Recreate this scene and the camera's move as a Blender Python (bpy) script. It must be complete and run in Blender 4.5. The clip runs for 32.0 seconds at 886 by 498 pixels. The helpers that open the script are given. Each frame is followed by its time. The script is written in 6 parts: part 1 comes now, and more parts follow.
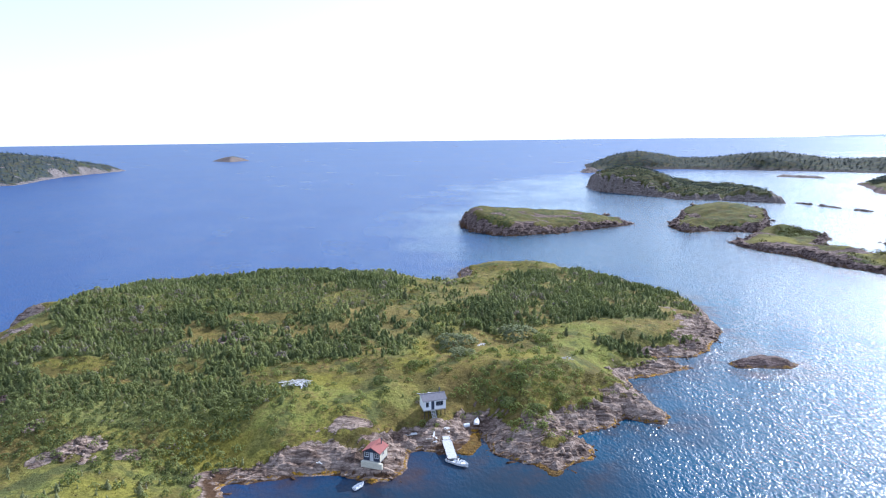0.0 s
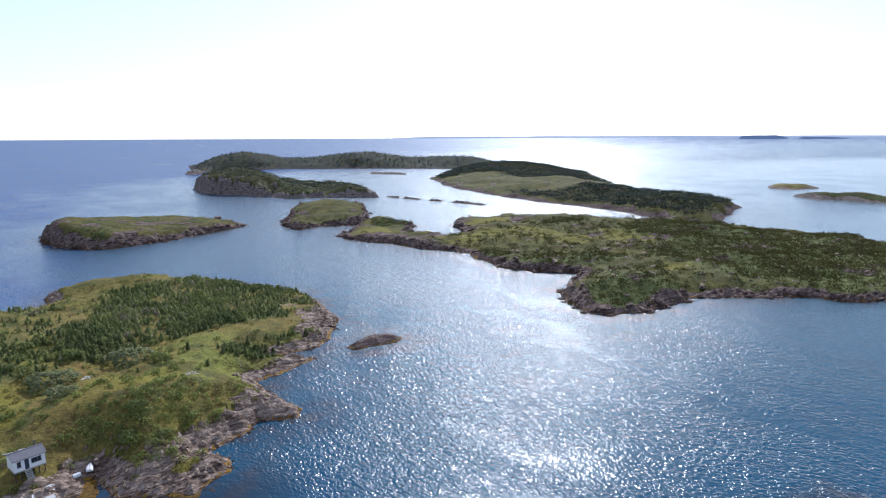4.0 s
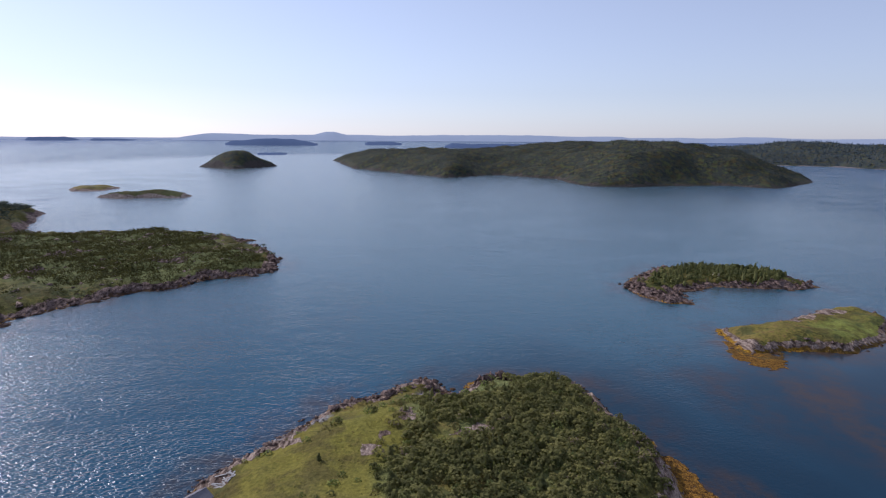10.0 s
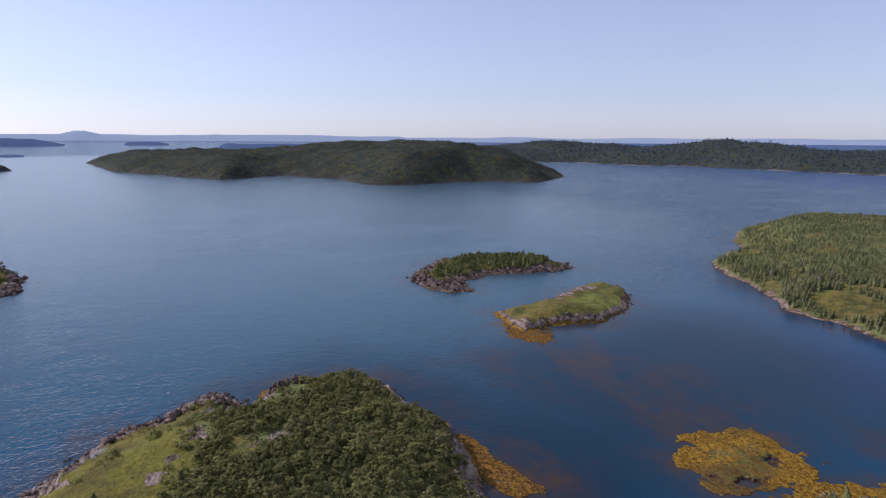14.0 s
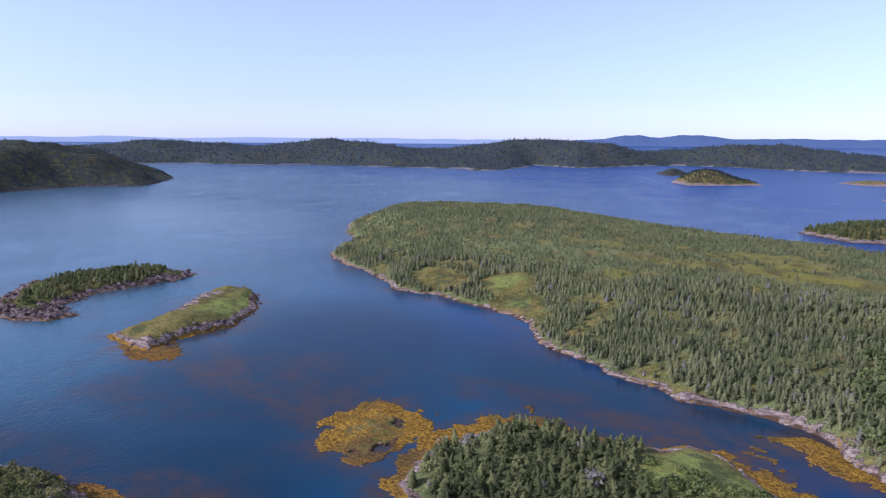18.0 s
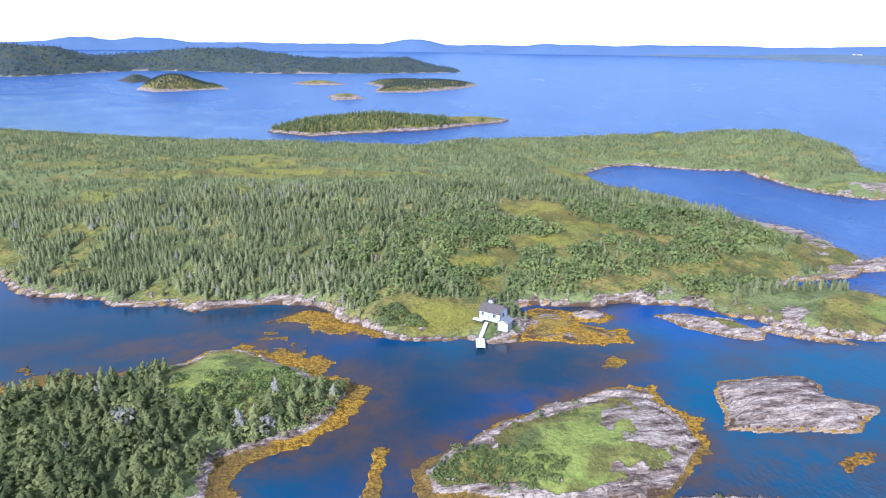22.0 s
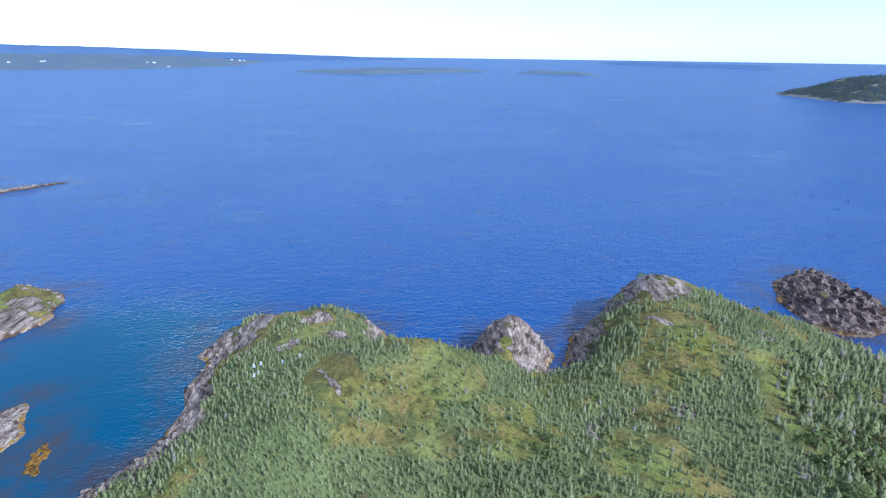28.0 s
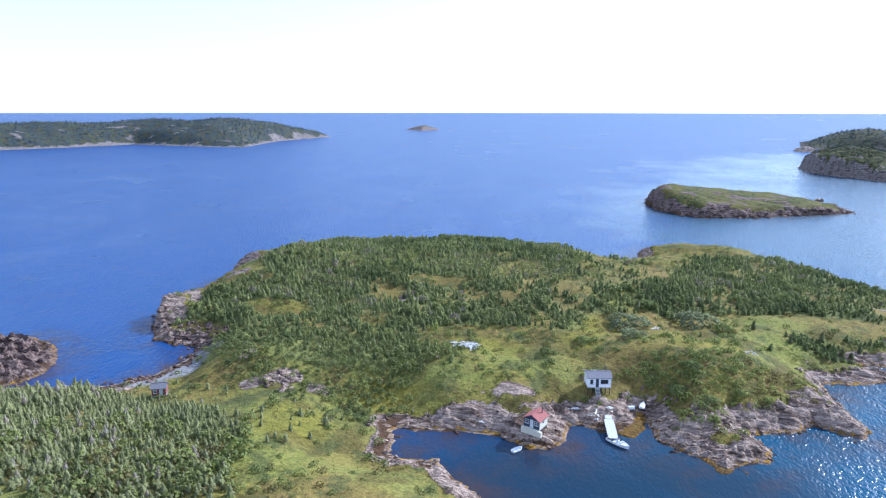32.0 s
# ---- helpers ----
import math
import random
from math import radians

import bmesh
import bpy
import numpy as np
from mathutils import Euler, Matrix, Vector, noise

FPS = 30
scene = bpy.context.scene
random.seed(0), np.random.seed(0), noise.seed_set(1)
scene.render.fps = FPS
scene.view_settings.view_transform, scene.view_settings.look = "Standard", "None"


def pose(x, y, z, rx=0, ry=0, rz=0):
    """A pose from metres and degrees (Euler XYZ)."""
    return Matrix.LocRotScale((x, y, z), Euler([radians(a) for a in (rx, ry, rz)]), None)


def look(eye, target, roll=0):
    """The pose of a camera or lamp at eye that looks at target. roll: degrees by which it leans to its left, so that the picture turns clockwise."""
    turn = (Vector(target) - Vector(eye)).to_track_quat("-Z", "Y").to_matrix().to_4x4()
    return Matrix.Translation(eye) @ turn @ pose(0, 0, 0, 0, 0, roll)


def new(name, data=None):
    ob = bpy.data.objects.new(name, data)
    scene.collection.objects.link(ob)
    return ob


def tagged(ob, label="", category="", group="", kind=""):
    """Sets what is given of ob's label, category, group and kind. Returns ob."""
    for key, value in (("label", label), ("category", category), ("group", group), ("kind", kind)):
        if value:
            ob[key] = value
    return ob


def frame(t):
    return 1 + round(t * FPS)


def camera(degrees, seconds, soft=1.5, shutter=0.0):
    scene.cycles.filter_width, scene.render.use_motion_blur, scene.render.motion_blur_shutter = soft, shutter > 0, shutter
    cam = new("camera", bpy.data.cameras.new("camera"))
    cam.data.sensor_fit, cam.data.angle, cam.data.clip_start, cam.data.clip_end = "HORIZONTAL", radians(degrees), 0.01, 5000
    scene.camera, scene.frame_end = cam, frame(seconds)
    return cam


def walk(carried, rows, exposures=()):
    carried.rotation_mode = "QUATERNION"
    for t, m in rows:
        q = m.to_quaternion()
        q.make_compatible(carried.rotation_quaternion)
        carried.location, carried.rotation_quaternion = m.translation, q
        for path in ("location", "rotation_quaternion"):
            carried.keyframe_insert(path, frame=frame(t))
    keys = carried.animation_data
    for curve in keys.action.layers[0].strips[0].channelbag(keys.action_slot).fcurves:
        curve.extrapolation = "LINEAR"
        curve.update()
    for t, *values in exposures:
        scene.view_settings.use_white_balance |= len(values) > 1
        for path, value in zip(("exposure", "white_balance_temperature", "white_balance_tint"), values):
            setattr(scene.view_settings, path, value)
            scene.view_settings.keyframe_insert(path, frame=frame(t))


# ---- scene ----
cam = camera(70.84, 32.0, soft=1.2)
PATH = [
    (0, -0.00, -0.00, 65.00, 79.89, 0.69, -0.00),
    (0.5, -0.01, 0.01, 65.06, 79.85, 0.60, -3.04),
    (1, -0.03, 0.02, 65.12, 79.81, 0.55, -7.76),
    (1.5, -0.04, 0.03, 65.19, 79.75, 0.49, -12.67),
    (2, -0.06, 0.05, 65.25, 79.72, 0.45, -17.41),
    (2.5, -0.07, 0.06, 65.31, 79.68, 0.41, -21.85),
    (3, -0.09, 0.07, 65.37, 79.67, 0.27, -26.27),
    (3.5, -0.10, 0.08, 65.44, 79.66, 0.24, -30.55),
    (5.5, -0.15, 0.72, 65.47, 79.66, 0.03, -47.52),
    (6, -0.16, 0.93, 65.46, 79.65, -0.04, -52.07),
    (6.5, -0.17, 1.15, 65.45, 79.66, -0.11, -57.03),
    (7, -0.17, 1.36, 65.44, 79.68, -0.24, -62.50),
    (7.5, -0.18, 1.57, 65.43, 79.70, -0.27, -68.62),
    (8, -0.19, 1.78, 65.42, 79.72, -0.41, -75.75),
    (8.5, -0.21, 1.91, 65.34, 79.79, -0.41, -82.71),
    (9, -0.22, 2.05, 65.27, 79.83, -0.40, -86.16),
    (9.5, -0.24, 2.18, 65.20, 79.85, -0.38, -89.68),
    (10, -0.25, 2.32, 65.12, 79.88, -0.36, -93.30),
    (10.5, -0.27, 2.45, 65.05, 79.90, -0.36, -95.50),
    (11, -0.28, 2.59, 64.97, 79.91, -0.36, -98.41),
    (11.5, -0.29, 2.72, 64.90, 79.93, -0.36, -101.03),
    (12, -0.31, 2.86, 64.83, 79.96, -0.38, -103.36),
    (12.5, -0.38, 2.88, 64.86, 79.97, -0.36, -105.59),
    (13, -0.45, 2.90, 64.88, 79.97, -0.36, -107.95),
    (13.5, -0.53, 2.92, 64.91, 79.98, -0.34, -110.54),
    (15.5, -0.82, 3.02, 65.02, 80.01, -0.37, -120.91),
    (16, -0.89, 3.04, 65.05, 80.06, -0.35, -124.27),
    (16.5, -0.79, 3.06, 65.12, 80.07, -0.36, -128.19),
    (17, -0.68, 3.09, 65.18, 80.07, -0.28, -133.11),
    (17.5, -0.58, 3.11, 65.25, 80.08, -0.31, -139.49),
    (18, -0.47, 3.13, 65.31, 80.11, -0.38, -147.21),
    (18.5, -0.37, 3.15, 65.38, 80.13, -0.41, -155.48),
    (19, -0.26, 3.17, 65.45, 80.17, -0.48, -164.23),
    (19.5, -0.16, 3.20, 65.51, 79.60, -0.50, -171.68),
    (20, -0.05, 3.22, 65.58, 76.64, -0.52, -177.70),
    (20.5, 0.00, 3.11, 65.61, 75.70, -0.54, -182.35),
    (21, 0.06, 3.01, 65.63, 75.66, -0.44, -186.26),
    (21.5, 0.12, 2.90, 65.66, 73.30, -0.51, -189.65),
    (22, 0.17, 2.79, 65.68, 72.09, -0.54, -192.81),
    (22.5, 0.23, 2.69, 65.71, 72.10, -0.59, -197.50),
    (23, 0.29, 2.58, 65.73, 72.15, -0.57, -203.02),
    (23.5, 0.34, 2.47, 65.76, 72.18, -0.57, -208.06),
    (24, 0.40, 2.37, 65.78, 72.18, -0.58, -212.08),
    (24.5, 0.75, 1.85, 65.89, 72.16, -0.72, -216.21),
    (26.5, 2.16, -0.21, 66.34, 72.45, -0.59, -240.20),
    (27, 2.52, -0.73, 66.45, 72.46, -0.68, -249.36),
    (27.5, 2.87, -1.24, 66.56, 72.57, -0.69, -259.88),
    (28, 3.22, -1.76, 66.67, 72.69, -0.72, -271.00),
    (28.5, 2.99, -1.79, 66.50, 72.80, -0.69, -280.81),
    (29, 2.77, -1.82, 66.34, 75.11, -0.63, -289.21),
    (29.5, 2.54, -1.84, 66.17, 77.22, -0.42, -297.27),
    (30, 2.31, -1.87, 66.00, 77.32, -0.44, -305.00),
    (30.5, 2.08, -1.90, 65.83, 77.32, -0.30, -312.49),
    (31, 1.86, -1.93, 65.66, 77.37, -0.43, -321.10),
    (31.5, 1.63, -1.96, 65.49, 77.41, -0.23, -331.62),
    (32, 1.40, -1.99, 65.32, 77.42, -0.05, -343.15),
]
EXPOSURES = [(0, 0.9, 5300, 12), (3, 0.5, 5400, 11), (6, -0.05, 5700, 13), (9, -0.22, 5700, 18), (13, -0.2, 5700, 22), (16, -0.16, 5400, 25), (17.5, 0.1, 5200, 29), (19, 0.5, 4900, 19), (21, 1.08, 4800, 11), (23, 1.22, 5000, 11), (24.5, 1.2, 4950, 11), (28, 0.8, 4650, 6), (30, 0.93, 4700, 5), (32, 1.0, 5000, 11)]
walk(cam, [(t, pose(*p)) for t, *p in PATH], EXPOSURES)

# ---- light: clear late-morning sun, sky ----
SUN_AZ, SUN_EL = 42.0, 34.0
world = bpy.data.worlds.new("sky")
scene.world = world
world.use_nodes = True
wn = world.node_tree.nodes
sky = wn.new("ShaderNodeTexSky")
sky.sky_type = "NISHITA"
sky.sun_disc = False
sky.sun_elevation, sky.sun_rotation = radians(SUN_EL), radians(SUN_AZ)
sky.air_density, sky.dust_density, sky.ozone_density = 1.0, 0.35, 2.5
haze = wn.new("ShaderNodeHueSaturation")
haze.inputs["Saturation"].default_value = 0.6
world.node_tree.links.new(sky.outputs[0], haze.inputs["Color"])
veil = wn.new("ShaderNodeMix")
veil.data_type = "RGBA"
veil.inputs[0].default_value, veil.inputs[7].default_value = 0.23, (4.7, 5.0, 6.3, 1)
world.node_tree.links.new(haze.outputs[0], veil.inputs[6])
world.node_tree.links.new(veil.outputs[2], wn["Background"].inputs[0])
wn["Background"].inputs[1].default_value = 0.132
sun = new("sun", bpy.data.lights.new("sun", "SUN"))
sun.data.energy, sun.data.angle, sun.data.color = 3.45, radians(0.53), (1.0, 0.95, 0.87)
_az, _el = radians(SUN_AZ), radians(SUN_EL)
SUN_DIR = Vector((math.sin(_az) * math.cos(_el), math.cos(_az) * math.cos(_el), math.sin(_el)))
sun.matrix_world = look(SUN_DIR * 300, (0, 0, 0))


# ---- numbers: value noise, distance to an outline ----
PERM = np.random.RandomState(7).rand(512, 512)


def vnoise(x, y, scale, seed=0):
    """Smooth value noise between -1 and 1."""
    x, y = np.asarray(x, float) / scale + 37.7 * seed, np.asarray(y, float) / scale + 91.3 * seed
    xi, yi = np.floor(x).astype(int), np.floor(y).astype(int)
    fx, fy = x - xi, y - yi
    fx, fy = fx * fx * (3 - 2 * fx), fy * fy * (3 - 2 * fy)
    a, b = PERM[xi % 512, yi % 512], PERM[(xi + 1) % 512, yi % 512]
    c, d = PERM[xi % 512, (yi + 1) % 512], PERM[(xi + 1) % 512, (yi + 1) % 512]
    return 2 * ((a * (1 - fx) + b * fx) * (1 - fy) + (c * (1 - fx) + d * fx) * fy) - 1


def fbm(x, y, scale, seed=0, octaves=4):
    total, amp, norm = 0, 1.0, 0
    for k in range(octaves):
        total, norm = total + amp * vnoise(x, y, scale / 2 ** k, seed + 3 * k), norm + amp
        amp *= 0.55
    return total / norm


def smooth(a, b, v):
    u = np.clip((v - a) / (b - a), 0, 1)
    return u * u * (3 - 2 * u)


def inside_distance(outline, x, y):
    """Distance to the outline, positive inside."""
    p = np.array(outline, float)
    q = np.roll(p, -1, 0)
    best, cross = np.full(x.shape, 1e9), np.zeros(x.shape, bool)
    for (ax, ay), (bx, by) in zip(p, q):
        dx, dy = bx - ax, by - ay
        u = np.clip(((x - ax) * dx + (y - ay) * dy) / (dx * dx + dy * dy + 1e-9), 0, 1)
        best = np.minimum(best, np.hypot(x - ax - u * dx, y - ay - u * dy))
        if ay != by:
            cross ^= ((ay > y) != (by > y)) & (x < (bx - ax) * (y - ay) / (by - ay) + ax)
    return np.where(cross, best, -best)


def blob(x, y, e):
    """1 in the middle of an ellipse (x, y, rx, ry[, turn]), falling to 0 at its rim."""
    cx, cy, rx, ry = e[:4]
    a = radians(e[4]) if len(e) > 4 else 0.0
    u, v = x - cx, y - cy
    u, v = u * math.cos(a) + v * math.sin(a), -u * math.sin(a) + v * math.cos(a)
    return np.clip(1.0 - np.hypot(u / rx, v / ry), 0, 1)


def array_mesh(name, verts, faces, attrs=()):
    """A mesh from arrays: verts (n, 3), faces (m, 3 or 4), attrs of (name, values per vertex)."""
    me = bpy.data.meshes.new(name)
    k = faces.shape[1]
    me.vertices.add(len(verts))
    me.vertices.foreach_set("co", np.ascontiguousarray(verts, np.float32).ravel())
    me.loops.add(faces.size)
    me.loops.foreach_set("vertex_index", np.ascontiguousarray(faces, np.int32).ravel())
    me.polygons.add(len(faces))
    me.polygons.foreach_set("loop_start", np.arange(0, faces.size, k, dtype=np.int32))
    for key, values in attrs:
        a = me.attributes.new(key, "FLOAT", "POINT")
        a.data.foreach_set("value", np.ascontiguousarray(values, np.float32))
    me.update(calc_edges=True)
    return me


# ---- materials ----
def material(name, rough=0.8, metal=0.0, colour=(0.5, 0.5, 0.5)):
    m = bpy.data.materials.new(name)
    m.use_nodes = True
    b = m.node_tree.nodes["Principled BSDF"]
    b.inputs["Roughness"].default_value = rough
    b.inputs["Metallic"].default_value = metal
    b.inputs["Base Color"].default_value = (*colour, 1)
    return m, m.node_tree.nodes, m.node_tree.links, b


def node(nodes, kind, **values):
    n = nodes.new(kind)
    for key, value in values.items():
        n.inputs[key].default_value = value
    return n


def noise_node(nodes, links, scale, detail=4.0, rough=0.55, stretch=None):
    g = nodes.new("ShaderNodeNewGeometry")
    n = node(nodes, "ShaderNodeTexNoise", Scale=scale, Detail=detail, Roughness=rough)
    if stretch:
        mp = nodes.new("ShaderNodeMapping")
        mp.inputs["Scale"].default_value, mp.inputs["Rotation"].default_value = stretch[0], stretch[1]
        links.new(g.outputs["Position"], mp.inputs["Vector"])
        links.new(mp.outputs[0], n.inputs["Vector"])
    else:
        links.new(g.outputs["Position"], n.inputs["Vector"])
    return n.outputs["Fac"]


def ramp(nodes, links, fac, *stops):
    r = nodes.new("ShaderNodeValToRGB")
    while len(r.color_ramp.elements) < len(stops):
        r.color_ramp.elements.new(0.5)
    for el, (pos, col) in zip(r.color_ramp.elements, stops):
        el.position, el.color = pos, (*col, 1)
    links.new(fac, r.inputs[0])
    return r.outputs[0]


def mix(nodes, links, fac, a, b, mode="MIX"):
    m = nodes.new("ShaderNodeMix")
    m.data_type, m.blend_type = "RGBA", mode
    for sock, v in ((m.inputs[0], fac), (m.inputs[6], a), (m.inputs[7], b)):
        if isinstance(v, (int, float)):
            sock.default_value = v
        elif isinstance(v, tuple):
            sock.default_value = (*v, 1)
        else:
            links.new(v, sock)
    return m.outputs[2]


def maths(nodes, links, op, a, b=0.0, c=None, clamp=False):
    m = nodes.new("ShaderNodeMath")
    m.operation, m.use_clamp = op, clamp
    for sock, v in zip(m.inputs, (a, b) if c is None else (a, b, c)):
        if isinstance(v, (int, float)):
            sock.default_value = v
        else:
            links.new(v, sock)
    return m.outputs[0]


def attr(nodes, key):
    a = nodes.new("ShaderNodeAttribute")
    a.attribute_name = key
    return a.outputs["Fac"]


def bump(nodes, links, bsdf, height, strength, distance):
    b = node(nodes, "ShaderNodeBump", Strength=strength, Distance=distance)
    links.new(height, b.inputs["Height"])
    links.new(b.outputs[0], bsdf.inputs["Normal"])


def land_material(name, grass, dry, lime, rock_a, rock_b, weed=((0.155, 0.076, 0.012), (0.39, 0.215, 0.022))):
    """Island ground: turf and heath, bare layered rock, rockweed along the tide line."""
    m, ns, ls, b = material(name, 0.9)
    big, mid, fine = noise_node(ns, ls, 0.035, 3), noise_node(ns, ls, 0.22, 5, 0.6), noise_node(ns, ls, 1.3, 5, 0.65)
    tuft, pebble = noise_node(ns, ls, 0.7, 4, 0.7), noise_node(ns, ls, 4.0, 3, 0.7)
    turf = ramp(ns, ls, mix(ns, ls, 0.5, mid, tuft), (0.40, tuple(0.42 * c for c in grass)), (0.46, grass), (0.51, lime), (0.56, dry), (0.62, (0.125, 0.072, 0.030)))
    turf = mix(ns, ls, ramp(ns, ls, big, (0.45, (0, 0, 0)), (0.6, (0.7, 0.7, 0.7))), turf, dry)
    lush = maths(ns, ls, "MULTIPLY", attr(ns, "lush"), 1.0)
    turf = mix(ns, ls, lush, turf, mix(ns, ls, mid, (0.280, 0.300, 0.070), (0.175, 0.195, 0.044)))
    turf = mix(ns, ls, attr(ns, "dry"), turf, mix(ns, ls, tuft, (0.165, 0.150, 0.026), (0.262, 0.218, 0.042)))
    patch = ramp(ns, ls, noise_node(ns, ls, 0.085, 5, 0.62), (0.50, (0, 0, 0)), (0.60, (0.75, 0.75, 0.75)))
    turf = mix(ns, ls, patch, turf, mix(ns, ls, tuft, tuple(0.45 * c for c in grass), (0.150, 0.112, 0.040)))
    under = mix(ns, ls, tuft, (0.108, 0.124, 0.046), (0.228, 0.240, 0.086))
    turf = mix(ns, ls, attr(ns, "wood"), turf, under)
    fern = ramp(ns, ls, noise_node(ns, ls, 0.13, 5, 0.65), (0.53, (0, 0, 0)), (0.61, (0.8, 0.8, 0.8)))
    turf = mix(ns, ls, maths(ns, ls, "MULTIPLY", fern, maths(ns, ls, "SUBTRACT", 1.0, attr(ns, "dry"))), turf, mix(ns, ls, tuft, (0.062, 0.068, 0.026), (0.112, 0.122, 0.042)))
    turf = mix(ns, ls, 0.6, turf, ramp(ns, ls, fine, (0.34, (0.42, 0.45, 0.40)), (0.62, (1.22, 1.2, 1.1))), "MULTIPLY")
    strata = noise_node(ns, ls, 0.5, 6, 0.65, ((0.25, 1.4, 2.2), (0.2, 0.3, 0.5)))
    stone = ramp(ns, ls, strata, (0.32, tuple(0.25 * c for c in rock_a)), (0.43, rock_a), (0.56, rock_b), (0.72, tuple(min(0.75, 1.3 * c) for c in rock_b)))
    stone = mix(ns, ls, 0.5, stone, ramp(ns, ls, fine, (0.35, (0.45, 0.42, 0.4)), (0.65, (1.2, 1.2, 1.2))), "MULTIPLY")
    crack = node(ns, "ShaderNodeTexVoronoi", Scale=0.85, Randomness=1.0)
    crack.feature = "DISTANCE_TO_EDGE"
    lie, turn = ns.new("ShaderNodeNewGeometry"), ns.new("ShaderNodeMapping")
    turn.inputs["Scale"].default_value, turn.inputs["Rotation"].default_value = (0.45, 1.5, 1.0), (0.2, 0.3, 0.42)
    ls.new(lie.outputs["Position"], turn.inputs["Vector"])
    ls.new(turn.outputs[0], crack.inputs["Vector"])
    joint = ramp(ns, ls, crack.outputs["Distance"], (0.0, (0.22, 0.2, 0.19)), (0.09, (1, 1, 1)))
    stone = mix(ns, ls, 0.5, stone, joint, "MULTIPLY")
    seams = noise_node(ns, ls, 1.6, 5, 0.7, ((0.14, 1.7, 2.0), (0.1, 0.2, 0.40)))
    stone = mix(ns, ls, 0.75, stone, ramp(ns, ls, seams, (0.34, (0.45, 0.40, 0.37)), (0.48, (1.02, 0.99, 0.96)), (0.64, (1.27, 1.23, 1.17))), "MULTIPLY")
    rockmask = maths(ns, ls, "ADD", attr(ns, "rock"), maths(ns, ls, "MULTIPLY", maths(ns, ls, "SUBTRACT", fine, 0.5), 0.9))
    rockmask = ramp(ns, ls, rockmask, (0.45, (0, 0, 0)), (0.58, (1, 1, 1)))
    col = mix(ns, ls, rockmask, turf, stone)
    col = mix(ns, ls, attr(ns, "gravel"), col, ramp(ns, ls, pebble, (0.35, (0.13, 0.12, 0.115)), (0.5, (0.27, 0.255, 0.245)), (0.68, (0.42, 0.40, 0.385))))
    wet = maths(ns, ls, "ADD", attr(ns, "wet"), maths(ns, ls, "MULTIPLY", maths(ns, ls, "SUBTRACT", fine, 0.5), 0.7))
    col = mix(ns, ls, ramp(ns, ls, wet, (0.4, (0, 0, 0)), (0.6, (1, 1, 1))), col, mix(ns, ls, fine, (0.05, 0.028, 0.016), (0.13, 0.075, 0.04)))
    kelp = ramp(ns, ls, mix(ns, ls, 0.45, fine, pebble), (0.36, tuple(0.35 * c for c in weed[0])), (0.46, weed[0]), (0.57, weed[1]))
    kelp = mix(ns, ls, ramp(ns, ls, big, (0.42, (0.8, 0.8, 0.8)), (0.52, (0, 0, 0))), kelp, mix(ns, ls, fine, (0.045, 0.030, 0.014), (0.16, 0.10, 0.035)))
    wm = maths(ns, ls, "ADD", attr(ns, "weed"), maths(ns, ls, "MULTIPLY", maths(ns, ls, "SUBTRACT", fine, 0.5), 0.8))
    col = mix(ns, ls, ramp(ns, ls, wm, (0.42, (0, 0, 0)), (0.56, (1, 1, 1))), col, kelp)
    ls.new(col, b.inputs["Base Color"])
    b.inputs["Specular IOR Level"].default_value = 0.07
    bump(ns, ls, b, maths(ns, ls, "MULTIPLY_ADD", maths(ns, ls, "MULTIPLY_ADD", crack.outputs["Distance"], 0.8, strata), rockmask, maths(ns, ls, "ADD", tuft, fine)), 0.9, 0.35)
    return m


GROUND = land_material("island_ground", (0.144, 0.124, 0.034), (0.240, 0.166, 0.056), (0.208, 0.186, 0.036), (0.185, 0.130, 0.102), (0.375, 0.290, 0.232))
WEED_FLAT = land_material("rockweed_flat", (0.135, 0.085, 0.030), (0.29, 0.19, 0.040), (0.19, 0.12, 0.034), (0.16, 0.105, 0.085), (0.34, 0.26, 0.215))
BROWN_WEED = land_material("brown_rockweed", (0.10, 0.060, 0.026), (0.20, 0.12, 0.034), (0.15, 0.09, 0.030), (0.14, 0.095, 0.078), (0.32, 0.25, 0.205), weed=((0.105, 0.052, 0.014), (0.300, 0.150, 0.024)))
DARK_GROUND = land_material("dark_rock_ground", (0.062, 0.066, 0.018), (0.160, 0.130, 0.036), (0.095, 0.100, 0.024), (0.090, 0.060, 0.050), (0.235, 0.172, 0.148))
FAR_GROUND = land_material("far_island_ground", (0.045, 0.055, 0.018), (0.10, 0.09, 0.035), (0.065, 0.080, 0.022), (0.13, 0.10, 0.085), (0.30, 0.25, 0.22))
# blue-grey air haze is painted into the next two ground colours
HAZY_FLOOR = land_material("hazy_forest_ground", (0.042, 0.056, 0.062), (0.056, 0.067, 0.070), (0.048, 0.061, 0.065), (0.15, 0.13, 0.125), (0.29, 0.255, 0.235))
FOREST_FLOOR = land_material("hazed_far_forest_ground", (0.034, 0.042, 0.036), (0.050, 0.056, 0.046), (0.042, 0.050, 0.040), (0.050, 0.044, 0.038), (0.110, 0.095, 0.082))


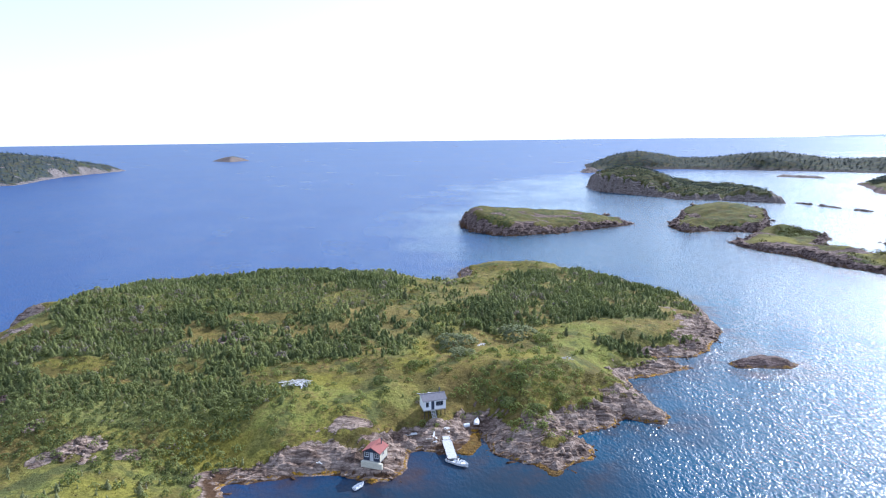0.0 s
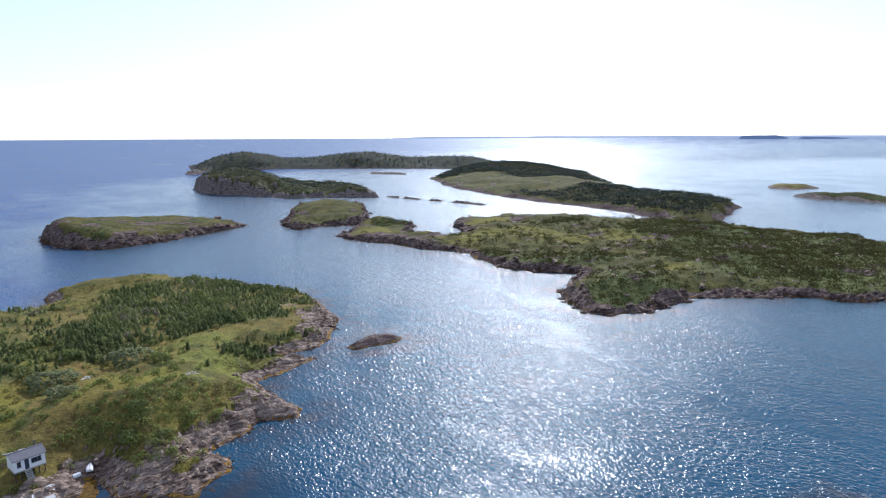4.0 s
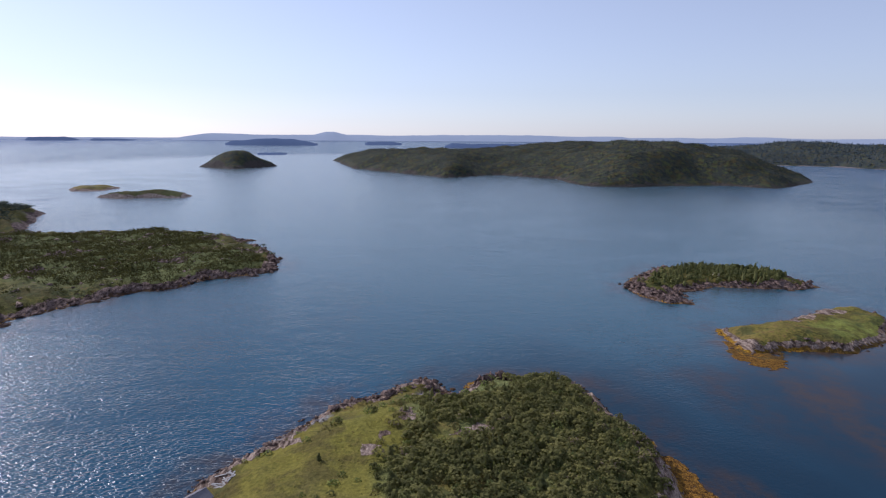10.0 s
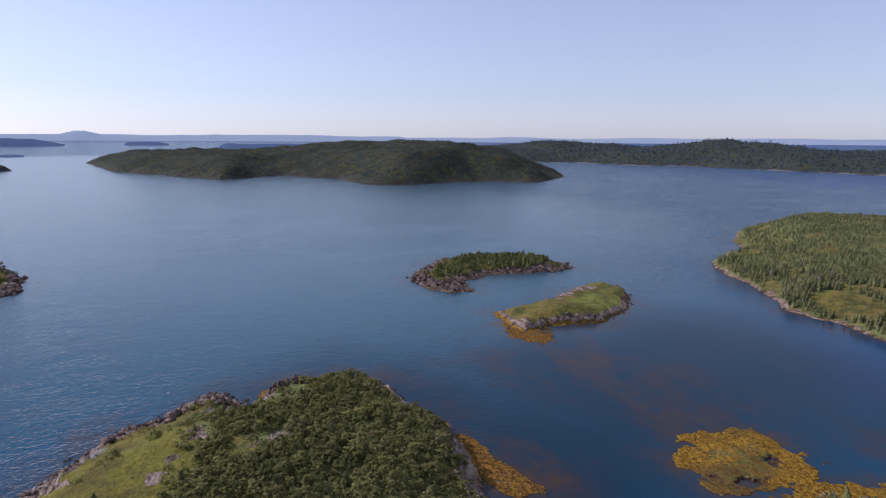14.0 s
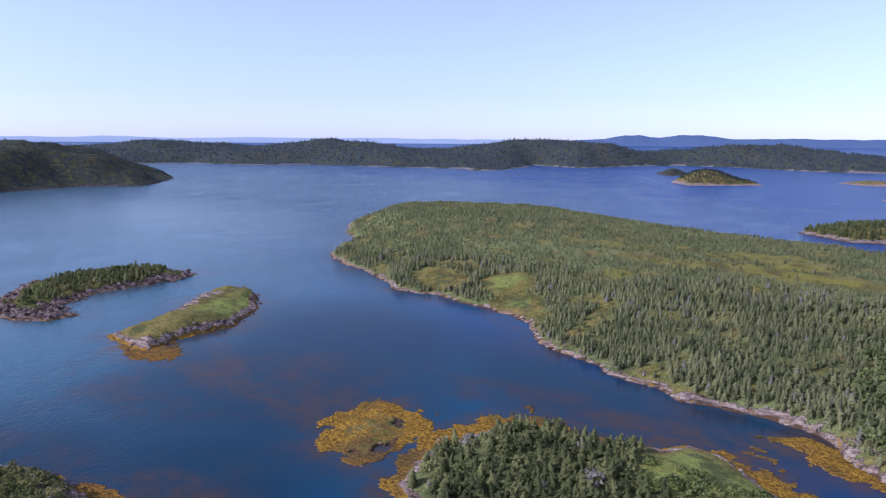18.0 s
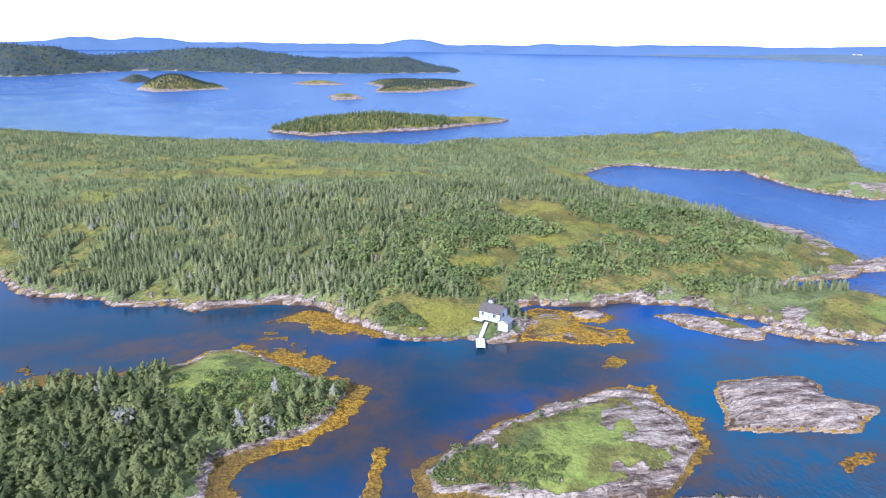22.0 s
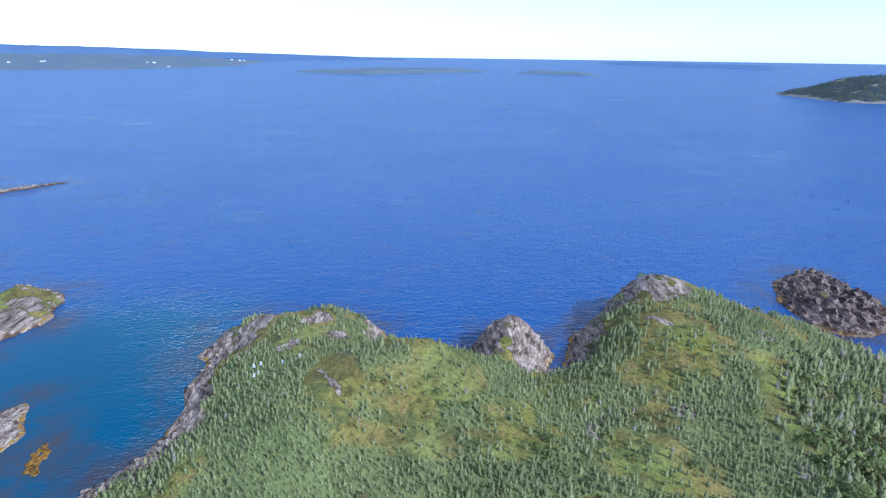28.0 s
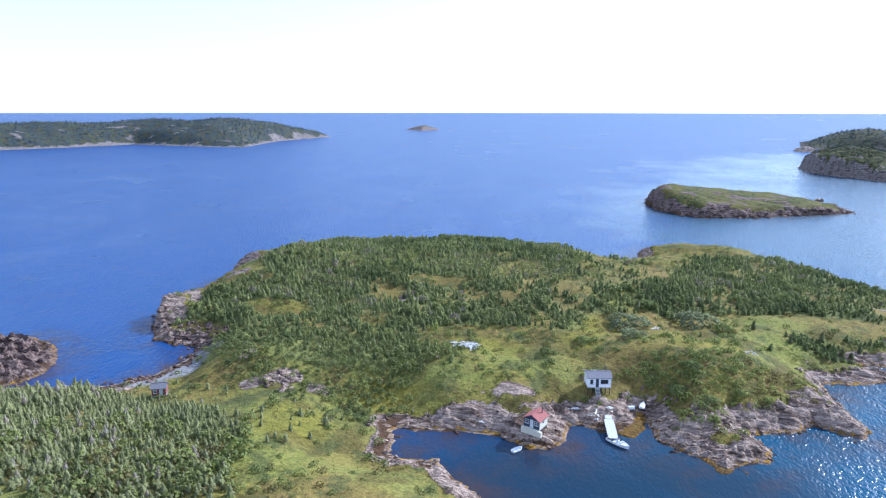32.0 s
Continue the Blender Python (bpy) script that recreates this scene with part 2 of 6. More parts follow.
def foliage(name, low, high, grey, dead=0.93):
    m, ns, ls, b = material(name, 0.85)
    t = attr(ns, "tint")
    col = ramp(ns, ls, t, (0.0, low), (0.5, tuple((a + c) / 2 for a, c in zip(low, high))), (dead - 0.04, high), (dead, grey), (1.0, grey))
    col = mix(ns, ls, 0.6, col, ramp(ns, ls, noise_node(ns, ls, 2.2, 3), (0.3, (0.6, 0.6, 0.6)), (0.7, (1.35, 1.32, 1.2))), "MULTIPLY")
    ls.new(col, b.inputs["Base Color"])
    b.inputs["Specular IOR Level"].default_value = 0.07
    bump(ns, ls, b, noise_node(ns, ls, 3.5, 3, 0.6), 1.0, 0.45)
    leaf = ns.new("ShaderNodeBsdfTranslucent")
    ls.new(mix(ns, ls, 1.0, col, (1.1, 1.2, 0.8), "MULTIPLY"), leaf.inputs["Color"])
    both = ns.new("ShaderNodeMixShader")
    both.inputs[0].default_value = 0.38
    ls.new(b.outputs[0], both.inputs[1])
    ls.new(leaf.outputs[0], both.inputs[2])
    ls.new(both.outputs[0], ns["Material Output"].inputs["Surface"])
    return m


HILL_SPRUCE = foliage("hill_spruce_needles", (0.118, 0.146, 0.060), (0.335, 0.352, 0.132), (0.324, 0.27, 0.22), 0.95)
WILLOW = foliage("willow_leaves", (0.170, 0.190, 0.105), (0.360, 0.370, 0.200), (0.30, 0.27, 0.20), 0.97)
ISLET_SPRUCE = foliage("islet_spruce_needles", (0.096, 0.112, 0.044), (0.348, 0.335, 0.130), (0.416, 0.36, 0.30), 0.95)
BLUFF_SPRUCE = foliage("bluff_spruce_needles", (0.220, 0.236, 0.112), (0.435, 0.428, 0.205), (0.42, 0.36, 0.29), 0.95)
SPRUCE = foliage("spruce_needles", (0.130, 0.144, 0.064), (0.375, 0.356, 0.165), (0.318, 0.28, 0.24), 0.96)
TUFT = foliage("heath_tufts", (0.095, 0.098, 0.036), (0.205, 0.188, 0.064), (0.20, 0.14, 0.06), 0.93)
HEATH_SCRUB = foliage("heath_scrub", (0.056, 0.056, 0.024), (0.130, 0.118, 0.044), (0.15, 0.12, 0.06), 0.95)
HEATH_BRUSH = foliage("heath_brush", (0.135, 0.140, 0.054), (0.350, 0.318, 0.116), (0.281, 0.22, 0.15), 0.94)
# next three: needle colours lifted and greyed to hold the haze of distance
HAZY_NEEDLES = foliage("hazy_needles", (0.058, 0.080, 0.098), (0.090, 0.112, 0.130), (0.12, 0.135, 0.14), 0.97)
DARK_NEEDLES = foliage("hazed_dark_needles", (0.032, 0.038, 0.032), (0.054, 0.060, 0.050), (0.07, 0.07, 0.06), 0.97)
FAR_NEEDLES = foliage("hazed_far_needles", (0.036, 0.048, 0.044), (0.066, 0.080, 0.068), (0.10, 0.105, 0.09), 0.97)
SHRUB = foliage("shrub_leaves", (0.143, 0.178, 0.066), (0.329, 0.352, 0.118), (0.254, 0.21, 0.09), 0.96)

# open sea with wind ripples; shoals and the eastern sea teal, weed beds brown and orange
WATER, ns, ls, wb = material("sea_water", 0.05)
deep = mix(ns, ls, noise_node(ns, ls, 0.004, 2), (0.004, 0.043, 0.158), (0.006, 0.053, 0.192))
shoal = mix(ns, ls, attr(ns, "teal"), deep, (0.006, 0.064, 0.100))
shoal = mix(ns, ls, maths(ns, ls, "MULTIPLY", attr(ns, "east"), 0.7), shoal, (0.014, 0.098, 0.120))
# calm patches get a darkened body colour, standing in for dark reflections
shoal = mix(ns, ls, maths(ns, ls, "MULTIPLY", attr(ns, "calm_dark"), 0.92), shoal, (0.007, 0.025, 0.044))
mottle = noise_node(ns, ls, 0.06, 6, 0.7)
brown = maths(ns, ls, "MULTIPLY", attr(ns, "shoal"), ramp(ns, ls, mottle, (0.42, (0, 0, 0)), (0.66, (0.85, 0.85, 0.85))))
shoal = mix(ns, ls, brown, shoal, (0.050, 0.030, 0.026))
frond = ramp(ns, ls, noise_node(ns, ls, 0.16, 6, 0.72), (0.40, (0.12, 0.12, 0.12)), (0.60, (1, 1, 1)))
shoal = mix(ns, ls, maths(ns, ls, "MULTIPLY", attr(ns, "kelp"), frond), shoal, mix(ns, ls, mottle, (0.048, 0.026, 0.016), (0.100, 0.050, 0.016)))
chop = noise_node(ns, ls, 1.6, 1.0, 0.5, ((1, 0.6, 1), (0, 0, 0.6)))
cross_chop = noise_node(ns, ls, 2.4, 0.8, 0.5, ((1, 0.7, 1), (0, 0, -0.8)))
wavelet = noise_node(ns, ls, 0.8, 1.0, 0.5, ((1, 0.55, 1), (0, 0, 0.25)))
swell = noise_node(ns, ls, 0.24, 2, 0.5, ((1, 0.4, 1), (0, 0, 0.5)))
gust = ramp(ns, ls, noise_node(ns, ls, 0.020, 4, 0.55, ((1, 0.45, 1), (0, 0, 0.9))), (0.36, (0.75, 0.75, 0.75)), (0.56, (1, 1, 1)))
slick = ramp(ns, ls, maths(ns, ls, "ABSOLUTE", maths(ns, ls, "SUBTRACT", noise_node(ns, ls, 0.014, 3, 0.55, ((1, 0.6, 1), (0, 0, 0.3))), 0.5)), (0.0, (0.6, 0.6, 0.6)), (0.03, (1, 1, 1)))
waves = maths(ns, ls, "ADD", maths(ns, ls, "MULTIPLY", chop, 0.36), maths(ns, ls, "MULTIPLY", swell, 0.40))
waves = maths(ns, ls, "SUBTRACT", maths(ns, ls, "MULTIPLY_ADD", cross_chop, 0.14, maths(ns, ls, "MULTIPLY_ADD", wavelet, 0.36, waves)), 0.63)
still = maths(ns, ls, "SUBTRACT", 1.0, maths(ns, ls, "MULTIPLY", attr(ns, "calm_dark"), 0.85))
still = maths(ns, ls, "MULTIPLY", still, maths(ns, ls, "MULTIPLY_ADD", attr(ns, "lee"), -0.88, 1.0))
waves = maths(ns, ls, "MULTIPLY", maths(ns, ls, "MULTIPLY", maths(ns, ls, "MULTIPLY", waves, gust), slick), still)
ripple = node(ns, "ShaderNodeBump", Strength=1.0, Distance=1.0)
ls.new(waves, ripple.inputs["Height"])
body, gloss, glare = ns.new("ShaderNodeBsdfDiffuse"), node(ns, "ShaderNodeBsdfGlossy", Roughness=0.17), node(ns, "ShaderNodeBsdfGlossy", Roughness=0.42)
facing = node(ns, "ShaderNodeFresnel", IOR=1.28)
# IOR raised in the east, standing in for brighter sky towards the sun
ls.new(maths(ns, ls, "MULTIPLY_ADD", maths(ns, ls, "MULTIPLY", maths(ns, ls, "MULTIPLY", attr(ns, "teal"), attr(ns, "east")), maths(ns, ls, "SUBTRACT", 1.0, attr(ns, "calm_dark"))), 0.62, 1.255), facing.inputs["IOR"])
ls.new(shoal, body.inputs["Color"])
ls.new(ripple.outputs[0], gloss.inputs["Normal"])
ls.new(ripple.outputs[0], facing.inputs["Normal"])
sheen = ns.new("ShaderNodeMixShader")
# gloss raised over teal, cut in calm: stands in for uneven sky reflection
ls.new(maths(ns, ls, "MINIMUM", facing.outputs[0], maths(ns, ls, "MULTIPLY", maths(ns, ls, "MULTIPLY_ADD", attr(ns, "teal"), 0.55, 0.33), maths(ns, ls, "MULTIPLY_ADD", attr(ns, "calm_dark"), -0.85, 1.0))), sheen.inputs[0])
both = ns.new("ShaderNodeMixShader")
both.inputs[0].default_value = 0.12
ls.new(ripple.outputs[0], glare.inputs["Normal"])
ls.new(gloss.outputs[0], both.inputs[1])
ls.new(glare.outputs[0], both.inputs[2])
ls.new(body.outputs[0], sheen.inputs[1])
ls.new(both.outputs[0], sheen.inputs[2])
ls.new(sheen.outputs[0], ns["Material Output"].inputs["Surface"])
ns.remove(wb)


# ---- islands ----
LANDS = []


def bowl(r):
    """The far sea lies a little higher, so that its edge meets the true horizon."""
    return 44.0 * smooth(2600, 4950, r)


class Land:
    """An island: an outline at the tide line, a rocky rim, and hills; height and cover follow from those."""

    def __init__(self, outline, rim=(3.0, 5.0), plateau=(3.0, 30.0), hills=(), rough=(2.0, 14.0), rock=5.0, weed=0.0, bare=(), lush=(), craggy=1.0, dry=(), outcrop=0.0, seed=1, shoal=14.0, rolling=0.6, gravel=(), carpet=0.0):
        self.rolling, self.dry, self.outcrop, self.gravel, self.carpet = rolling, dry, outcrop, gravel, carpet
        self.outline, self.rim, self.plateau, self.hills, self.rough = outline, rim, plateau, hills, rough
        self.rock, self.weed, self.bare, self.lush, self.craggy, self.seed, self.shoal = rock, weed, bare, lush, craggy, seed, shoal
        LANDS.append(self)

    def reach(self, x, y):
        d = inside_distance(self.outline, x, y)
        return d + self.rough[0] * fbm(x, y, self.rough[1], self.seed) * smooth(0, 1, 1 - np.abs(d) / (6 * self.rough[0] + 1e-6))

    def height(self, x, y, d=None):
        x, y = np.asarray(x, float), np.asarray(y, float)
        d = self.reach(x, y) if d is None else d
        up = np.maximum(d, 0)
        lift = np.clip(0.9 + 0.95 * fbm(x, y, 5.0 * self.rim[1] + 8, self.seed + 2, 3), 0.3, 1.6)
        z = lift * self.rim[0] * (1 - np.exp(-up / self.rim[1])) + self.plateau[0] * smooth(0, self.plateau[1], up)
        for h in self.hills:
            b = blob(x, y, (h[0], h[1], h[2], h[3]))
            z = z + h[4] * smooth(0, 1, b) * smooth(0, h[5] if len(h) > 5 else 12.0, up)
        bed = (0.39 * x + 0.92 * y) / 2.7 + 1.6 * fbm(x, y, 15, self.seed + 5, 3)
        cross = (0.92 * x - 0.39 * y) / 6.5 + 1.2 * fbm(x, y, 9, self.seed + 6, 3)
        ledge = (bed - np.floor(bed)) ** 1.5 + 0.6 * (cross - np.floor(cross)) ** 2 - 0.55
        ledge = ledge * (0.5 + 0.7 * np.abs(vnoise(x, y, 8, self.seed + 7))) + 0.55 * fbm(x, y, 3.2, self.seed + 8, 3) + max(0.0, self.craggy - 1.0) * 0.6 * (0.6 - 2 * np.abs(vnoise(x, y, 2.4, self.seed + 14)))
        z = z + self.craggy * 0.85 * ledge * smooth(0, 2.0, up) * (1 - 0.85 * smooth(self.rock, self.rock * 2.2, up))
        z = z + 0.5 * fbm(x, y, 11, self.seed + 9, 3) * smooth(2, 12, up) * min(1.0, self.craggy)
        z = z + self.rolling * fbm(x, y, 40 + 4 * self.rolling, self.seed + 12, 4) * smooth(5, 30, up)
        z = np.maximum(z, 0.12 + 0.09 * np.minimum(up, 12))
        return np.where(d > 0, z + 0.05, np.maximum(-3.0, d * 0.3))

    def mesh(self, name, cell, mat, label, category="island", woods=(), clear=()):
        self.name = name
        p = np.array(self.outline)
        pad = 8 + self.weed + 3 * self.rough[0]
        x0, y0 = p.min(0) - pad
        x1, y1 = p.max(0) + pad
        nx, ny = int((x1 - x0) / cell) + 2, int((y1 - y0) / cell) + 2
        gx, gy = np.meshgrid(x0 + cell * np.arange(nx), y0 + cell * np.arange(ny))
        gx = gx + cell * 0.3 * vnoise(gx, gy, cell * 1.7, 3)
        gy = gy + cell * 0.3 * vnoise(gx, gy, cell * 1.7, 4)
        d = self.reach(gx, gy)
        z = self.height(gx, gy, d)
        weed = np.zeros(d.shape)
        if self.weed:
            w = 0.75 * fbm(gx, gy, 5.5, self.seed + 21, 4) + 0.3 * vnoise(gx, gy, 1.6, self.seed + 24)
            reach = np.maximum(0.2, self.weed * (1.0 + 1.5 * vnoise(gx, gy, 21, self.seed + 22)))
            fringe = smooth(-reach, -reach * 0.55, d + 1.1 * reach * w - 0.15 * reach) * (d < 0.8)
            weed = np.where(d < 0.8, fringe, 0)
            z = np.where((d <= 0.3) & (weed > 0.35), np.maximum(z, 0.05 + 0.12 * (w + 0.6)), z)
            weed = np.maximum(weed, min(0.8, 0.25 * self.weed + 0.1) * smooth(0.65, 0.3, z + 0.45 * vnoise(gx, gy, 16, self.seed + 23)) * (d > 0))
        if self.carpet:
            weed = np.maximum(weed, (self.carpet + 0.55 * fbm(gx, gy, 4.0, self.seed + 25)) * (d > -0.5))
            if self.carpet > 0.43:
                z = np.where((weed < 0.34) & (z < 0.5), -0.4, z)
        if 0 < self.weed < 1 and not self.carpet:
            weed = weed * 0.55
        rockw = self.rock * (1 + 0.7 * fbm(gx, gy, 10, self.seed + 31, 4))
        rock = 1 - smooth(0.7, 1.25, np.maximum(d, 0) / np.maximum(rockw, 0.3))
        slope = np.hypot(*np.gradient(z, cell))
        rock = np.maximum(rock, smooth(0.75, 1.15, slope) * (d > 0))
        for e in self.bare:
            rock = np.maximum(rock, 0.9 * smooth(0.15, 0.6, blob(gx, gy, e) + 0.75 * fbm(gx, gy, 3.6, 77)) * smooth(0.0, 0.15, blob(gx, gy, e)))
        if self.outcrop:
            rock = np.maximum(rock, 0.8 * smooth(0.62 - self.outcrop, 0.85 - self.outcrop, fbm(gx, gy, 16, self.seed + 33, 4)) * (d > 0))
        lush = np.zeros(d.shape)
        for e in self.lush:
            lush = np.maximum(lush, (0.5 if self is LANDS[0] else 0.9) * smooth(0.0, 0.6, blob(gx, gy, e) + 0.45 * fbm(gx, gy, 6, 55)) * (blob(gx, gy, e) > 0))
        dry = np.zeros(d.shape)
        for e in self.dry:
            dry = np.maximum(dry, 0.85 * smooth(0.0, 0.5, blob(gx, gy, e) + 0.25 * fbm(gx, gy, 7, 57)))
        wood = np.zeros(d.shape)
        for e in woods:
            wood = np.maximum(wood, smooth(0.0, 0.22, blob(gx, gy, e) + 0.10 * fbm(gx, gy, 14, 71)) * (e[5] if len(e) > 5 else 1.0))
        for e in clear:
            wood *= 1 - (e[5] if len(e) > 5 else 1.0) * smooth(0.0, 0.25, blob(gx, gy, e) + 0.10 * fbm(gx, gy, 9, 72))
        wood = wood * smooth(-0.8, -0.25, fbm(gx, gy, 22, 73)) * 0.9
        shingle = np.zeros(d.shape)
        for e in self.gravel:
            shingle = np.maximum(shingle, smooth(0.05, 0.4, blob(gx, gy, e) + 0.12 * fbm(gx, gy, 4, 58)))
        wet = smooth(0.75, 0.15, z) * (weed < 0.5) * (cell < 4)
        keep = d > -(4 + self.weed * 1.5)
        idx = np.arange(nx * ny).reshape(ny, nx)
        quads = np.stack([idx[:-1, :-1], idx[:-1, 1:], idx[1:, 1:], idx[1:, :-1]], -1).reshape(-1, 4)
        quads = quads[keep.ravel()[quads].any(1)]
        used, inv = np.unique(quads, return_inverse=True)
        v = np.stack([gx.ravel(), gy.ravel(), (z + bowl(np.hypot(gx, gy))).ravel()], 1)[used]
        me = array_mesh(name, v, inv.reshape(-1, 4), [(k, a.ravel()[used]) for k, a in (("rock", rock), ("weed", weed), ("wet", wet), ("lush", lush), ("wood", wood), ("dry", dry), ("gravel", shingle))])
        hard = np.maximum(rock, 0.9 * wet).ravel()[used][inv.reshape(-1, 4)].mean(1) > 0.4
        me.polygons.foreach_set("use_smooth", ~hard)
        me.materials.append(mat)
        return tagged(new(name, me), label, category, kind="structure")


# where woods and clearings lie
HILL_WOOD = [(-80, 215, 100, 72), (-118, 170, 45, 40), (-45, 175, 40, 30), (60, 232, 48, 52), (18, 205, 18, 22), (70, 195, 16, 12), (54, 174.5, 10, 6), (-72, 142, 34, 20, 0, 0.6)]
HILL_CLEAR = [(-145, 194, 10, 9), (-138, 199, 15, 12), (-133, 180, 14, 16), (-137, 161, 9, 11), (-140, 152, 16, 20), (-152, 200, 12, 10), (85, 196, 9, 26, 20), (-100, 158, 14, 7), (-60, 190, 12, 6), (-15, 196, 8, 22, 0, 0.85), (-6, 224, 10, 24, 0, 0.75), (-12, 250, 9, 16, 0, 0.8), (-30, 150, 26, 12), (35, 292, 20, 12), (40, 185, 20, 9), (-118, 140, 14, 9), (-62, 212, 46, 15, 8, 0.6), (-105, 200, 22, 10, 0, 0.5), (-95, 182, 16, 6, 0, 0.5), (21.4, 179, 10, 8), (62, 194, 22, 10, 8), (2, 172, 11, 9)]
BLUFF_WOOD = [(-105, 5, 66, 78), (-100, 65, 45, 42), (-60, -30, 60, 45)]
BLUFF_CLEAR = [(-144, 53, 13, 14), (-143, -30, 6, 24), (-112, -49.5, 34, 5), (-75, -58, 30, 7, -18), (-148, 55, 11, 14), (-138, 79, 9, 9), (-135, -37, 9, 8), (-126, -42, 9, 5), (-128, -27, 6, 5), (-119, -21, 5, 4), (-103, 2, 12, 9, 0, 0.7), (-96, -7, 9, 9, 0, 0.7)] + [(-85, -2, 7, 10, 0, 0.7), (-115, 52, 13, 8, 20, 0.7), (-105, 41, 8, 8, 0, 0.7), (-100, 63, 9, 5, 0, 0.75), (-86, 60, 8, 6, 0, 0.8), (-79, 33, 9, 8, 0, 0.7), (-93, 12, 6, 6, 0, 0.75), (-83, 12, 5, 8, 0, 0.75), (-118, -30, 9, 7, 0, 0.7), (-98, -19, 10, 6), (-52, 80, 24, 26), (-128, 17, 14, 13), (-150, 58, 9, 14)]
KNOLL_WOOD = [(124, -24, 38, 30), (100, -20, 30, 30)]
S_CLEAR = [(92, -198, 10, 10), (103, -212, 14, 14), (117, -231, 15, 14), (64, -297, 30, 10, 0, 0.8), (9, -291, 44, 11, 0, 0.8), (-39, -282, 34, 10, 0, 0.8), (25, -324, 36, 11, 0, 0.8), (78, -255, 26, 12, 30, 0.7), (17, -300, 38, 16, 0, 0.8), (34, -342, 44, 11, 0, 0.8), (100, -330, 44, 13, 0, 0.8), (-84, -210, 15, 22, 25), (-95, -190, 22, 13, -30)] + [(-76, -178, 22, 8, -12), (-52, -168, 17, 6, 15), (-112, -176, 10, 6), (-85, -145, 18, 5), (-110, -149, 16, 6), (-32, -136, 15, 10), (-132, -150, 20, 12, 20), (-150, -116, 40, 16, 20), (-173, -186, 18, 32), (150, -228, 22, 12, -25), (-140, -300, 14, 16), (-165, -155, 20, 12), (-134, -275, 8, 28, 10)]
# home island: the cove with its houses, the wooded hill, the beach, the western bluffs and the eastern knoll
COVE_SHORE = [(-41, 105), (-44, 110), (-39, 109.5), (-34, 111), (-28, 112.5), (-21.5, 113.5), (-19, 112), (-15, 109.5), (-11, 110.5), (-8, 114.5), (-8.5, 121.5), (-6, 122.5), (0, 121), (3, 122.5), (6.5, 129.5), (8, 127.5), (11, 120.5), (15.5, 117), (19.5, 115), (21.5, 112), (24, 115.5), (30, 118), (30.5, 122), (28, 128), (31.5, 129.5), (37, 132), (41.5, 136.5), (45.5, 135.5), (49.5, 133.5), (51.5, 137), (50, 143.5), (49, 153), (48, 160), (56, 161.5), (68, 167.5), (66, 173), (58.5, 175)]
NORTH_SHORE = [(72, 176.5), (81, 182.5), (87, 191.5), (92.5, 200.5), (94, 213), (96, 226), (95, 246), (80, 268), (66, 284), (52, 306), (22, 308), (6, 296), (7, 281), (-4, 272.5), (-13.5, 282), (-40, 290), (-85, 282), (-122, 262), (-148, 240), (-147, 206), (-143, 178), (-144, 166.5), (-142, 155.5), (-135, 144), (-128.5, 138), (-114, 137), (-110.5, 134.5), (-109.5, 127.5), (-110.5, 118), (-113, 113.5), (-117, 108), (-127, 103)]
WEST_SHORE = [(-135, 103), (-141, 97), (-151, 84), (-153, 74), (-160, 66), (-159, 50), (-148, 41), (-136, 33), (-128, 30.5), (-120, 28), (-117.5, 22), (-128, 27), (-138.5, 24), (-140, 15), (-131, 8), (-123, 8), (-124.5, -3), (-126.5, -10), (-136, -12), (-145.5, -17), (-149, -26), (-146, -36), (-147.5, -44), (-141, -53), (-126, -54.5), (-124, -51), (-111, -51.5), (-103, -49.5), (-95, -49), (-88, -51), (-77, -58), (-67, -63), (-61, -65), (-53, -66), (-48, -65)]
KNOLL_SHORE = [(-38, -52), (-15, -45), (15, -42), (40, -40), (70, -44), (94, -46), (102, -48), (113, -50), (123, -51), (135, -47), (144, -46), (155, -43), (158, -37), (158, -25), (163, -22), (157, -16), (150, -10), (155, -7), (160, -3), (157, 4), (149, 11), (146, 18), (136, 25), (126, 32), (119, 36), (111, 42), (99, 45), (80, 45), (50, 40), (20, 50), (-2, 66), (-12, 80), (-19, 90), (-22, 92.5), (-27, 97), (-31, 100), (-38, 98.5), (-41, 100.5)]
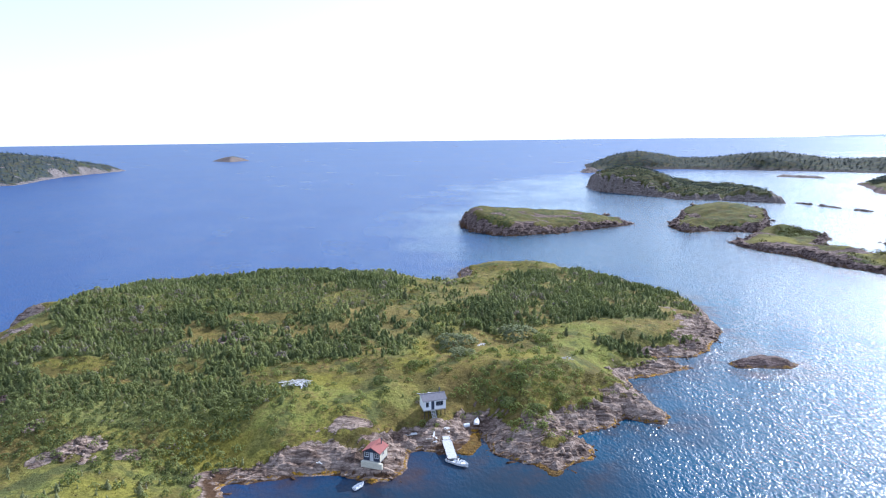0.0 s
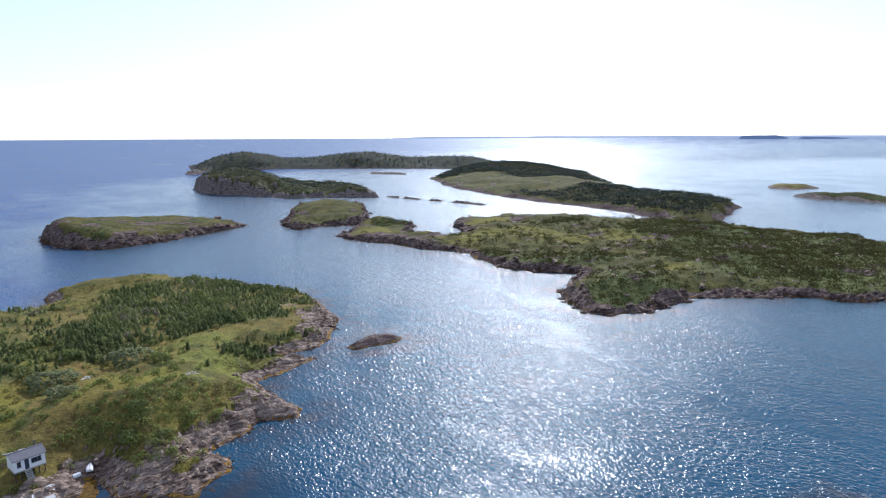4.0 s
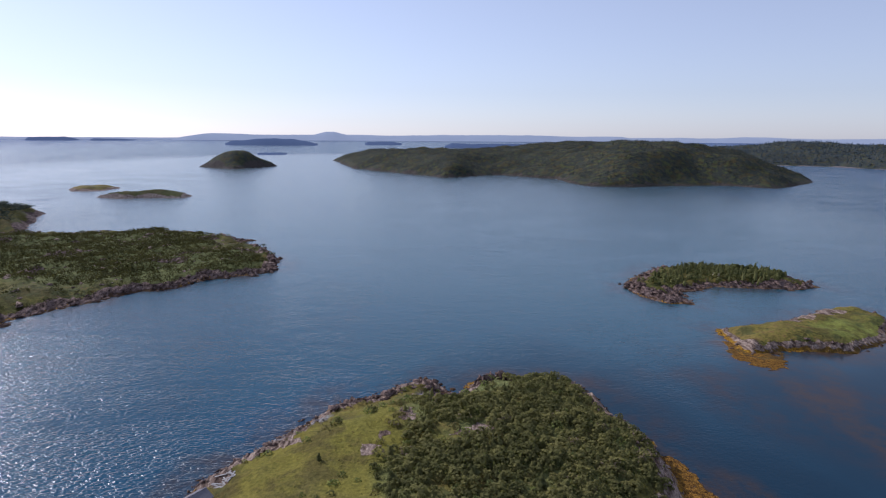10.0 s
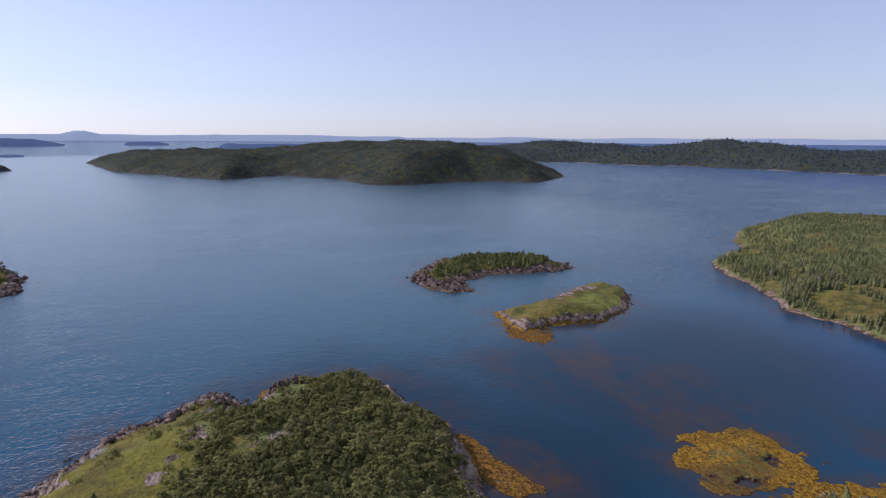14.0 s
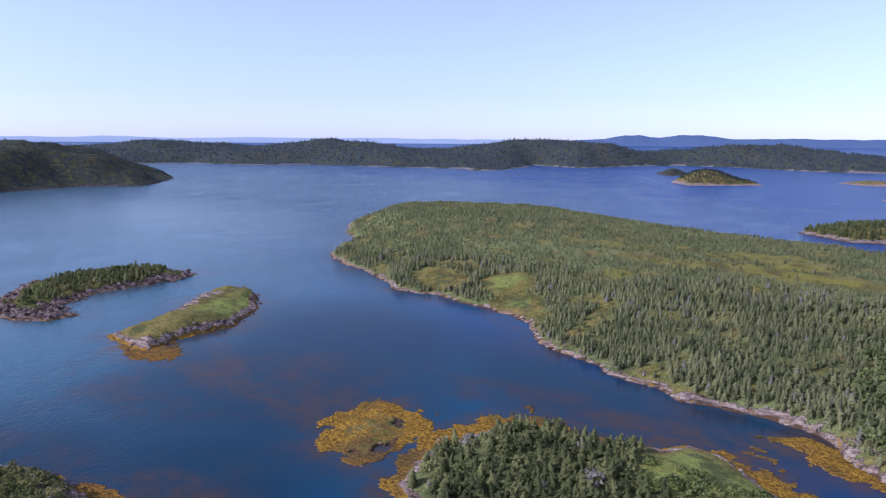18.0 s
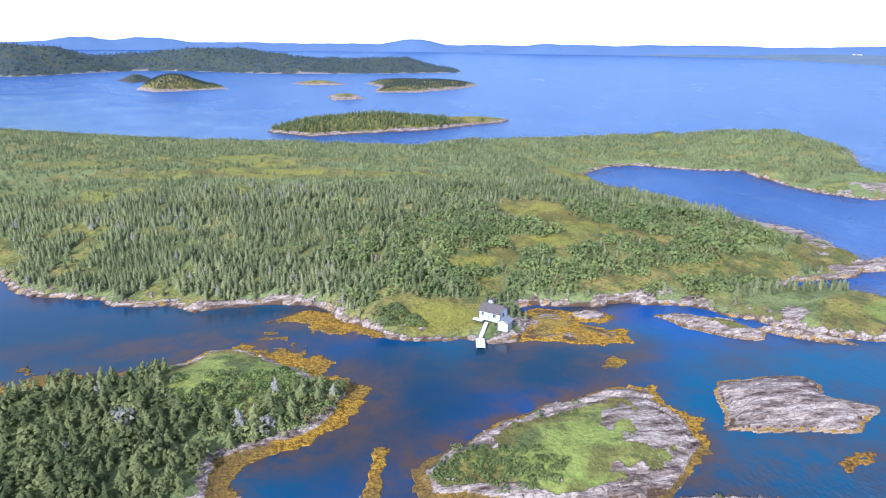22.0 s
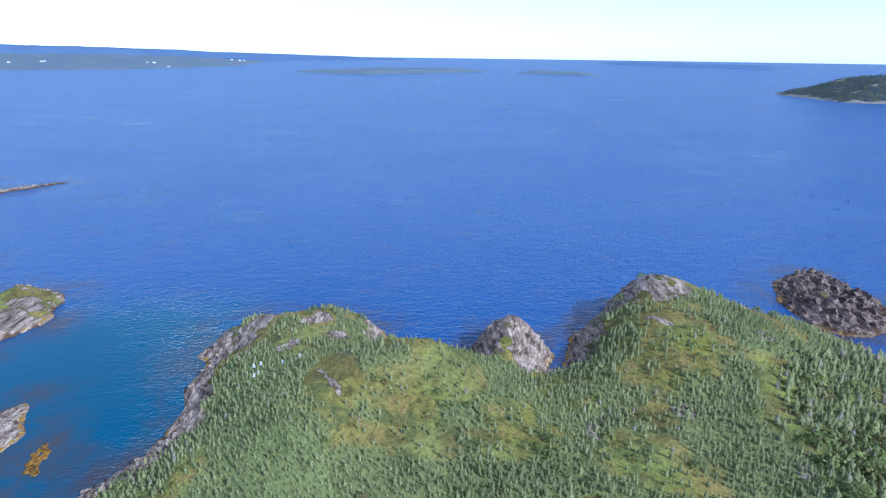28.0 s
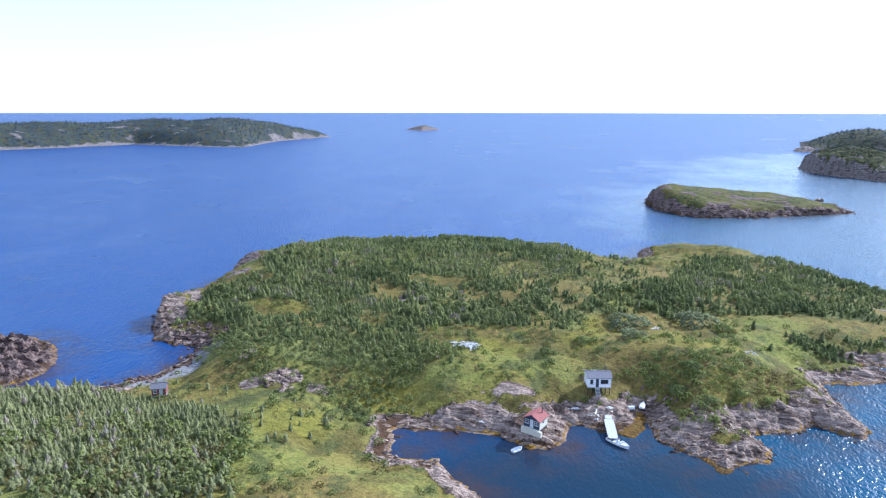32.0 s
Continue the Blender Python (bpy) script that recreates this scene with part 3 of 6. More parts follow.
home = Land(COVE_SHORE + NORTH_SHORE + WEST_SHORE + KNOLL_SHORE, rim=(2.6, 3.0), plateau=(3.5, 22.0), rough=(1.6, 9.0), rock=5.2, weed=0.5, craggy=1.3, seed=1,
            hills=[(-70, 222, 120, 75, 6.6), (-125, 188, 50, 45, 4.5, 4), (60, 240, 60, 55, -1.2), (35, 290, 40, 22, 2.0, 6), (-122, 58, 55, 45, 7), (-150, 58, 22, 22, 6, 3), (-130, 16, 14, 12, 5, 2), (-138, -28, 24, 32, 1.5, 4), (-116, -2, 18, 16, 3, 3), (-110, -20, 50, 45, 5)] + [(110, -8, 70, 60, 1.2), (147, -4, 8, 9, -3, 0.5), (10, 150, 40, 30, 3), (-14, 115, 10, 9, -1.3, 0.5), (-100, 108, 26, 22, -3.2, 1), (-66, 106, 50, 26, -3, 3), (0.3, 123.5, 5, 5, -2.6, 0.5), (-139, 152, 15, 22, 6, 2), (-141, 203, 15, 10, 4.5, 2), (-108, 118, 16, 20, -2.6, 1), (0, 0, 80, 50, 6)],
            gravel=[(147, -4.5, 5, 6), (128, 30.5, 6, 2, -45), (133, 23, 5, 2, -50), (-119, 108.5, 6, 3.5, 25), (-110, 114, 8, 6, 45), (-105.5, 122, 6.5, 9), (-104.5, 131, 5.5, 7)],
            dry=[(116, 18, 34, 18, -35), (105, 8, 18, 18), (-62, 100, 12, 10), (-45, 118, 16, 8), (-8, 160, 7, 22), (0, 190, 6, 30), (20, 160, 16, 12), (-30, 146, 14, 7), (115, 20, 22, 14), (-95, 20, 10, 8), (-112, 52, 8, 6)],
            bare=[(-145, 53, 19, 20), (-143, -30, 7, 26), (-112, -50, 36, 5), (-75, -59, 32, 7, -18), (-148, 55, 12, 15), (-138, 79, 10, 10), (-136, -38, 10, 9), (-127, -43, 10, 6), (-128, -27, 6, 5), (-119, -21, 5, 4), (-145, 194, 11, 9), (-137, 161, 9, 11), (-128, 17, 13, 12)] + [(-139, 152, 15, 21), (85, 196, 9, 26, 20), (-108, 119, 7, 20, -23), (-118, 106, 9, 6), (-140, 150, 9, 16), (-73.5, 117, 6.5, 5), (-63, 115, 5, 4), (-29, 116, 13, 5, 12), (-38, 109, 8, 4), (-40.5, 103.7, 7, 4), (-21, 124.5, 8, 5), (-86, 122, 4, 3), (-14, 117, 9, 8), (2, 128, 11, 7), (18, 124, 14, 8)] + [(42, 140, 9, 7), (78, 188, 12, 9), (-150, 200, 9, 8), (-138, 198, 12, 8), (-131, 179, 8, 6), (-128, 207, 9, 3), (-101, 138, 5, 4), (-81, 113, 5, 3.5), (-92, 43, 3, 2.5), (-114, 68, 3, 3), (-89, 26, 4, 3), (-77, 56, 3.5, 2), (-68, 43, 3.5, 2), (-153, 56, 8, 12), (-122, 49, 6, 1.8, 30), (-109, -18, 3.5, 2), (-116, -14, 4, 2), (-97, -20, 8, 1.6, 30)] + [(147, -1, 5, 5), (116.3, -8.8, 2.5, 5, 20), (126.5, 2.6, 5, 4), (148, -40, 6, 4), (117, 7, 4, 2.5), (110, 10, 4, 3), (122, 28, 8, 3, 35), (108, 37, 9, 3, 20), (-150, 60, 8, 10), (-72, 232, 8, 5), (-62, 172, 5, 4), (118, -14, 4, 4), (-112, -30, 4, 3)],
            lush=[(-78, 92, 26, 22), (-72, 112, 14, 12), (-82, 123, 14, 9), (-60, 106, 20, 16), (-58, 86, 20, 14), (-38, 86, 14, 9), (-98, 124, 8, 8), (-103, 2, 11, 8), (-85, -2, 7, 9), (-115, 52, 10, 6, 20), (-100, 63, 8, 4), (-86, 60, 7, 5), (-79, 33, 8, 6), (-83, 12, 5, 8), (105, 6, 22, 18), (122, 14, 16, 12), (-118, -28, 8, 6), (-40, 128, 20, 7), (-60, 130, 30, 12), (-20, 140, 22, 12), (40, 165, 26, 20), (50, 186, 26, 9), (-110, 190, 30, 16), (-70, 210, 50, 16)])
home.mesh("home_island", 1.0, GROUND, "rocky island ground with turf, heath and bare ledges beside the cove", woods=HILL_WOOD + BLUFF_WOOD + KNOLL_WOOD, clear=HILL_CLEAR + BLUFF_CLEAR)

WOOD_ISLET = [(16, -80), (16, -90), (8, -91.5), (2.5, -93), (-3, -98.5), (-7, -104), (-8, -108), (-3.5, -112), (3, -120.5), (9, -127), (15.5, -132.5), (23, -132.5), (27, -127), (36, -125), (46, -124), (56, -122.5), (61, -120), (65, -110), (69, -101), (69, -94), (67, -84), (40, -72)]
islet_south = Land(WOOD_ISLET, rim=(1.2, 2.5), plateau=(2.0, 14.0), rough=(1.2, 7.0), rock=3.0, weed=6.8, craggy=0.5, seed=2, lush=[(16, -116, 18, 15), (8, -110, 12, 9), (20, -108, 12, 9)])
islet_south.mesh("wooded_islet", 0.7, GROUND, "low wooded islet with a lush clearing and golden rockweed round it", woods=[(46, -102, 34, 32), (26, -86, 28, 18), (0, -102, 12, 10)], clear=[(17, -118, 14, 12), (17, -111, 13, 9), (10, -110, 9, 6)])
GRASS_ISLET = [(-16, -74), (-15.5, -81), (-20, -84.5), (-28, -89), (-34, -92), (-43, -95), (-51, -96.5), (-58, -98), (-63, -98.5), (-67, -97), (-66, -91), (-67, -84), (-64.5, -77), (-59, -72), (-52, -67), (-47, -66), (-35, -68), (-25, -71)]
islet_grass = Land(GRASS_ISLET, rim=(1.4, 2.0), plateau=(1.0, 12.0), rough=(1.2, 6.0), rock=3.5, weed=3.0, craggy=0.7, seed=3, bare=[(-59, -84, 11, 20, -12), (-53, -70, 10, 7), (-58, -95, 9, 5), (-25, -85, 9, 4, -35)], lush=[(-42, -80, 18, 14)])
islet_grass.mesh("grassy_islet", 0.6, GROUND, "low grassy islet with pale ledges and golden rockweed")
LEDGE = [(-78, -93), (-81, -96), (-87, -96), (-94, -96), (-101, -94.5), (-102, -91), (-100, -87.5), (-102.5, -84.5), (-106, -81.5), (-101, -78), (-96, -75.5), (-92, -75.5), (-85, -78), (-77.5, -79), (-72.5, -81), (-75.5, -86)]
Land(LEDGE, rim=(1.6, 4.0), plateau=(0.6, 8.0), rough=(1.0, 5.0), rock=40, weed=0.12, craggy=0.5, seed=4).mesh("bare_ledge", 0.6, GROUND, "bare pale rock ledge rising from shallow water")

S_WEST = [(85, -187), (79, -179), (68, -173.5), (55, -169), (50, -165), (36, -162), (29, -157), (24, -158), (14, -157.5), (1, -155), (-6, -150), (-7, -141), (-15, -134.5), (-22, -128.5), (-26.5, -128), (-34, -126), (-41.5, -123), (-46.5, -123.5), (-49, -127), (-54, -131), (-52.5, -137), (-51, -141)] + [(-54, -143), (-63, -140.5), (-69, -139), (-79, -139), (-93, -137), (-99, -133.5), (-104, -128), (-112, -121), (-114, -116), (-124, -108), (-129, -107), (-145, -101), (-159, -103), (-166, -108), (-167, -119), (-154, -130), (-147, -135), (-134, -141), (-143, -143.5), (-163, -143.5), (-176, -150.5), (-181, -169.5)]
S_BAY = [(-183, -191), (-174, -204), (-171, -224), (-165, -238), (-152, -262), (-150, -285), (-148, -308), (-173, -328), (-194, -331), (-215, -314), (-244, -303), (-242, -284), (-243, -257), (-249, -239), (-258, -228), (-275, -229), (-336, -240), (-315, -257), (-311, -275), (-325, -300), (-350, -330), (-375, -370), (-368, -410), (-330, -440), (-262, -448), (-200, -440), (-140, -440), (-90, -435), (-72, -418)]
S_BACK = [(-20, -440), (40, -455), (100, -480), (180, -520), (260, -530), (330, -490), (350, -430), (335, -385), (319, -359), (297, -332), (272, -312), (258, -281), (245, -260), (238, -254), (218, -242), (195, -234), (183, -226), (165, -214), (152, -212), (140, -213.5), (125, -209), (113, -207), (103, -204), (91, -196)]
south = Land(S_WEST + S_BAY + S_BACK, rim=(2.3, 1.7), plateau=(4.0, 40.0), rough=(2.4, 8.0), rock=1.1, weed=0.35, craggy=0.8, seed=5,
             hills=[(255, -400, 170, 150, 9, 40), (100, -330, 200, 150, 4, 40), (-300, -352, 76, 72, 8.5, 5), (-30, -260, 150, 110, 3, 40)],
             bare=[(-51, -131, 5, 6), (-46, -125, 5, 3), (-145, -108, 26, 8, 15), (-118, -118, 12, 5, 40), (-100, -134, 16, 4, -15), (-150, -138, 22, 5, 15), (-165, -148, 16, 9), (-340, -310, 18, 26), (-85, -140, 22, 3), (-52, -135, 5, 8), (-173, -184, 20, 34), (-285, -240, 40, 9), (20, -157, 30, 2.5), (-8, -147, 8, 5)],
             lush=[(-150, -118, 18, 6, 20), (106, -214, 9, 8), (118, -232, 11, 10)], dry=[(-32, -136, 14, 9), (-84, -210, 13, 20, 25), (-95, -190, 18, 11, -30), (-76, -178, 20, 7, -12), (-52, -168, 15, 5, 15), (78, -255, 24, 10, 30), (17, -300, 32, 12), (34, -342, 38, 8), (64, -297, 26, 10), (9, -291, 40, 11), (-39, -282, 30, 10), (25, -324, 30, 11), (100, -330, 40, 12), (-140, -300, 14, 16)])
south.mesh("south_island", 1.6, GROUND, "large wooded island with meadows and rocky points", woods=[(0, -300, 700, 400)], clear=S_CLEAR)
Land([(-51.5, -137), (-58, -139.5), (-66, -136.5), (-70, -133), (-66, -129.5), (-70, -125), (-75, -123), (-73, -117.5), (-66, -118.5), (-60, -119.7), (-52, -122), (-47, -122.5), (-50, -128)], rim=(0.30, 2.0), plateau=(0.12, 6.0), rough=(1.6, 5.0), rock=1.0, weed=1.2, craggy=0.35, seed=6, carpet=0.42, bare=[(-69, -121, 8, 4, 30), (-62, -134, 7, 4), (-52, -130, 5, 5), (-58, -122, 7, 3)]).mesh("tidal_flat", 0.6, WEED_FLAT, "tidal flat of golden rockweed and pale rocks beside the cottage")
Land([(-65, -135.5), (-73, -136), (-75.5, -131.5), (-71, -129.5), (-65, -131.5)], rim=(1.2, 2.0), plateau=(0.4, 5.0), rough=(0.8, 4.0), rock=30, weed=2.0, craggy=0.6, seed=7).mesh("tidal_rock", 0.7, GROUND, "small pale rock among rockweed")
Land([(-87, -129.5), (-94, -129.5), (-104, -122), (-108, -114.5), (-105, -111.5), (-98, -113.5), (-91, -121)], rim=(1.4, 2.5), plateau=(0.4, 6.0), rough=(0.9, 5.0), rock=5, weed=0.3, craggy=0.8, seed=8).mesh("rock_shelf", 0.7, GROUND, "rock shelf with a tuft of grass off the point")
Land([(-107, -117), (-112, -112), (-119, -107), (-125, -104.5), (-124, -108), (-117, -113), (-110, -118)], rim=(1.3, 1.5), plateau=(0.4, 4.0), rough=(0.8, 4.0), rock=30, weed=0.2, craggy=1.0, seed=59).mesh("point_ledge", 0.6, GROUND, "long bare ledge beside the rocky point")
Land([(-168, -146), (-176, -146), (-186, -150), (-196, -155), (-188, -158), (-176, -156)], rim=(1.4, 1.8), plateau=(0.5, 5.0), rough=(1.2, 5.0), rock=30, weed=0.2, craggy=1.1, seed=60).mesh("outer_point_ledge", 0.8, GROUND, "bare brown ledge running out from the point")
Land([(-177, 105), (-186, 115), (-184, 122.5), (-177, 125), (-165, 128.5), (-153.5, 126.5), (-145, 119), (-138, 109), (-138, 103), (-144, 99), (-157, 98), (-165, 100)], rim=(3.2, 5.0), plateau=(1.5, 10.0), rough=(2.0, 6.0), rock=17, weed=0.15, craggy=2.2, seed=9, bare=()).mesh("dark_skerry", 0.8, DARK_GROUND, "jagged dark rock skerry off the beach")
Land([(81, 171), (82, 167.5), (97, 166.5), (100.5, 169.5), (96.5, 174.5), (90.5, 176)], rim=(1.5, 2.5), plateau=(0.5, 4.0), rough=(0.8, 4.0), rock=30, weed=0.5, craggy=0.8, seed=10).mesh("glitter_rock", 0.6, DARK_GROUND, "low dark rock awash in the bright channel")
islet_wood = Land([(272, -97), (254, -94), (237, -102), (236, -112), (255, -114), (258, -125), (264, -136), (257, -168), (262, -183), (285, -180), (300, -167), (306, -141), (304, -124), (292, -113)], rim=(1.8, 4.0), plateau=(1.5, 18.0), rough=(2.2, 9.0), rock=7, weed=0.5, craggy=1.8, seed=11, lush=[(256, -103, 9, 5)])
islet_wood.mesh("rocky_islet", 1.2, DARK_GROUND, "rocky islet with a clump of dark spruce")
islet_turf = Land([(202, -106), (186, -102), (176, -103), (180, -115), (177, -136), (187, -155), (206, -171), (224, -172), (222, -155), (213, -143), (205, -127), (202, -114)], rim=(2.6, 1.8), plateau=(0.8, 10.0), rough=(1.4, 8.0), rock=2.5, weed=1.0, craggy=0.8, seed=12, bare=[(212, -147, 7, 26, 30), (182, -105, 8, 6)], lush=[(193, -148, 13, 26, 30)])
islet_turf.mesh("turf_islet", 1.0, GROUND, "turf-topped islet fringed with orange rockweed")
Land([(189, -101), (177, -99), (170, -101), (165, -103), (170, -108.5), (178, -114), (181, -108)], rim=(0.3, 1.5), plateau=(0.05, 3.0), rough=(1.2, 4.0), rock=0.5, weed=2.2, craggy=0.3, seed=61, carpet=0.55).mesh("turf_islet_weed", 0.8, BROWN_WEED, "brown rockweed off the tip of the turf islet")
Land([(93.6, -114), (88, -113.5), (76, -105), (75.5, -96), (76, -92), (78.5, -88.5), (86, -89), (90.5, -93), (95, -100), (93, -105), (95, -110)], rim=(0.26, 1.5), plateau=(0.05, 3.0), rough=(1.6, 4.0), rock=0.5, weed=3.0, craggy=0.3, seed=13, carpet=0.44).mesh("weed_shoal", 0.6, GROUND, "round bed of orange rockweed just awash")
Land([(88, -104), (85, -107.5), (83.5, -106.5), (86, -103)], rim=(0.8, 1.0), plateau=(0.2, 2.0), rough=(0.5, 2.5), rock=30, craggy=0.6, seed=62).mesh("shoal_rock", 0.5, GROUND, "pale bare rock standing in the rockweed bed")
Land([(84.5, -94), (81.5, -96.5), (80, -94), (82.5, -92.5)], rim=(0.6, 1.0), plateau=(0.1, 2.0), rough=(0.4, 2.5), rock=30, craggy=0.6, seed=63).mesh("shoal_rock", 0.5, GROUND, "small bare rock standing in the rockweed bed")

Land([(-6.5, -77), (-8, -76.5), (-11, -88), (-9.8, -88.5)], rim=(0.35, 1.5), plateau=(0.05, 3.0), rough=(0.8, 4.0), rock=30, weed=0.5, craggy=0.3, seed=51, carpet=0.9).mesh("weed_bar", 0.6, GROUND, "narrow bar of golden rockweed between the islets")
Land([(7, -146), (0, -150.5), (-8, -142), (-13, -136), (-9, -136), (-1, -144)], rim=(0.3, 1.5), plateau=(0.05, 3.0), rough=(0.9, 4.0), rock=30, weed=2.6, craggy=0.3, seed=52, carpet=0.6).mesh("weed_flat", 0.6, GROUND, "shallow flat of ochre rockweed by the shore")
Land([(-84.5, -66.5), (-88, -67.6), (-91, -67), (-93, -69.4), (-90.5, -70.4), (-87.5, -70), (-85.3, -68.6)], rim=(0.4, 1.0), plateau=(0.05, 3.0), rough=(1.2, 3.0), rock=0.5, weed=0.7, craggy=0.4, seed=53, carpet=0.5).mesh("awash_rock", 0.5, BROWN_WEED, "small rock awash with brown weed")
Land([(-61.5, -107.4), (-64, -106.6), (-67, -107.6), (-68, -109.4), (-65.5, -110.4), (-63, -109.4)], rim=(0.4, 1.0), plateau=(0.05, 3.0), rough=(1.0, 3.0), rock=0.5, weed=0.8, craggy=0.4, seed=54, carpet=0.5).mesh("awash_rock", 0.5, GROUND, "small rock awash with golden weed")

Land([(398, 98), (402, 112), (409, 134), (404, 136), (396, 122), (392, 104)], rim=(1.6, 2), plateau=(0.4, 5), rough=(2, 7), rock=60, craggy=1.3, seed=56).mesh("tip_reef", 1.2, DARK_GROUND, "low broken reef off the heath island")

Land([(2.2, 120.5), (1.8, 125), (2.2, 129.2), (7.3, 129.6), (7.0, 124), (5.2, 120.2)], rim=(0.3, 1.2), plateau=(0.05, 3.0), rough=(0.8, 3.0), rock=0.5, weed=0.6, craggy=0.3, seed=71, carpet=0.66).mesh("dock_weed", 0.5, GROUND, "golden rockweed bed in the cove beside the dock")
Land([(12.6, 120), (16.6, 117.4), (21, 111.6), (25, 116.5), (20, 121), (16, 122)], rim=(0.3, 1.2), plateau=(0.05, 3.0), rough=(1.0, 3.0), rock=0.5, weed=0.6, craggy=0.3, seed=72, carpet=0.58).mesh("point_weed", 0.5, BROWN_WEED, "brown rockweed bed under the ledges of the point")
Land([(116, -51), (106, -50), (97, -48.5), (92, -51.5), (91, -56.5), (99, -54.5), (106, -53)], rim=(0.35, 1.5), plateau=(0.05, 3.0), rough=(0.9, 4.0), rock=30, weed=2.2, craggy=0.3, seed=57, carpet=0.7).mesh("knoll_weed", 0.6, BROWN_WEED, "orange rockweed below the knoll")
Land([(148, -16), (150, -25), (155, -27), (159, -22), (157, -15), (152, -13)], rim=(3.2, 2.0), plateau=(1.2, 4), rough=(1.6, 5), rock=60, weed=0.8, craggy=2.4, seed=58).mesh("knoll_crag", 0.6, DARK_GROUND, "rusty brown crag at the end of the knoll")

# far hills along the horizon; air haze is put into their colour and glow
HAZE, ns, ls, hb = material("haze_tinted_hills", 1.0)
haze_tone = mix(ns, ls, noise_node(ns, ls, 0.006, 4), (0.060, 0.085, 0.150), (0.085, 0.115, 0.185))
ls.new(haze_tone, hb.inputs["Base Color"])
ls.new(haze_tone, hb.inputs["Emission Color"])
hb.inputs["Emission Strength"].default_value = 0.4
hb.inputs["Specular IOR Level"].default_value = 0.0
# low shores: paler haze colours and a weaker glow
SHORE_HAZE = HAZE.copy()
SHORE_HAZE.name = "haze_tinted_low_shore"
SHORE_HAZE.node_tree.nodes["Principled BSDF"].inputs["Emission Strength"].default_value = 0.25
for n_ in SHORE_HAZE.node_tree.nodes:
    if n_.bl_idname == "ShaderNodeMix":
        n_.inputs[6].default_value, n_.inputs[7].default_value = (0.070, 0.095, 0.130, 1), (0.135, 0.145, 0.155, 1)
# sunward copy: stronger glow, standing in for haze lit by the sun
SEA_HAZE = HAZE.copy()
SEA_HAZE.name = "haze_tinted_sunward_hills"
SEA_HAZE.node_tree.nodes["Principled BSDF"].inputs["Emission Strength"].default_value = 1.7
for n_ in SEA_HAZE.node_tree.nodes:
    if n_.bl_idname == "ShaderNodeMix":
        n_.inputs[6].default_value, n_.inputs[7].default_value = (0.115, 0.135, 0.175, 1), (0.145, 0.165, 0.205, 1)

# the outer islands
T_NEAR = [(173, 375), (177, 350), (190, 325), (197, 296), (209, 275), (202, 260), (198, 233), (203, 222), (221, 201), (186, 179), (172, 161), (176, 148), (190, 142.5), (220, 145), (242, 133), (262, 116), (269, 103), (280, 100), (290, 84), (301, 68), (325, 69), (357, 82), (370, 91)]
T_FAR = [(412, 128), (430, 180), (415, 249), (380, 330), (370, 367), (281, 388), (262, 366), (248, 326), (232, 334), (212, 348), (242, 388), (224, 420), (203, 404), (189, 384)]
HEATH_BRUSH_PATCHES = [(306, 155, 50, 75), (300, 100, 42, 30), (195, 152, 32, 17), (212, 228, 12, 12), (235, 214, 32, 10, -20), (225, 386, 17, 13), (332, 322, 22, 13), (212, 258, 9, 15), (355, 175, 65, 70), (365, 250, 42, 44)]
heath = Land(T_NEAR + T_FAR, rim=(3.2, 2.0), plateau=(1.6, 40.0), rough=(4.0, 11.0), rock=5, weed=0.5, craggy=1.3, seed=14, outcrop=0.45, dry=[(229, 313, 24, 34), (258, 300, 42, 28), (275, 272, 42, 28), (310, 253, 28, 32), (250, 176, 26, 9), (195, 356, 16, 30), (285, 350, 28, 15), (301, 80, 16, 8)], rolling=1.2, hills=[(210, 165, 40, 35, 4), (225, 405, 25, 20, 4)])
heath.mesh("heath_island", 2.0, DARK_GROUND, "heath-covered island with dark rocky shores beyond the channel", woods=HEATH_BRUSH_PATCHES, clear=())
lagoon = Land([(525, 790), (470, 670), (440, 553), (428, 458), (430, 362), (423, 320), (409, 281), (428, 261), (543, 308), (567, 347), (595, 457), (680, 584), (779, 707), (836, 908), (770, 980), (640, 900)], rim=(4, 4), plateau=(7, 80), rough=(8, 24), rock=5, craggy=1.5, seed=15, outcrop=0.4, rolling=3, hills=[(480, 310, 90, 80, 4.5), (680, 780, 160, 200, 9)])
lagoon.mesh("lagoon_island", 5.0, DARK_GROUND, "long heathland island with dark woods")
cliffs = Land([(185, 816), (186, 742), (227, 672), (240, 635), (275, 627), (324, 581), (346, 657), (370, 760), (330, 860), (250, 880)], rim=(5, 3), plateau=(2, 60), rough=(7, 26), rock=7, craggy=3.0, seed=16, outcrop=0.3, rolling=3, hills=[(222, 765, 85, 120, 22, 4), (262, 668, 34, 32, 8, 3), (308, 628, 44, 36, 6, 4), (245, 694, 16, 30, -9, 0.5)])
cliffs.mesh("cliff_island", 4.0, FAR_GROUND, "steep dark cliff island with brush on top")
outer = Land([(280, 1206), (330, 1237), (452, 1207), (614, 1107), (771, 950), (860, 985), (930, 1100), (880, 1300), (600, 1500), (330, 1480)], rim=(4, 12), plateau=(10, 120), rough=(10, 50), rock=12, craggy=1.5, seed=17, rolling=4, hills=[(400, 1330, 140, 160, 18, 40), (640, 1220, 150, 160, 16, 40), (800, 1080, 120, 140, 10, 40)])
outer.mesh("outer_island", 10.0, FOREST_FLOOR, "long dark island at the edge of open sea")
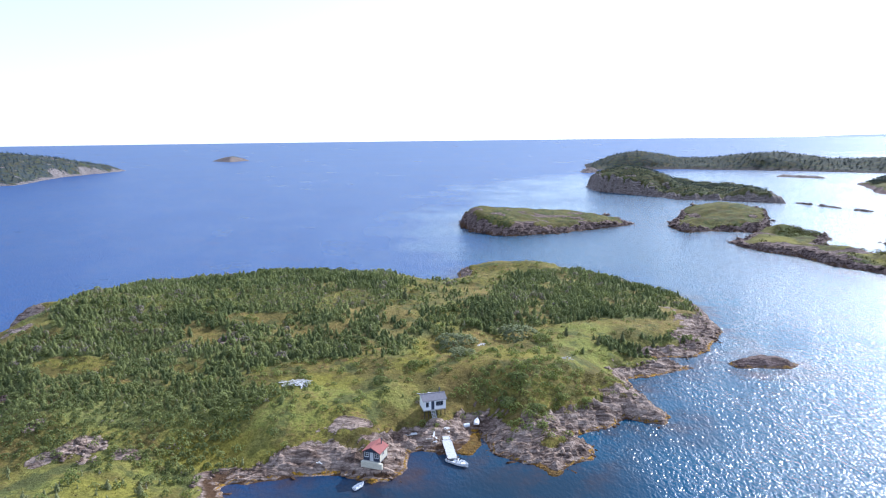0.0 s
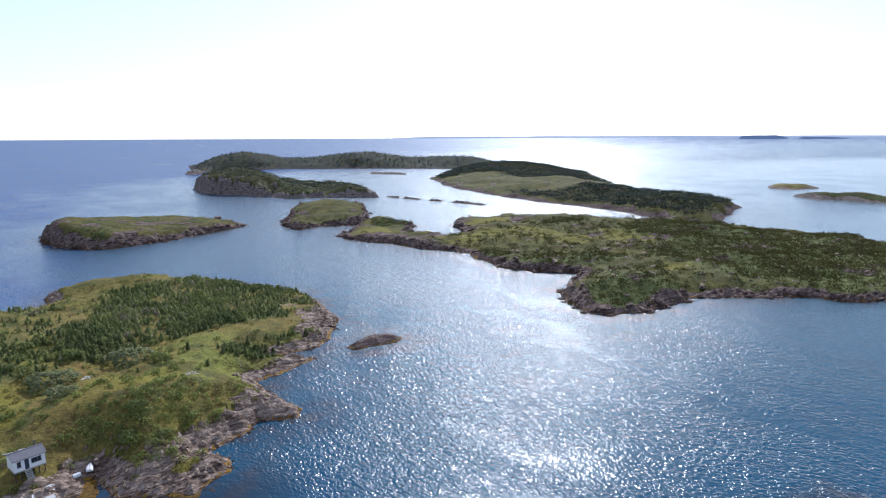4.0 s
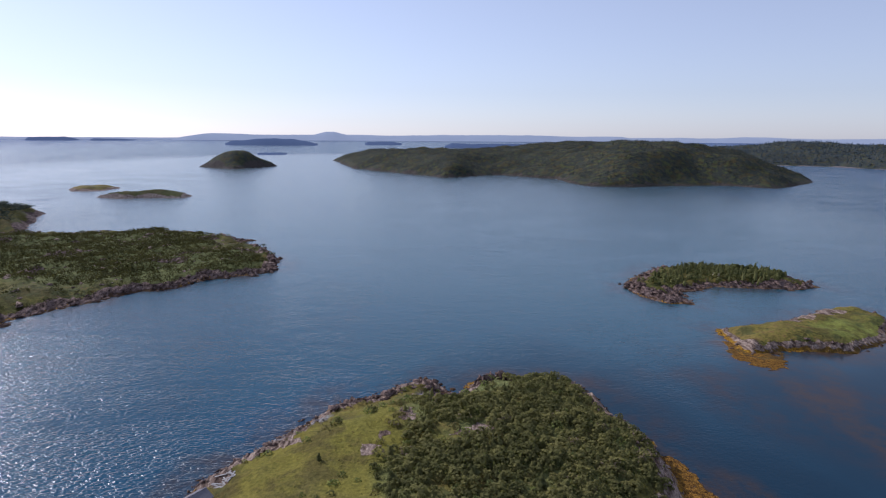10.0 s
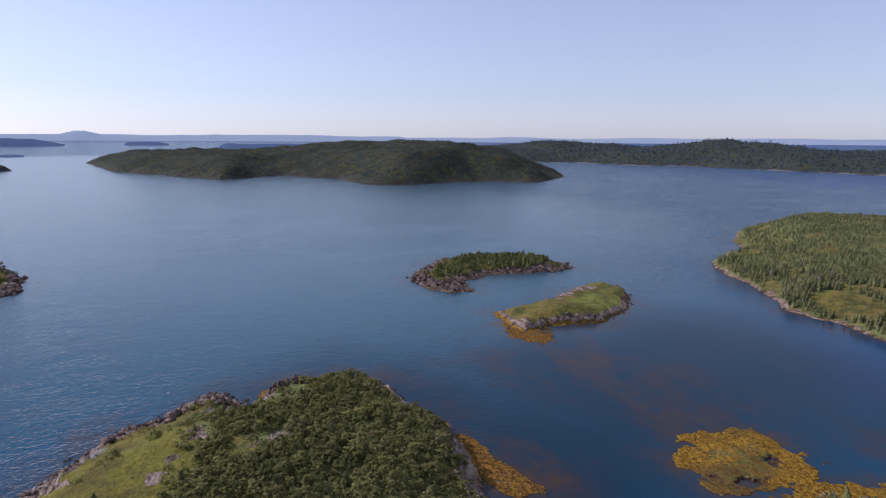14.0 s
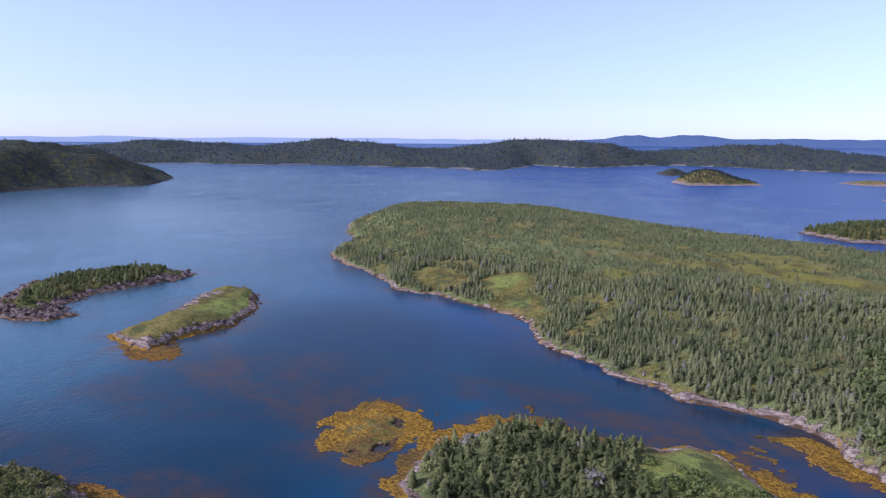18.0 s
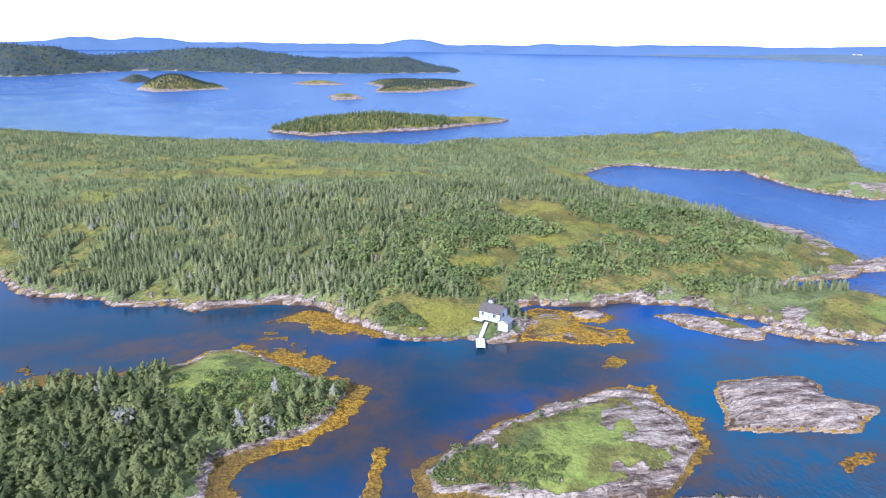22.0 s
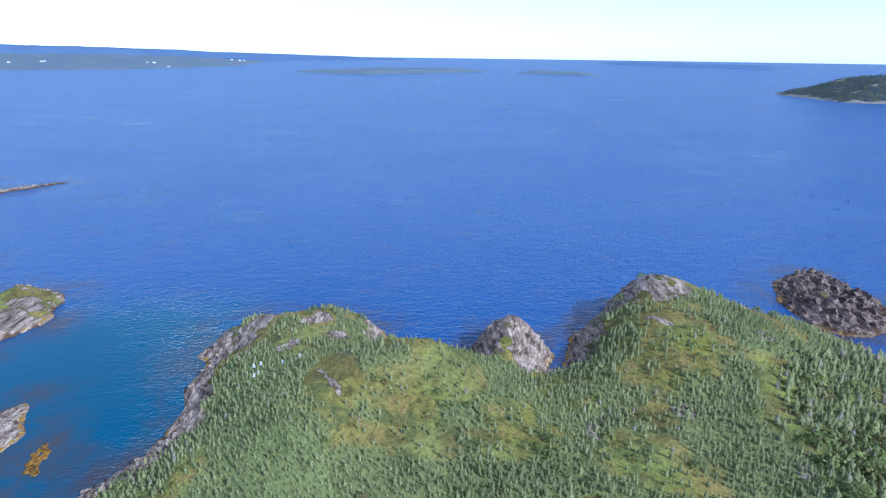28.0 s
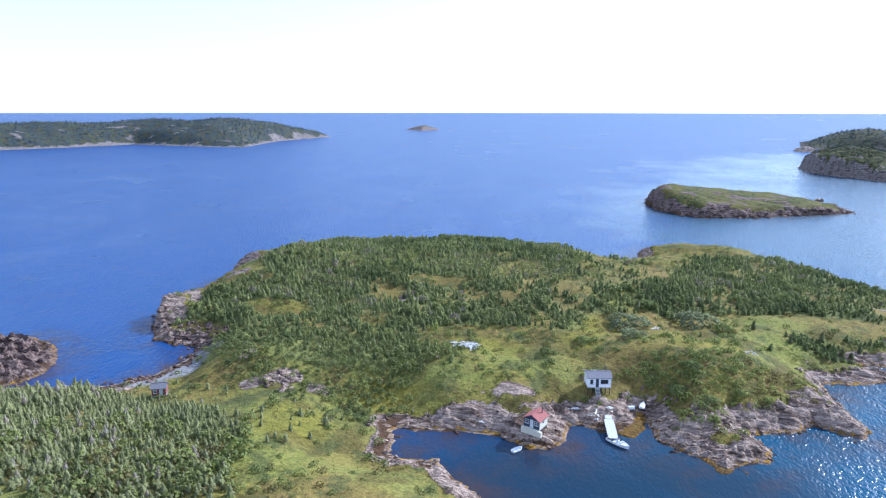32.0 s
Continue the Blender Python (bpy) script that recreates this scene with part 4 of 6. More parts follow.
wedge = Land([(11, 469), (21, 430), (43, 408.5), (84, 425), (138, 455), (139, 480), (110, 515), (55, 535), (22, 510)], rim=(2.2, 1.5), plateau=(0.8, 30), rough=(3, 9), rock=4.5, craggy=1.8, seed=18, outcrop=0.45, hills=[(10, 470, 170, 170, 7, 10), (14, 455, 50, 70, 5, 1.5)])
wedge.mesh("wedge_island", 2.0, DARK_GROUND, "turf-topped wedge-shaped island with dark cliffs")
brow = Land([(159, 434), (166, 416), (183, 421), (213, 412), (234, 440), (248, 474), (244, 530), (205, 520), (183, 487)], rim=(3.0, 2.0), plateau=(1, 25), rough=(4.5, 11), rock=4.5, craggy=2.2, seed=19, outcrop=0.45, hills=[(228, 480, 70, 90, 8, 2), (168, 425, 14, 14, 2.5, 1.5)])
brow.mesh("brow_island", 2.0, DARK_GROUND, "small craggy island with grassy top")
for pts_, sd_ in (([(333, 589), (337, 572), (341, 573), (338, 590)], 20), ([(339, 565), (345, 541), (350, 543), (344, 566)], 45), ([(348, 530), (353, 514), (358, 516), (353, 532)], 46), ([(356, 502), (364, 462), (372, 463), (363, 503)], 47)):
    Land(pts_, rim=(2.2, 3), plateau=(0.6, 6), rough=(2, 8), rock=60, craggy=1.2, seed=sd_).mesh("long_reef", 1.5, FAR_GROUND, "low dark rock in the chain across the lagoon")
Land([(508, 962), (556, 910), (566, 930), (530, 985)], rim=(3.0, 6), plateau=(0.5, 8), rough=(4, 14), rock=60, craggy=1.0, seed=21).mesh("lagoon_rock", 3.0, FAR_GROUND, "low rock in the lagoon")
Land([(252, 1120), (285, 1145), (280, 1180), (255, 1170)], rim=(8, 8), plateau=(3, 20), rough=(4, 14), rock=20, craggy=1.5, seed=22).mesh("cape_rock", 4.0, FAR_GROUND, "dark rock off the cape")
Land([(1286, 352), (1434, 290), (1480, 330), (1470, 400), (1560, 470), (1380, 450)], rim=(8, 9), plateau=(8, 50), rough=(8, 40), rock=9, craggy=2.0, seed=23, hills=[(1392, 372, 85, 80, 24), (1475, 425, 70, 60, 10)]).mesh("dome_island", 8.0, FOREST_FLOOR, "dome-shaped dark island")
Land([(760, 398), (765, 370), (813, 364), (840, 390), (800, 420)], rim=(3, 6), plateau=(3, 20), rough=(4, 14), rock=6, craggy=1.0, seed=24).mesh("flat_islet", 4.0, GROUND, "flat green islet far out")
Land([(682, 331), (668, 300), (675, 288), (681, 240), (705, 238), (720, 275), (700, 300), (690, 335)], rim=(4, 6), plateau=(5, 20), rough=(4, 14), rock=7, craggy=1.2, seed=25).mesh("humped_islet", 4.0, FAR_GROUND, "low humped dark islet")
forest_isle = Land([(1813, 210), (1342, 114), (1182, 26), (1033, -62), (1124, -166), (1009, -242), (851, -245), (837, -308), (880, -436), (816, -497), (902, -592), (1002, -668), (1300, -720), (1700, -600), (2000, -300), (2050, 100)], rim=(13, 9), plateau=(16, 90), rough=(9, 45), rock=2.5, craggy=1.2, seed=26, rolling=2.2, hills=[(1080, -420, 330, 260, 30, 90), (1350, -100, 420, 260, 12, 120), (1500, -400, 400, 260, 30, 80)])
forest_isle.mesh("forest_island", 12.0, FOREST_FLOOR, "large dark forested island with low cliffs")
M_NEAR = [(1650, -850), (1500, -1050), (1300, -1100), (1215, -1210), (1000, -1216), (880, -1240), (752, -1262), (677, -1164), (662, -1287), (704, -1560), (557, -1480), (483, -1688), (402, -1832), (263, -1807), (66, -1656), (-72, -1654), (-273, -1685), (-435, -1732), (-500, -1940)]
M_FAR = [(-420, -2300), (200, -2600), (900, -2700), (1700, -2500), (2600, -1900), (2700, -1100), (2200, -800)]
mainland = Land(M_NEAR + M_FAR, rim=(5, 14), plateau=(20, 160), rough=(14, 70), rock=4, craggy=1.5, seed=27, rolling=15, hills=[(1400, -1500, 460, 360, 36, 120), (800, -1800, 420, 360, 40, 120), (250, -2050, 380, 300, 30, 120), (2000, -1300, 500, 400, 34, 120), (1000, -1480, 240, 180, 10, 80), (560, -1760, 200, 170, 12, 80), (1250, -1260, 160, 120, 10, 60), (-300, -1900, 200, 170, 8, 80), (1100, -1330, 160, 130, 14, 60)])
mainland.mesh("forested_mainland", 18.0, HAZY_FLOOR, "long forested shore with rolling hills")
cone = Land([(240, -1062), (200, -998), (102, -1071), (150, -1180), (240, -1160)], rim=(3, 6), plateau=(4, 30), rough=(5, 20), rock=7, craggy=1.0, seed=28, hills=[(190, -1090, 60, 70, 14)])
cone.mesh("cone_islet", 5.0, GROUND, "small hump-backed wooded islet")
Land([(332, -1330), (285, -1248), (268, -1340), (300, -1400)], rim=(3, 6), plateau=(10, 30), rough=(5, 20), rock=7, craggy=1.0, seed=29).mesh("round_islet", 5.0, FOREST_FLOOR, "round dark wooded islet")
Land([(11, -1219), (-24, -1160), (-90, -1171), (-58, -1260)], rim=(2.5, 6), plateau=(3, 30), rough=(5, 20), rock=9, craggy=1.0, seed=30).mesh("low_islet", 5.0, GROUND, "low flat islet with pale shore")
Land([(-41, -885), (-45, -821), (-87, -846), (-75, -910)], rim=(3, 5), plateau=(3, 20), rough=(4, 15), rock=9, craggy=1.0, seed=31).mesh("pale_islet", 4.0, GROUND, "pale-shored grassy islet")
pair = Land([(-124, -1222), (-139, -1112), (-115, -970), (-181, -963), (-273, -1046), (-330, -1148), (-310, -1240), (-220, -1250)], rim=(3, 6), plateau=(5, 40), rough=(6, 22), rock=9, craggy=1.0, seed=32)
pair.mesh("ragged_islet", 5.0, GROUND, "ragged wooded islet with pale rocks")
long_wood = Land([(26, -520), (-7, -488), (-47, -499), (-106, -511), (-153, -541), (-184, -555), (-196, -575), (-165, -590), (-110, -575), (-40, -565), (15, -550)], rim=(2.0, 4), plateau=(5, 30), rough=(3, 14), rock=5.5, craggy=1.0, seed=33, hills=[(-60, -535, 80, 35, 4)])
long_wood.mesh("long_wooded_islet", 2.5, GROUND, "long wooded islet with a bare rocky tail")
Land([(-288, -215), (-300, -208), (-324, -191), (-325, -196), (-302, -214), (-290, -220)], rim=(1.6, 4), plateau=(0.5, 6), rough=(1.5, 8), rock=60, craggy=1.0, seed=34).mesh("outer_ledge", 1.5, GROUND, "low outer ledge off the point")
headland = Land([(-1262, 676), (-1027, 674), (-967, 839), (-919, 984), (-705, 958), (-662, 968), (-722, 1180), (-722, 1430), (-900, 1500), (-1250, 1300), (-1450, 900)], rim=(5, 12), plateau=(14, 140), rough=(8, 45), rock=8, craggy=2.0, seed=35, outcrop=0.35, rolling=5, hills=[(-1120, 850, 300, 260, 24, 40), (-950, 1120, 320, 280, 28, 40), (-800, 1280, 180, 220, 20, 30)])
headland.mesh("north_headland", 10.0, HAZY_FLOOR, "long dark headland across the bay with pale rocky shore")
Land([(-740, 2010), (-647, 1916), (-630, 2040), (-690, 2120)], rim=(6, 12), plateau=(8, 40), rough=(8, 30), rock=30, craggy=1.2, seed=36).mesh("sea_islet", 8.0, FAR_GROUND, "lone bald islet in open sea")
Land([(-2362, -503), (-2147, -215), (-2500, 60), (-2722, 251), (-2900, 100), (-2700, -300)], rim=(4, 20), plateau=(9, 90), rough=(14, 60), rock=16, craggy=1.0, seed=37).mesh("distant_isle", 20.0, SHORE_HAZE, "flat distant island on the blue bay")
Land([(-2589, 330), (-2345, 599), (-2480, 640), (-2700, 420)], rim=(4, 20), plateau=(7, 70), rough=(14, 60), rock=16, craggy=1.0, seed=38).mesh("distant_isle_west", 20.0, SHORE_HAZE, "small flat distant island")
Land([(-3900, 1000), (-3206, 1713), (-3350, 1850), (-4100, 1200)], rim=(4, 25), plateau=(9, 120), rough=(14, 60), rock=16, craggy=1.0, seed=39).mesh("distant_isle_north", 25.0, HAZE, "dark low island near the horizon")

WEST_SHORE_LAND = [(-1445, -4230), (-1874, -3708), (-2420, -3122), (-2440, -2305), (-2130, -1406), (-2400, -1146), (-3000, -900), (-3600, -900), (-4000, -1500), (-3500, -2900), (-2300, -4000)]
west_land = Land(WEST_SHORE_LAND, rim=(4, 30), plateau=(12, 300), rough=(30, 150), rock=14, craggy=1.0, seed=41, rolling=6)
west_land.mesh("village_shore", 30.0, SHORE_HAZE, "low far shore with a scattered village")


# ---- the sea, one sheet to the horizon ----
radii = np.concatenate([np.linspace(20, 60, 8), np.linspace(61.5, 330, 170), np.geomspace(334, 4950, 70)])
angles = np.linspace(0, 2 * math.pi, 601)[:-1]
R_, A_ = np.meshgrid(radii, angles, indexing="ij")
sx, sy = R_ * np.sin(A_), R_ * np.cos(A_)
near_coast, kelp_ = np.full(sx.shape, -1e9), np.zeros(sx.shape)
m_ = R_ < 600
for land in LANDS:
    c = np.array(land.outline)
    if np.hypot(*c.T).min() < 560:
        off_ = inside_distance(land.outline, sx[m_], sy[m_])
        near_coast[m_] = np.maximum(near_coast[m_], off_ / land.shoal * 14)
        if land.weed >= 1.0:
            w_ = min(land.weed, 6.0)
            kelp_[m_] = np.maximum(kelp_[m_], 0.9 * smooth(-3 - 1.6 * w_, -0.3 * w_, off_ + 2.5 * fbm(sx[m_], sy[m_], 9, 66)))
for e in ((132, -101, 42, 7, 2), (150, -112, 30, 5, -25), (97, -103, 20, 15), (100, -60, 14, 8), (30, -138, 22, 7, 8), (-66, -110, 14, 6), (-72, -70, 22, 8, 20), (-88, -70, 14, 5), (-12, -82, 8, 12), (158, -25, 14, 22), (185, -128, 22, 26)):
    kelp_ = np.maximum(kelp_, 0.5 * smooth(0.0, 0.5, blob(sx, sy, e) + 0.3 * fbm(sx, sy, 12, 67)))
shoal_ = np.where(R_ < 600, smooth(-16, -1, near_coast + 5 * fbm(sx, sy, 16, 61)), 0)
teal_ = smooth(0, 0.5, np.maximum.reduce([blob(sx, sy, e) for e in ((-105, -75, 75, 55), (-50, -118, 45, 22), (20, -150, 60, 20), (70, 60, 110, 60), (90, -80, 130, 120), (900, -250, 1050, 950), (300, -60, 300, 300), (170, 150, 260, 220), (330, 420, 420, 420), (480, 700, 520, 520), (2600, 0, 2700, 2600), (170, 430, 230, 300))]) + 0.15 * fbm(sx, sy, 30, 62)) * 0.8
for e in ((140, -100, 70, 35, 30), (60, -135, 45, 14, 0), (-5, -95, 26, 22), (5, -118, 66, 24, 8), (-48, -110, 34, 22), (-70, -139, 24, 4, 10), (-62, -128, 20, 14)):
    shoal_ = np.maximum(shoal_, 0.9 * smooth(0.05, 0.6, blob(sx, sy, e) + 0.2 * fbm(sx, sy, 20, 63)))
# calm patches: stilled waves, plus dark reflection put into the water colour
calm_dark_ = np.maximum.reduce([smooth(0.0, 1.15, 1.4 * blob(sx, sy, e) + 0.3 * fbm(sx, sy, 30, 64)) for e in ((-5, 95, 55, 38), (14, 108, 34, 20), (60, -150, 130, 40, -20), (125, -115, 85, 100), (130, -40, 80, 60), (100, -65, 60, 45), (-10, -105, 45, 40), (20, -143, 90, 26, 6), (130, -150, 110, 70), (-50, -112, 40, 25), (-30, -62, 50, 30), (-74, -139, 30, 7, 8))])
calm_dark_ *= 1 - 0.12 * smooth(0.0, 0.5, blob(sx, sy, (120, -120, 150, 110)))
lee_ = smooth(0.0, 0.45, np.maximum(blob(sx, sy, (620, -60, 520, 420)), blob(sx, sy, (1500, 100, 1300, 900))))
lee_ = np.maximum(lee_, 1.1 * smooth(0.0, 0.6, blob(sx, sy, (480, -80, 430, 270))))
east_ = np.minimum(1.0, lee_)
lee_ = np.maximum(np.minimum(0.85, lee_), smooth(0.0, 0.5, np.maximum(blob(sx, sy, (-95, -95, 75, 50)), blob(sx, sy, (60, -150, 240, 130)))))
n_r, n_a = R_.shape
idx = np.arange(n_r * n_a).reshape(n_r, n_a)
nxt = np.roll(idx, -1, 1)
quads = np.stack([idx[:-1], idx[1:], nxt[1:], nxt[:-1]], -1).reshape(-1, 4)
sea_me = array_mesh("sea", np.stack([sx, sy, bowl(R_)], -1).reshape(-1, 3), quads[:, ::-1], [("shoal", shoal_.ravel()), ("teal", teal_.ravel()), ("calm_dark", calm_dark_.ravel()), ("lee", lee_.ravel()), ("kelp", kelp_.ravel()), ("east", east_.ravel())])
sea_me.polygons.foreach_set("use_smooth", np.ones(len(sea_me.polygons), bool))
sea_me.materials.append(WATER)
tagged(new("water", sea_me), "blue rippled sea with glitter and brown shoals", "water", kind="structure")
bed = array_mesh("seabed", np.array([(-30, -30, -3.2), (30, -30, -3.2), (30, 30, -3.2), (-30, 30, -3.2)], float), np.array([[0, 1, 2, 3]]))
bed.materials.append(WATER)
tagged(new("water_under_island", bed), "sea bottom under the home island", "water", kind="structure")

def far_ridge(name, a0, a1, dist, low, high, seed, label, mat=HAZE, taper=14, peaks=()):
    """A ridge of distant hills between two compass angles (clockwise from +y)."""
    n = int((a1 - a0) * 8)
    a = np.radians(np.linspace(a0, a1, n))
    t = np.linspace(0, 1, n)
    h = (low + (high - low) * (0.5 + 0.5 * fbm(a * 2000, a * 0, 190, seed, 6))) * np.minimum(1, np.minimum(14 * t, taper * (1 - t))) ** 0.7
    for az, wide, tall in peaks:
        h = h + tall * np.clip(1.3 * (1 - np.abs(np.degrees(a) - az) / wide), 0, 1) * (0.85 + 0.15 * fbm(a * 2000, a * 0, 40, seed + 9))
    rows = []
    for k, (dr, f) in enumerate(((0, 0.0), (60, 0.45), (130, 0.85), (200, 1.0), (290, 0.6))):
        r = dist + dr
        rows.append(np.stack([r * np.sin(a), r * np.cos(a), bowl(np.full(n, r)) - 1 + h * f], 1))
    v = np.concatenate(rows)
    i = np.arange(n - 1)
    q = np.concatenate([np.stack([k * n + i, k * n + i + 1, (k + 1) * n + i + 1, (k + 1) * n + i], 1) for k in range(4)])
    me = array_mesh(name, v, q)
    me.polygons.foreach_set("use_smooth", np.ones(len(q), bool))
    me.materials.append(mat)
    tagged(new(name, me), label, "backdrop", kind="structure")


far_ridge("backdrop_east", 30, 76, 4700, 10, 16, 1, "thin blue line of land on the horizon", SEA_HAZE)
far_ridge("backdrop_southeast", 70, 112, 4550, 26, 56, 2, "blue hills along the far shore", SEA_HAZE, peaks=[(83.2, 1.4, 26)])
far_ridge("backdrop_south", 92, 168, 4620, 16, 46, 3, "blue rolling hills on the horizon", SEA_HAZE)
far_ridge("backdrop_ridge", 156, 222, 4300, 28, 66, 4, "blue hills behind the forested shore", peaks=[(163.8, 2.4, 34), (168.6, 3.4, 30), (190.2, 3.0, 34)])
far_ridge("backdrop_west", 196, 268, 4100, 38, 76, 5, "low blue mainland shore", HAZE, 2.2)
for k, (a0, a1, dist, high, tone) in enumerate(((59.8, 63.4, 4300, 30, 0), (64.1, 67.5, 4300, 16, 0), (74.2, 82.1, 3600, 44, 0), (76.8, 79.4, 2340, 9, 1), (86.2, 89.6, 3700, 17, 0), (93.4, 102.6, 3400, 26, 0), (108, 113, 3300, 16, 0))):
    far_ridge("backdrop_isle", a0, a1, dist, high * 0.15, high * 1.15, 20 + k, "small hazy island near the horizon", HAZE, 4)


# ---- trees and shrubs ----
def spruce_shape(rs, tiers, arms):
    """A pointed spruce, one unit tall: a thin stem and whorls of drooping, ragged boughs."""
    v, f = [], []
    for k in range(tiers):
        u = k / tiers
        base, top = 0.06 + 0.86 * u, 0.06 + 0.86 * u + 0.30 * (1 - 0.55 * u)
        r = (0.275 * (1 - u) ** 0.8 + 0.03) * (0.75 + 0.5 * rs.rand())
        ox, oy = 0.05 * u * rs.randn(2)
        turn = rs.rand() * 6.28
        c = len(v)
        v.append((ox, oy, min(1.0, top)))
        for j in range(arms * 2):
            a = turn + math.pi * j / arms
            rr = r * ((1.0 if j % 2 == 0 else 0.55) + 0.25 * (rs.rand() - 0.5))
            v.append((ox + rr * math.cos(a), oy + rr * math.sin(a), base - (0.03 if j % 2 == 0 else -0.02) + 0.03 * (rs.rand() - 0.5)))
        f += [(c, c + 1 + j, c + 1 + (j + 1) % (arms * 2)) for j in range(arms * 2)]
    return np.array(v), np.array(f)


def bush_shape(rs, leaves, flat=0.7, leaf=1.0):
    """A rounded bush or broad-leaved crown, one unit tall: many small tilted leaf clumps on a lumpy dome."""
    v, f = [], []
    for k in range(leaves):
        a, e = rs.rand() * 6.283, math.asin(rs.rand() ** 0.8)
        r = 0.42 + 0.14 * math.sin(3 * a + 1) + 0.10 * rs.rand()
        p = np.array((r * math.cos(a) * math.cos(e) / flat, r * math.sin(a) * math.cos(e) / flat, 0.12 + (0.50 + 0.25 * rs.rand()) * math.sin(e)))
        s = leaf * (0.13 + 0.11 * rs.rand())
        n = rs.randn(3) * 0.6 + np.array((math.cos(a) * math.cos(e), math.sin(a) * math.cos(e), math.sin(e) + 0.3))
        n /= np.linalg.norm(n)
        t = np.cross(n, rs.randn(3))
        t /= np.linalg.norm(t)
        b = np.cross(n, t)
        c = len(v)
        v += [tuple(p + s * t), tuple(p - 0.5 * s * t + 0.8 * s * b), tuple(p - 0.5 * s * t - 0.8 * s * b), tuple(p + s * 0.7 * n)]
        f += [(c, c + 1, c + 3), (c + 1, c + 2, c + 3), (c + 2, c, c + 3)]
    return np.array(v), np.array(f)


def spread(rs, land, box, gap, woods, clear=(), margin=3.0, patch=0.35, low=-2.0):
    """Places on a land: jittered grid inside the wood ellipses, out of the clearings, thinned by noise."""
    x0, y0, x1, y1 = box
    gx, gy = np.meshgrid(np.arange(x0, x1, gap), np.arange(y0, y1, gap))
    x = gx.ravel() + gap * 0.9 * (rs.rand(gx.size) - 0.5)
    y = gy.ravel() + gap * 0.9 * (rs.rand(gx.size) - 0.5)
    w = np.zeros(x.shape)
    for e in woods:
        w = np.maximum(w, smooth(0.0, 0.22, blob(x, y, e) + 0.10 * fbm(x, y, 14, 71)) * (e[5] if len(e) > 5 else 1.0))
    for e in clear:
        w *= 1 - (e[5] if len(e) > 5 else 1.0) * smooth(0.0, 0.25, blob(x, y, e) + 0.10 * fbm(x, y, 9, 72))
    w *= smooth(-patch - 0.45, -patch + 0.1, fbm(x, y, 22, 73))
    keep = rs.rand(len(x)) < w
    x, y = x[keep], y[keep]
    d = land.reach(x, y)
    keep = d > margin * (0.6 + 0.8 * rs.rand(len(x)))
    x, y, d = x[keep], y[keep], d[keep]
    return x, y, land.height(x, y, d)


def grove(name, shapes, places, size, rs, mat, label, category="trees", tint=(0.0, 1.0), wide=1.0, patchy=0.35, seed=5):
    """All trees or shrubs of one kind on one land, joined: nobody could count them."""
    x, y, z = places
    n = len(x)
    if not n:
        return None
    s = size[0] + (size[1] - size[0]) * np.clip(0.5 + 0.22 * rs.randn(n) + 0.45 * fbm(x, y, 30, seed), 0, 1.2)
    ang, pick = rs.rand(n) * 6.283, rs.randint(0, len(shapes), n)
    tone = tint[0] + (tint[1] - tint[0]) * np.clip(0.45 + 0.25 * rs.randn(n) + patchy * fbm(x, y, 18, seed + 1), 0, 1)
    V, F, T, off = [], [], [], 0
    for k, (sv, sf) in enumerate(shapes):
        i = np.where(pick == k)[0]
        if not len(i):
            continue
        ca, sa = np.cos(ang[i])[:, None], np.sin(ang[i])[:, None]
        w = wide * s[i][:, None] * (0.85 + 0.3 * rs.rand(len(i), 1))
        vx = (sv[None, :, 0] * ca - sv[None, :, 1] * sa) * w + x[i][:, None]
        vy = (sv[None, :, 0] * sa + sv[None, :, 1] * ca) * w + y[i][:, None]
        vz = sv[None, :, 2] * s[i][:, None] + z[i][:, None] - 0.15
        V.append(np.stack([vx, vy, vz], -1).reshape(-1, 3))
        F.append((sf[None] + (np.arange(len(i)) * len(sv))[:, None, None] + off).reshape(-1, 3))
        # tone rises with height and outward along the boughs
        tip_tone = 0.22 * (sv[:, 2] - 0.45) + 0.5 * (np.hypot(sv[:, 0], sv[:, 1]) - 0.14)
        T.append(np.clip(np.repeat(tone[i], len(sv)) + np.tile(tip_tone, len(i)), 0, 1))
        off += len(i) * len(sv)
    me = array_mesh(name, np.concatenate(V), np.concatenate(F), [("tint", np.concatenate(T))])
    me.polygons.foreach_set("use_smooth", np.ones(len(me.polygons), bool))
    me.materials.append(mat)
    COUNTS.append((name, n, len(me.polygons)))
    return tagged(new(name, me), label, category, kind="stuff")


COUNTS = []
rs = np.random.RandomState(11)
NEAR_SPRUCE = [spruce_shape(rs, 7, 5) for _ in range(5)]
MID_SPRUCE = [spruce_shape(rs, 5, 4) for _ in range(4)]
SLIM_SPRUCE = [spruce_shape(rs, 4, 3) for _ in range(4)]
FAR_SPRUCE = [spruce_shape(rs, 2, 3) for _ in range(3)]
ROUND_SPRUCE = [bush_shape(rs, 52, 1.15, 0.68) for _ in range(3)]
HILL_TREES = NEAR_SPRUCE[:4] + ROUND_SPRUCE[:1]
KNOLL_TREES = NEAR_SPRUCE[:1] + ROUND_SPRUCE
NEAR_BUSH = [bush_shape(rs, 44, 0.7, 0.85) for _ in range(4)]
HEATH_BUSH = [bush_shape(rs, 26, 0.6, 0.9) for _ in range(4)]
FAR_BUSH = [bush_shape(rs, 12) for _ in range(3)]

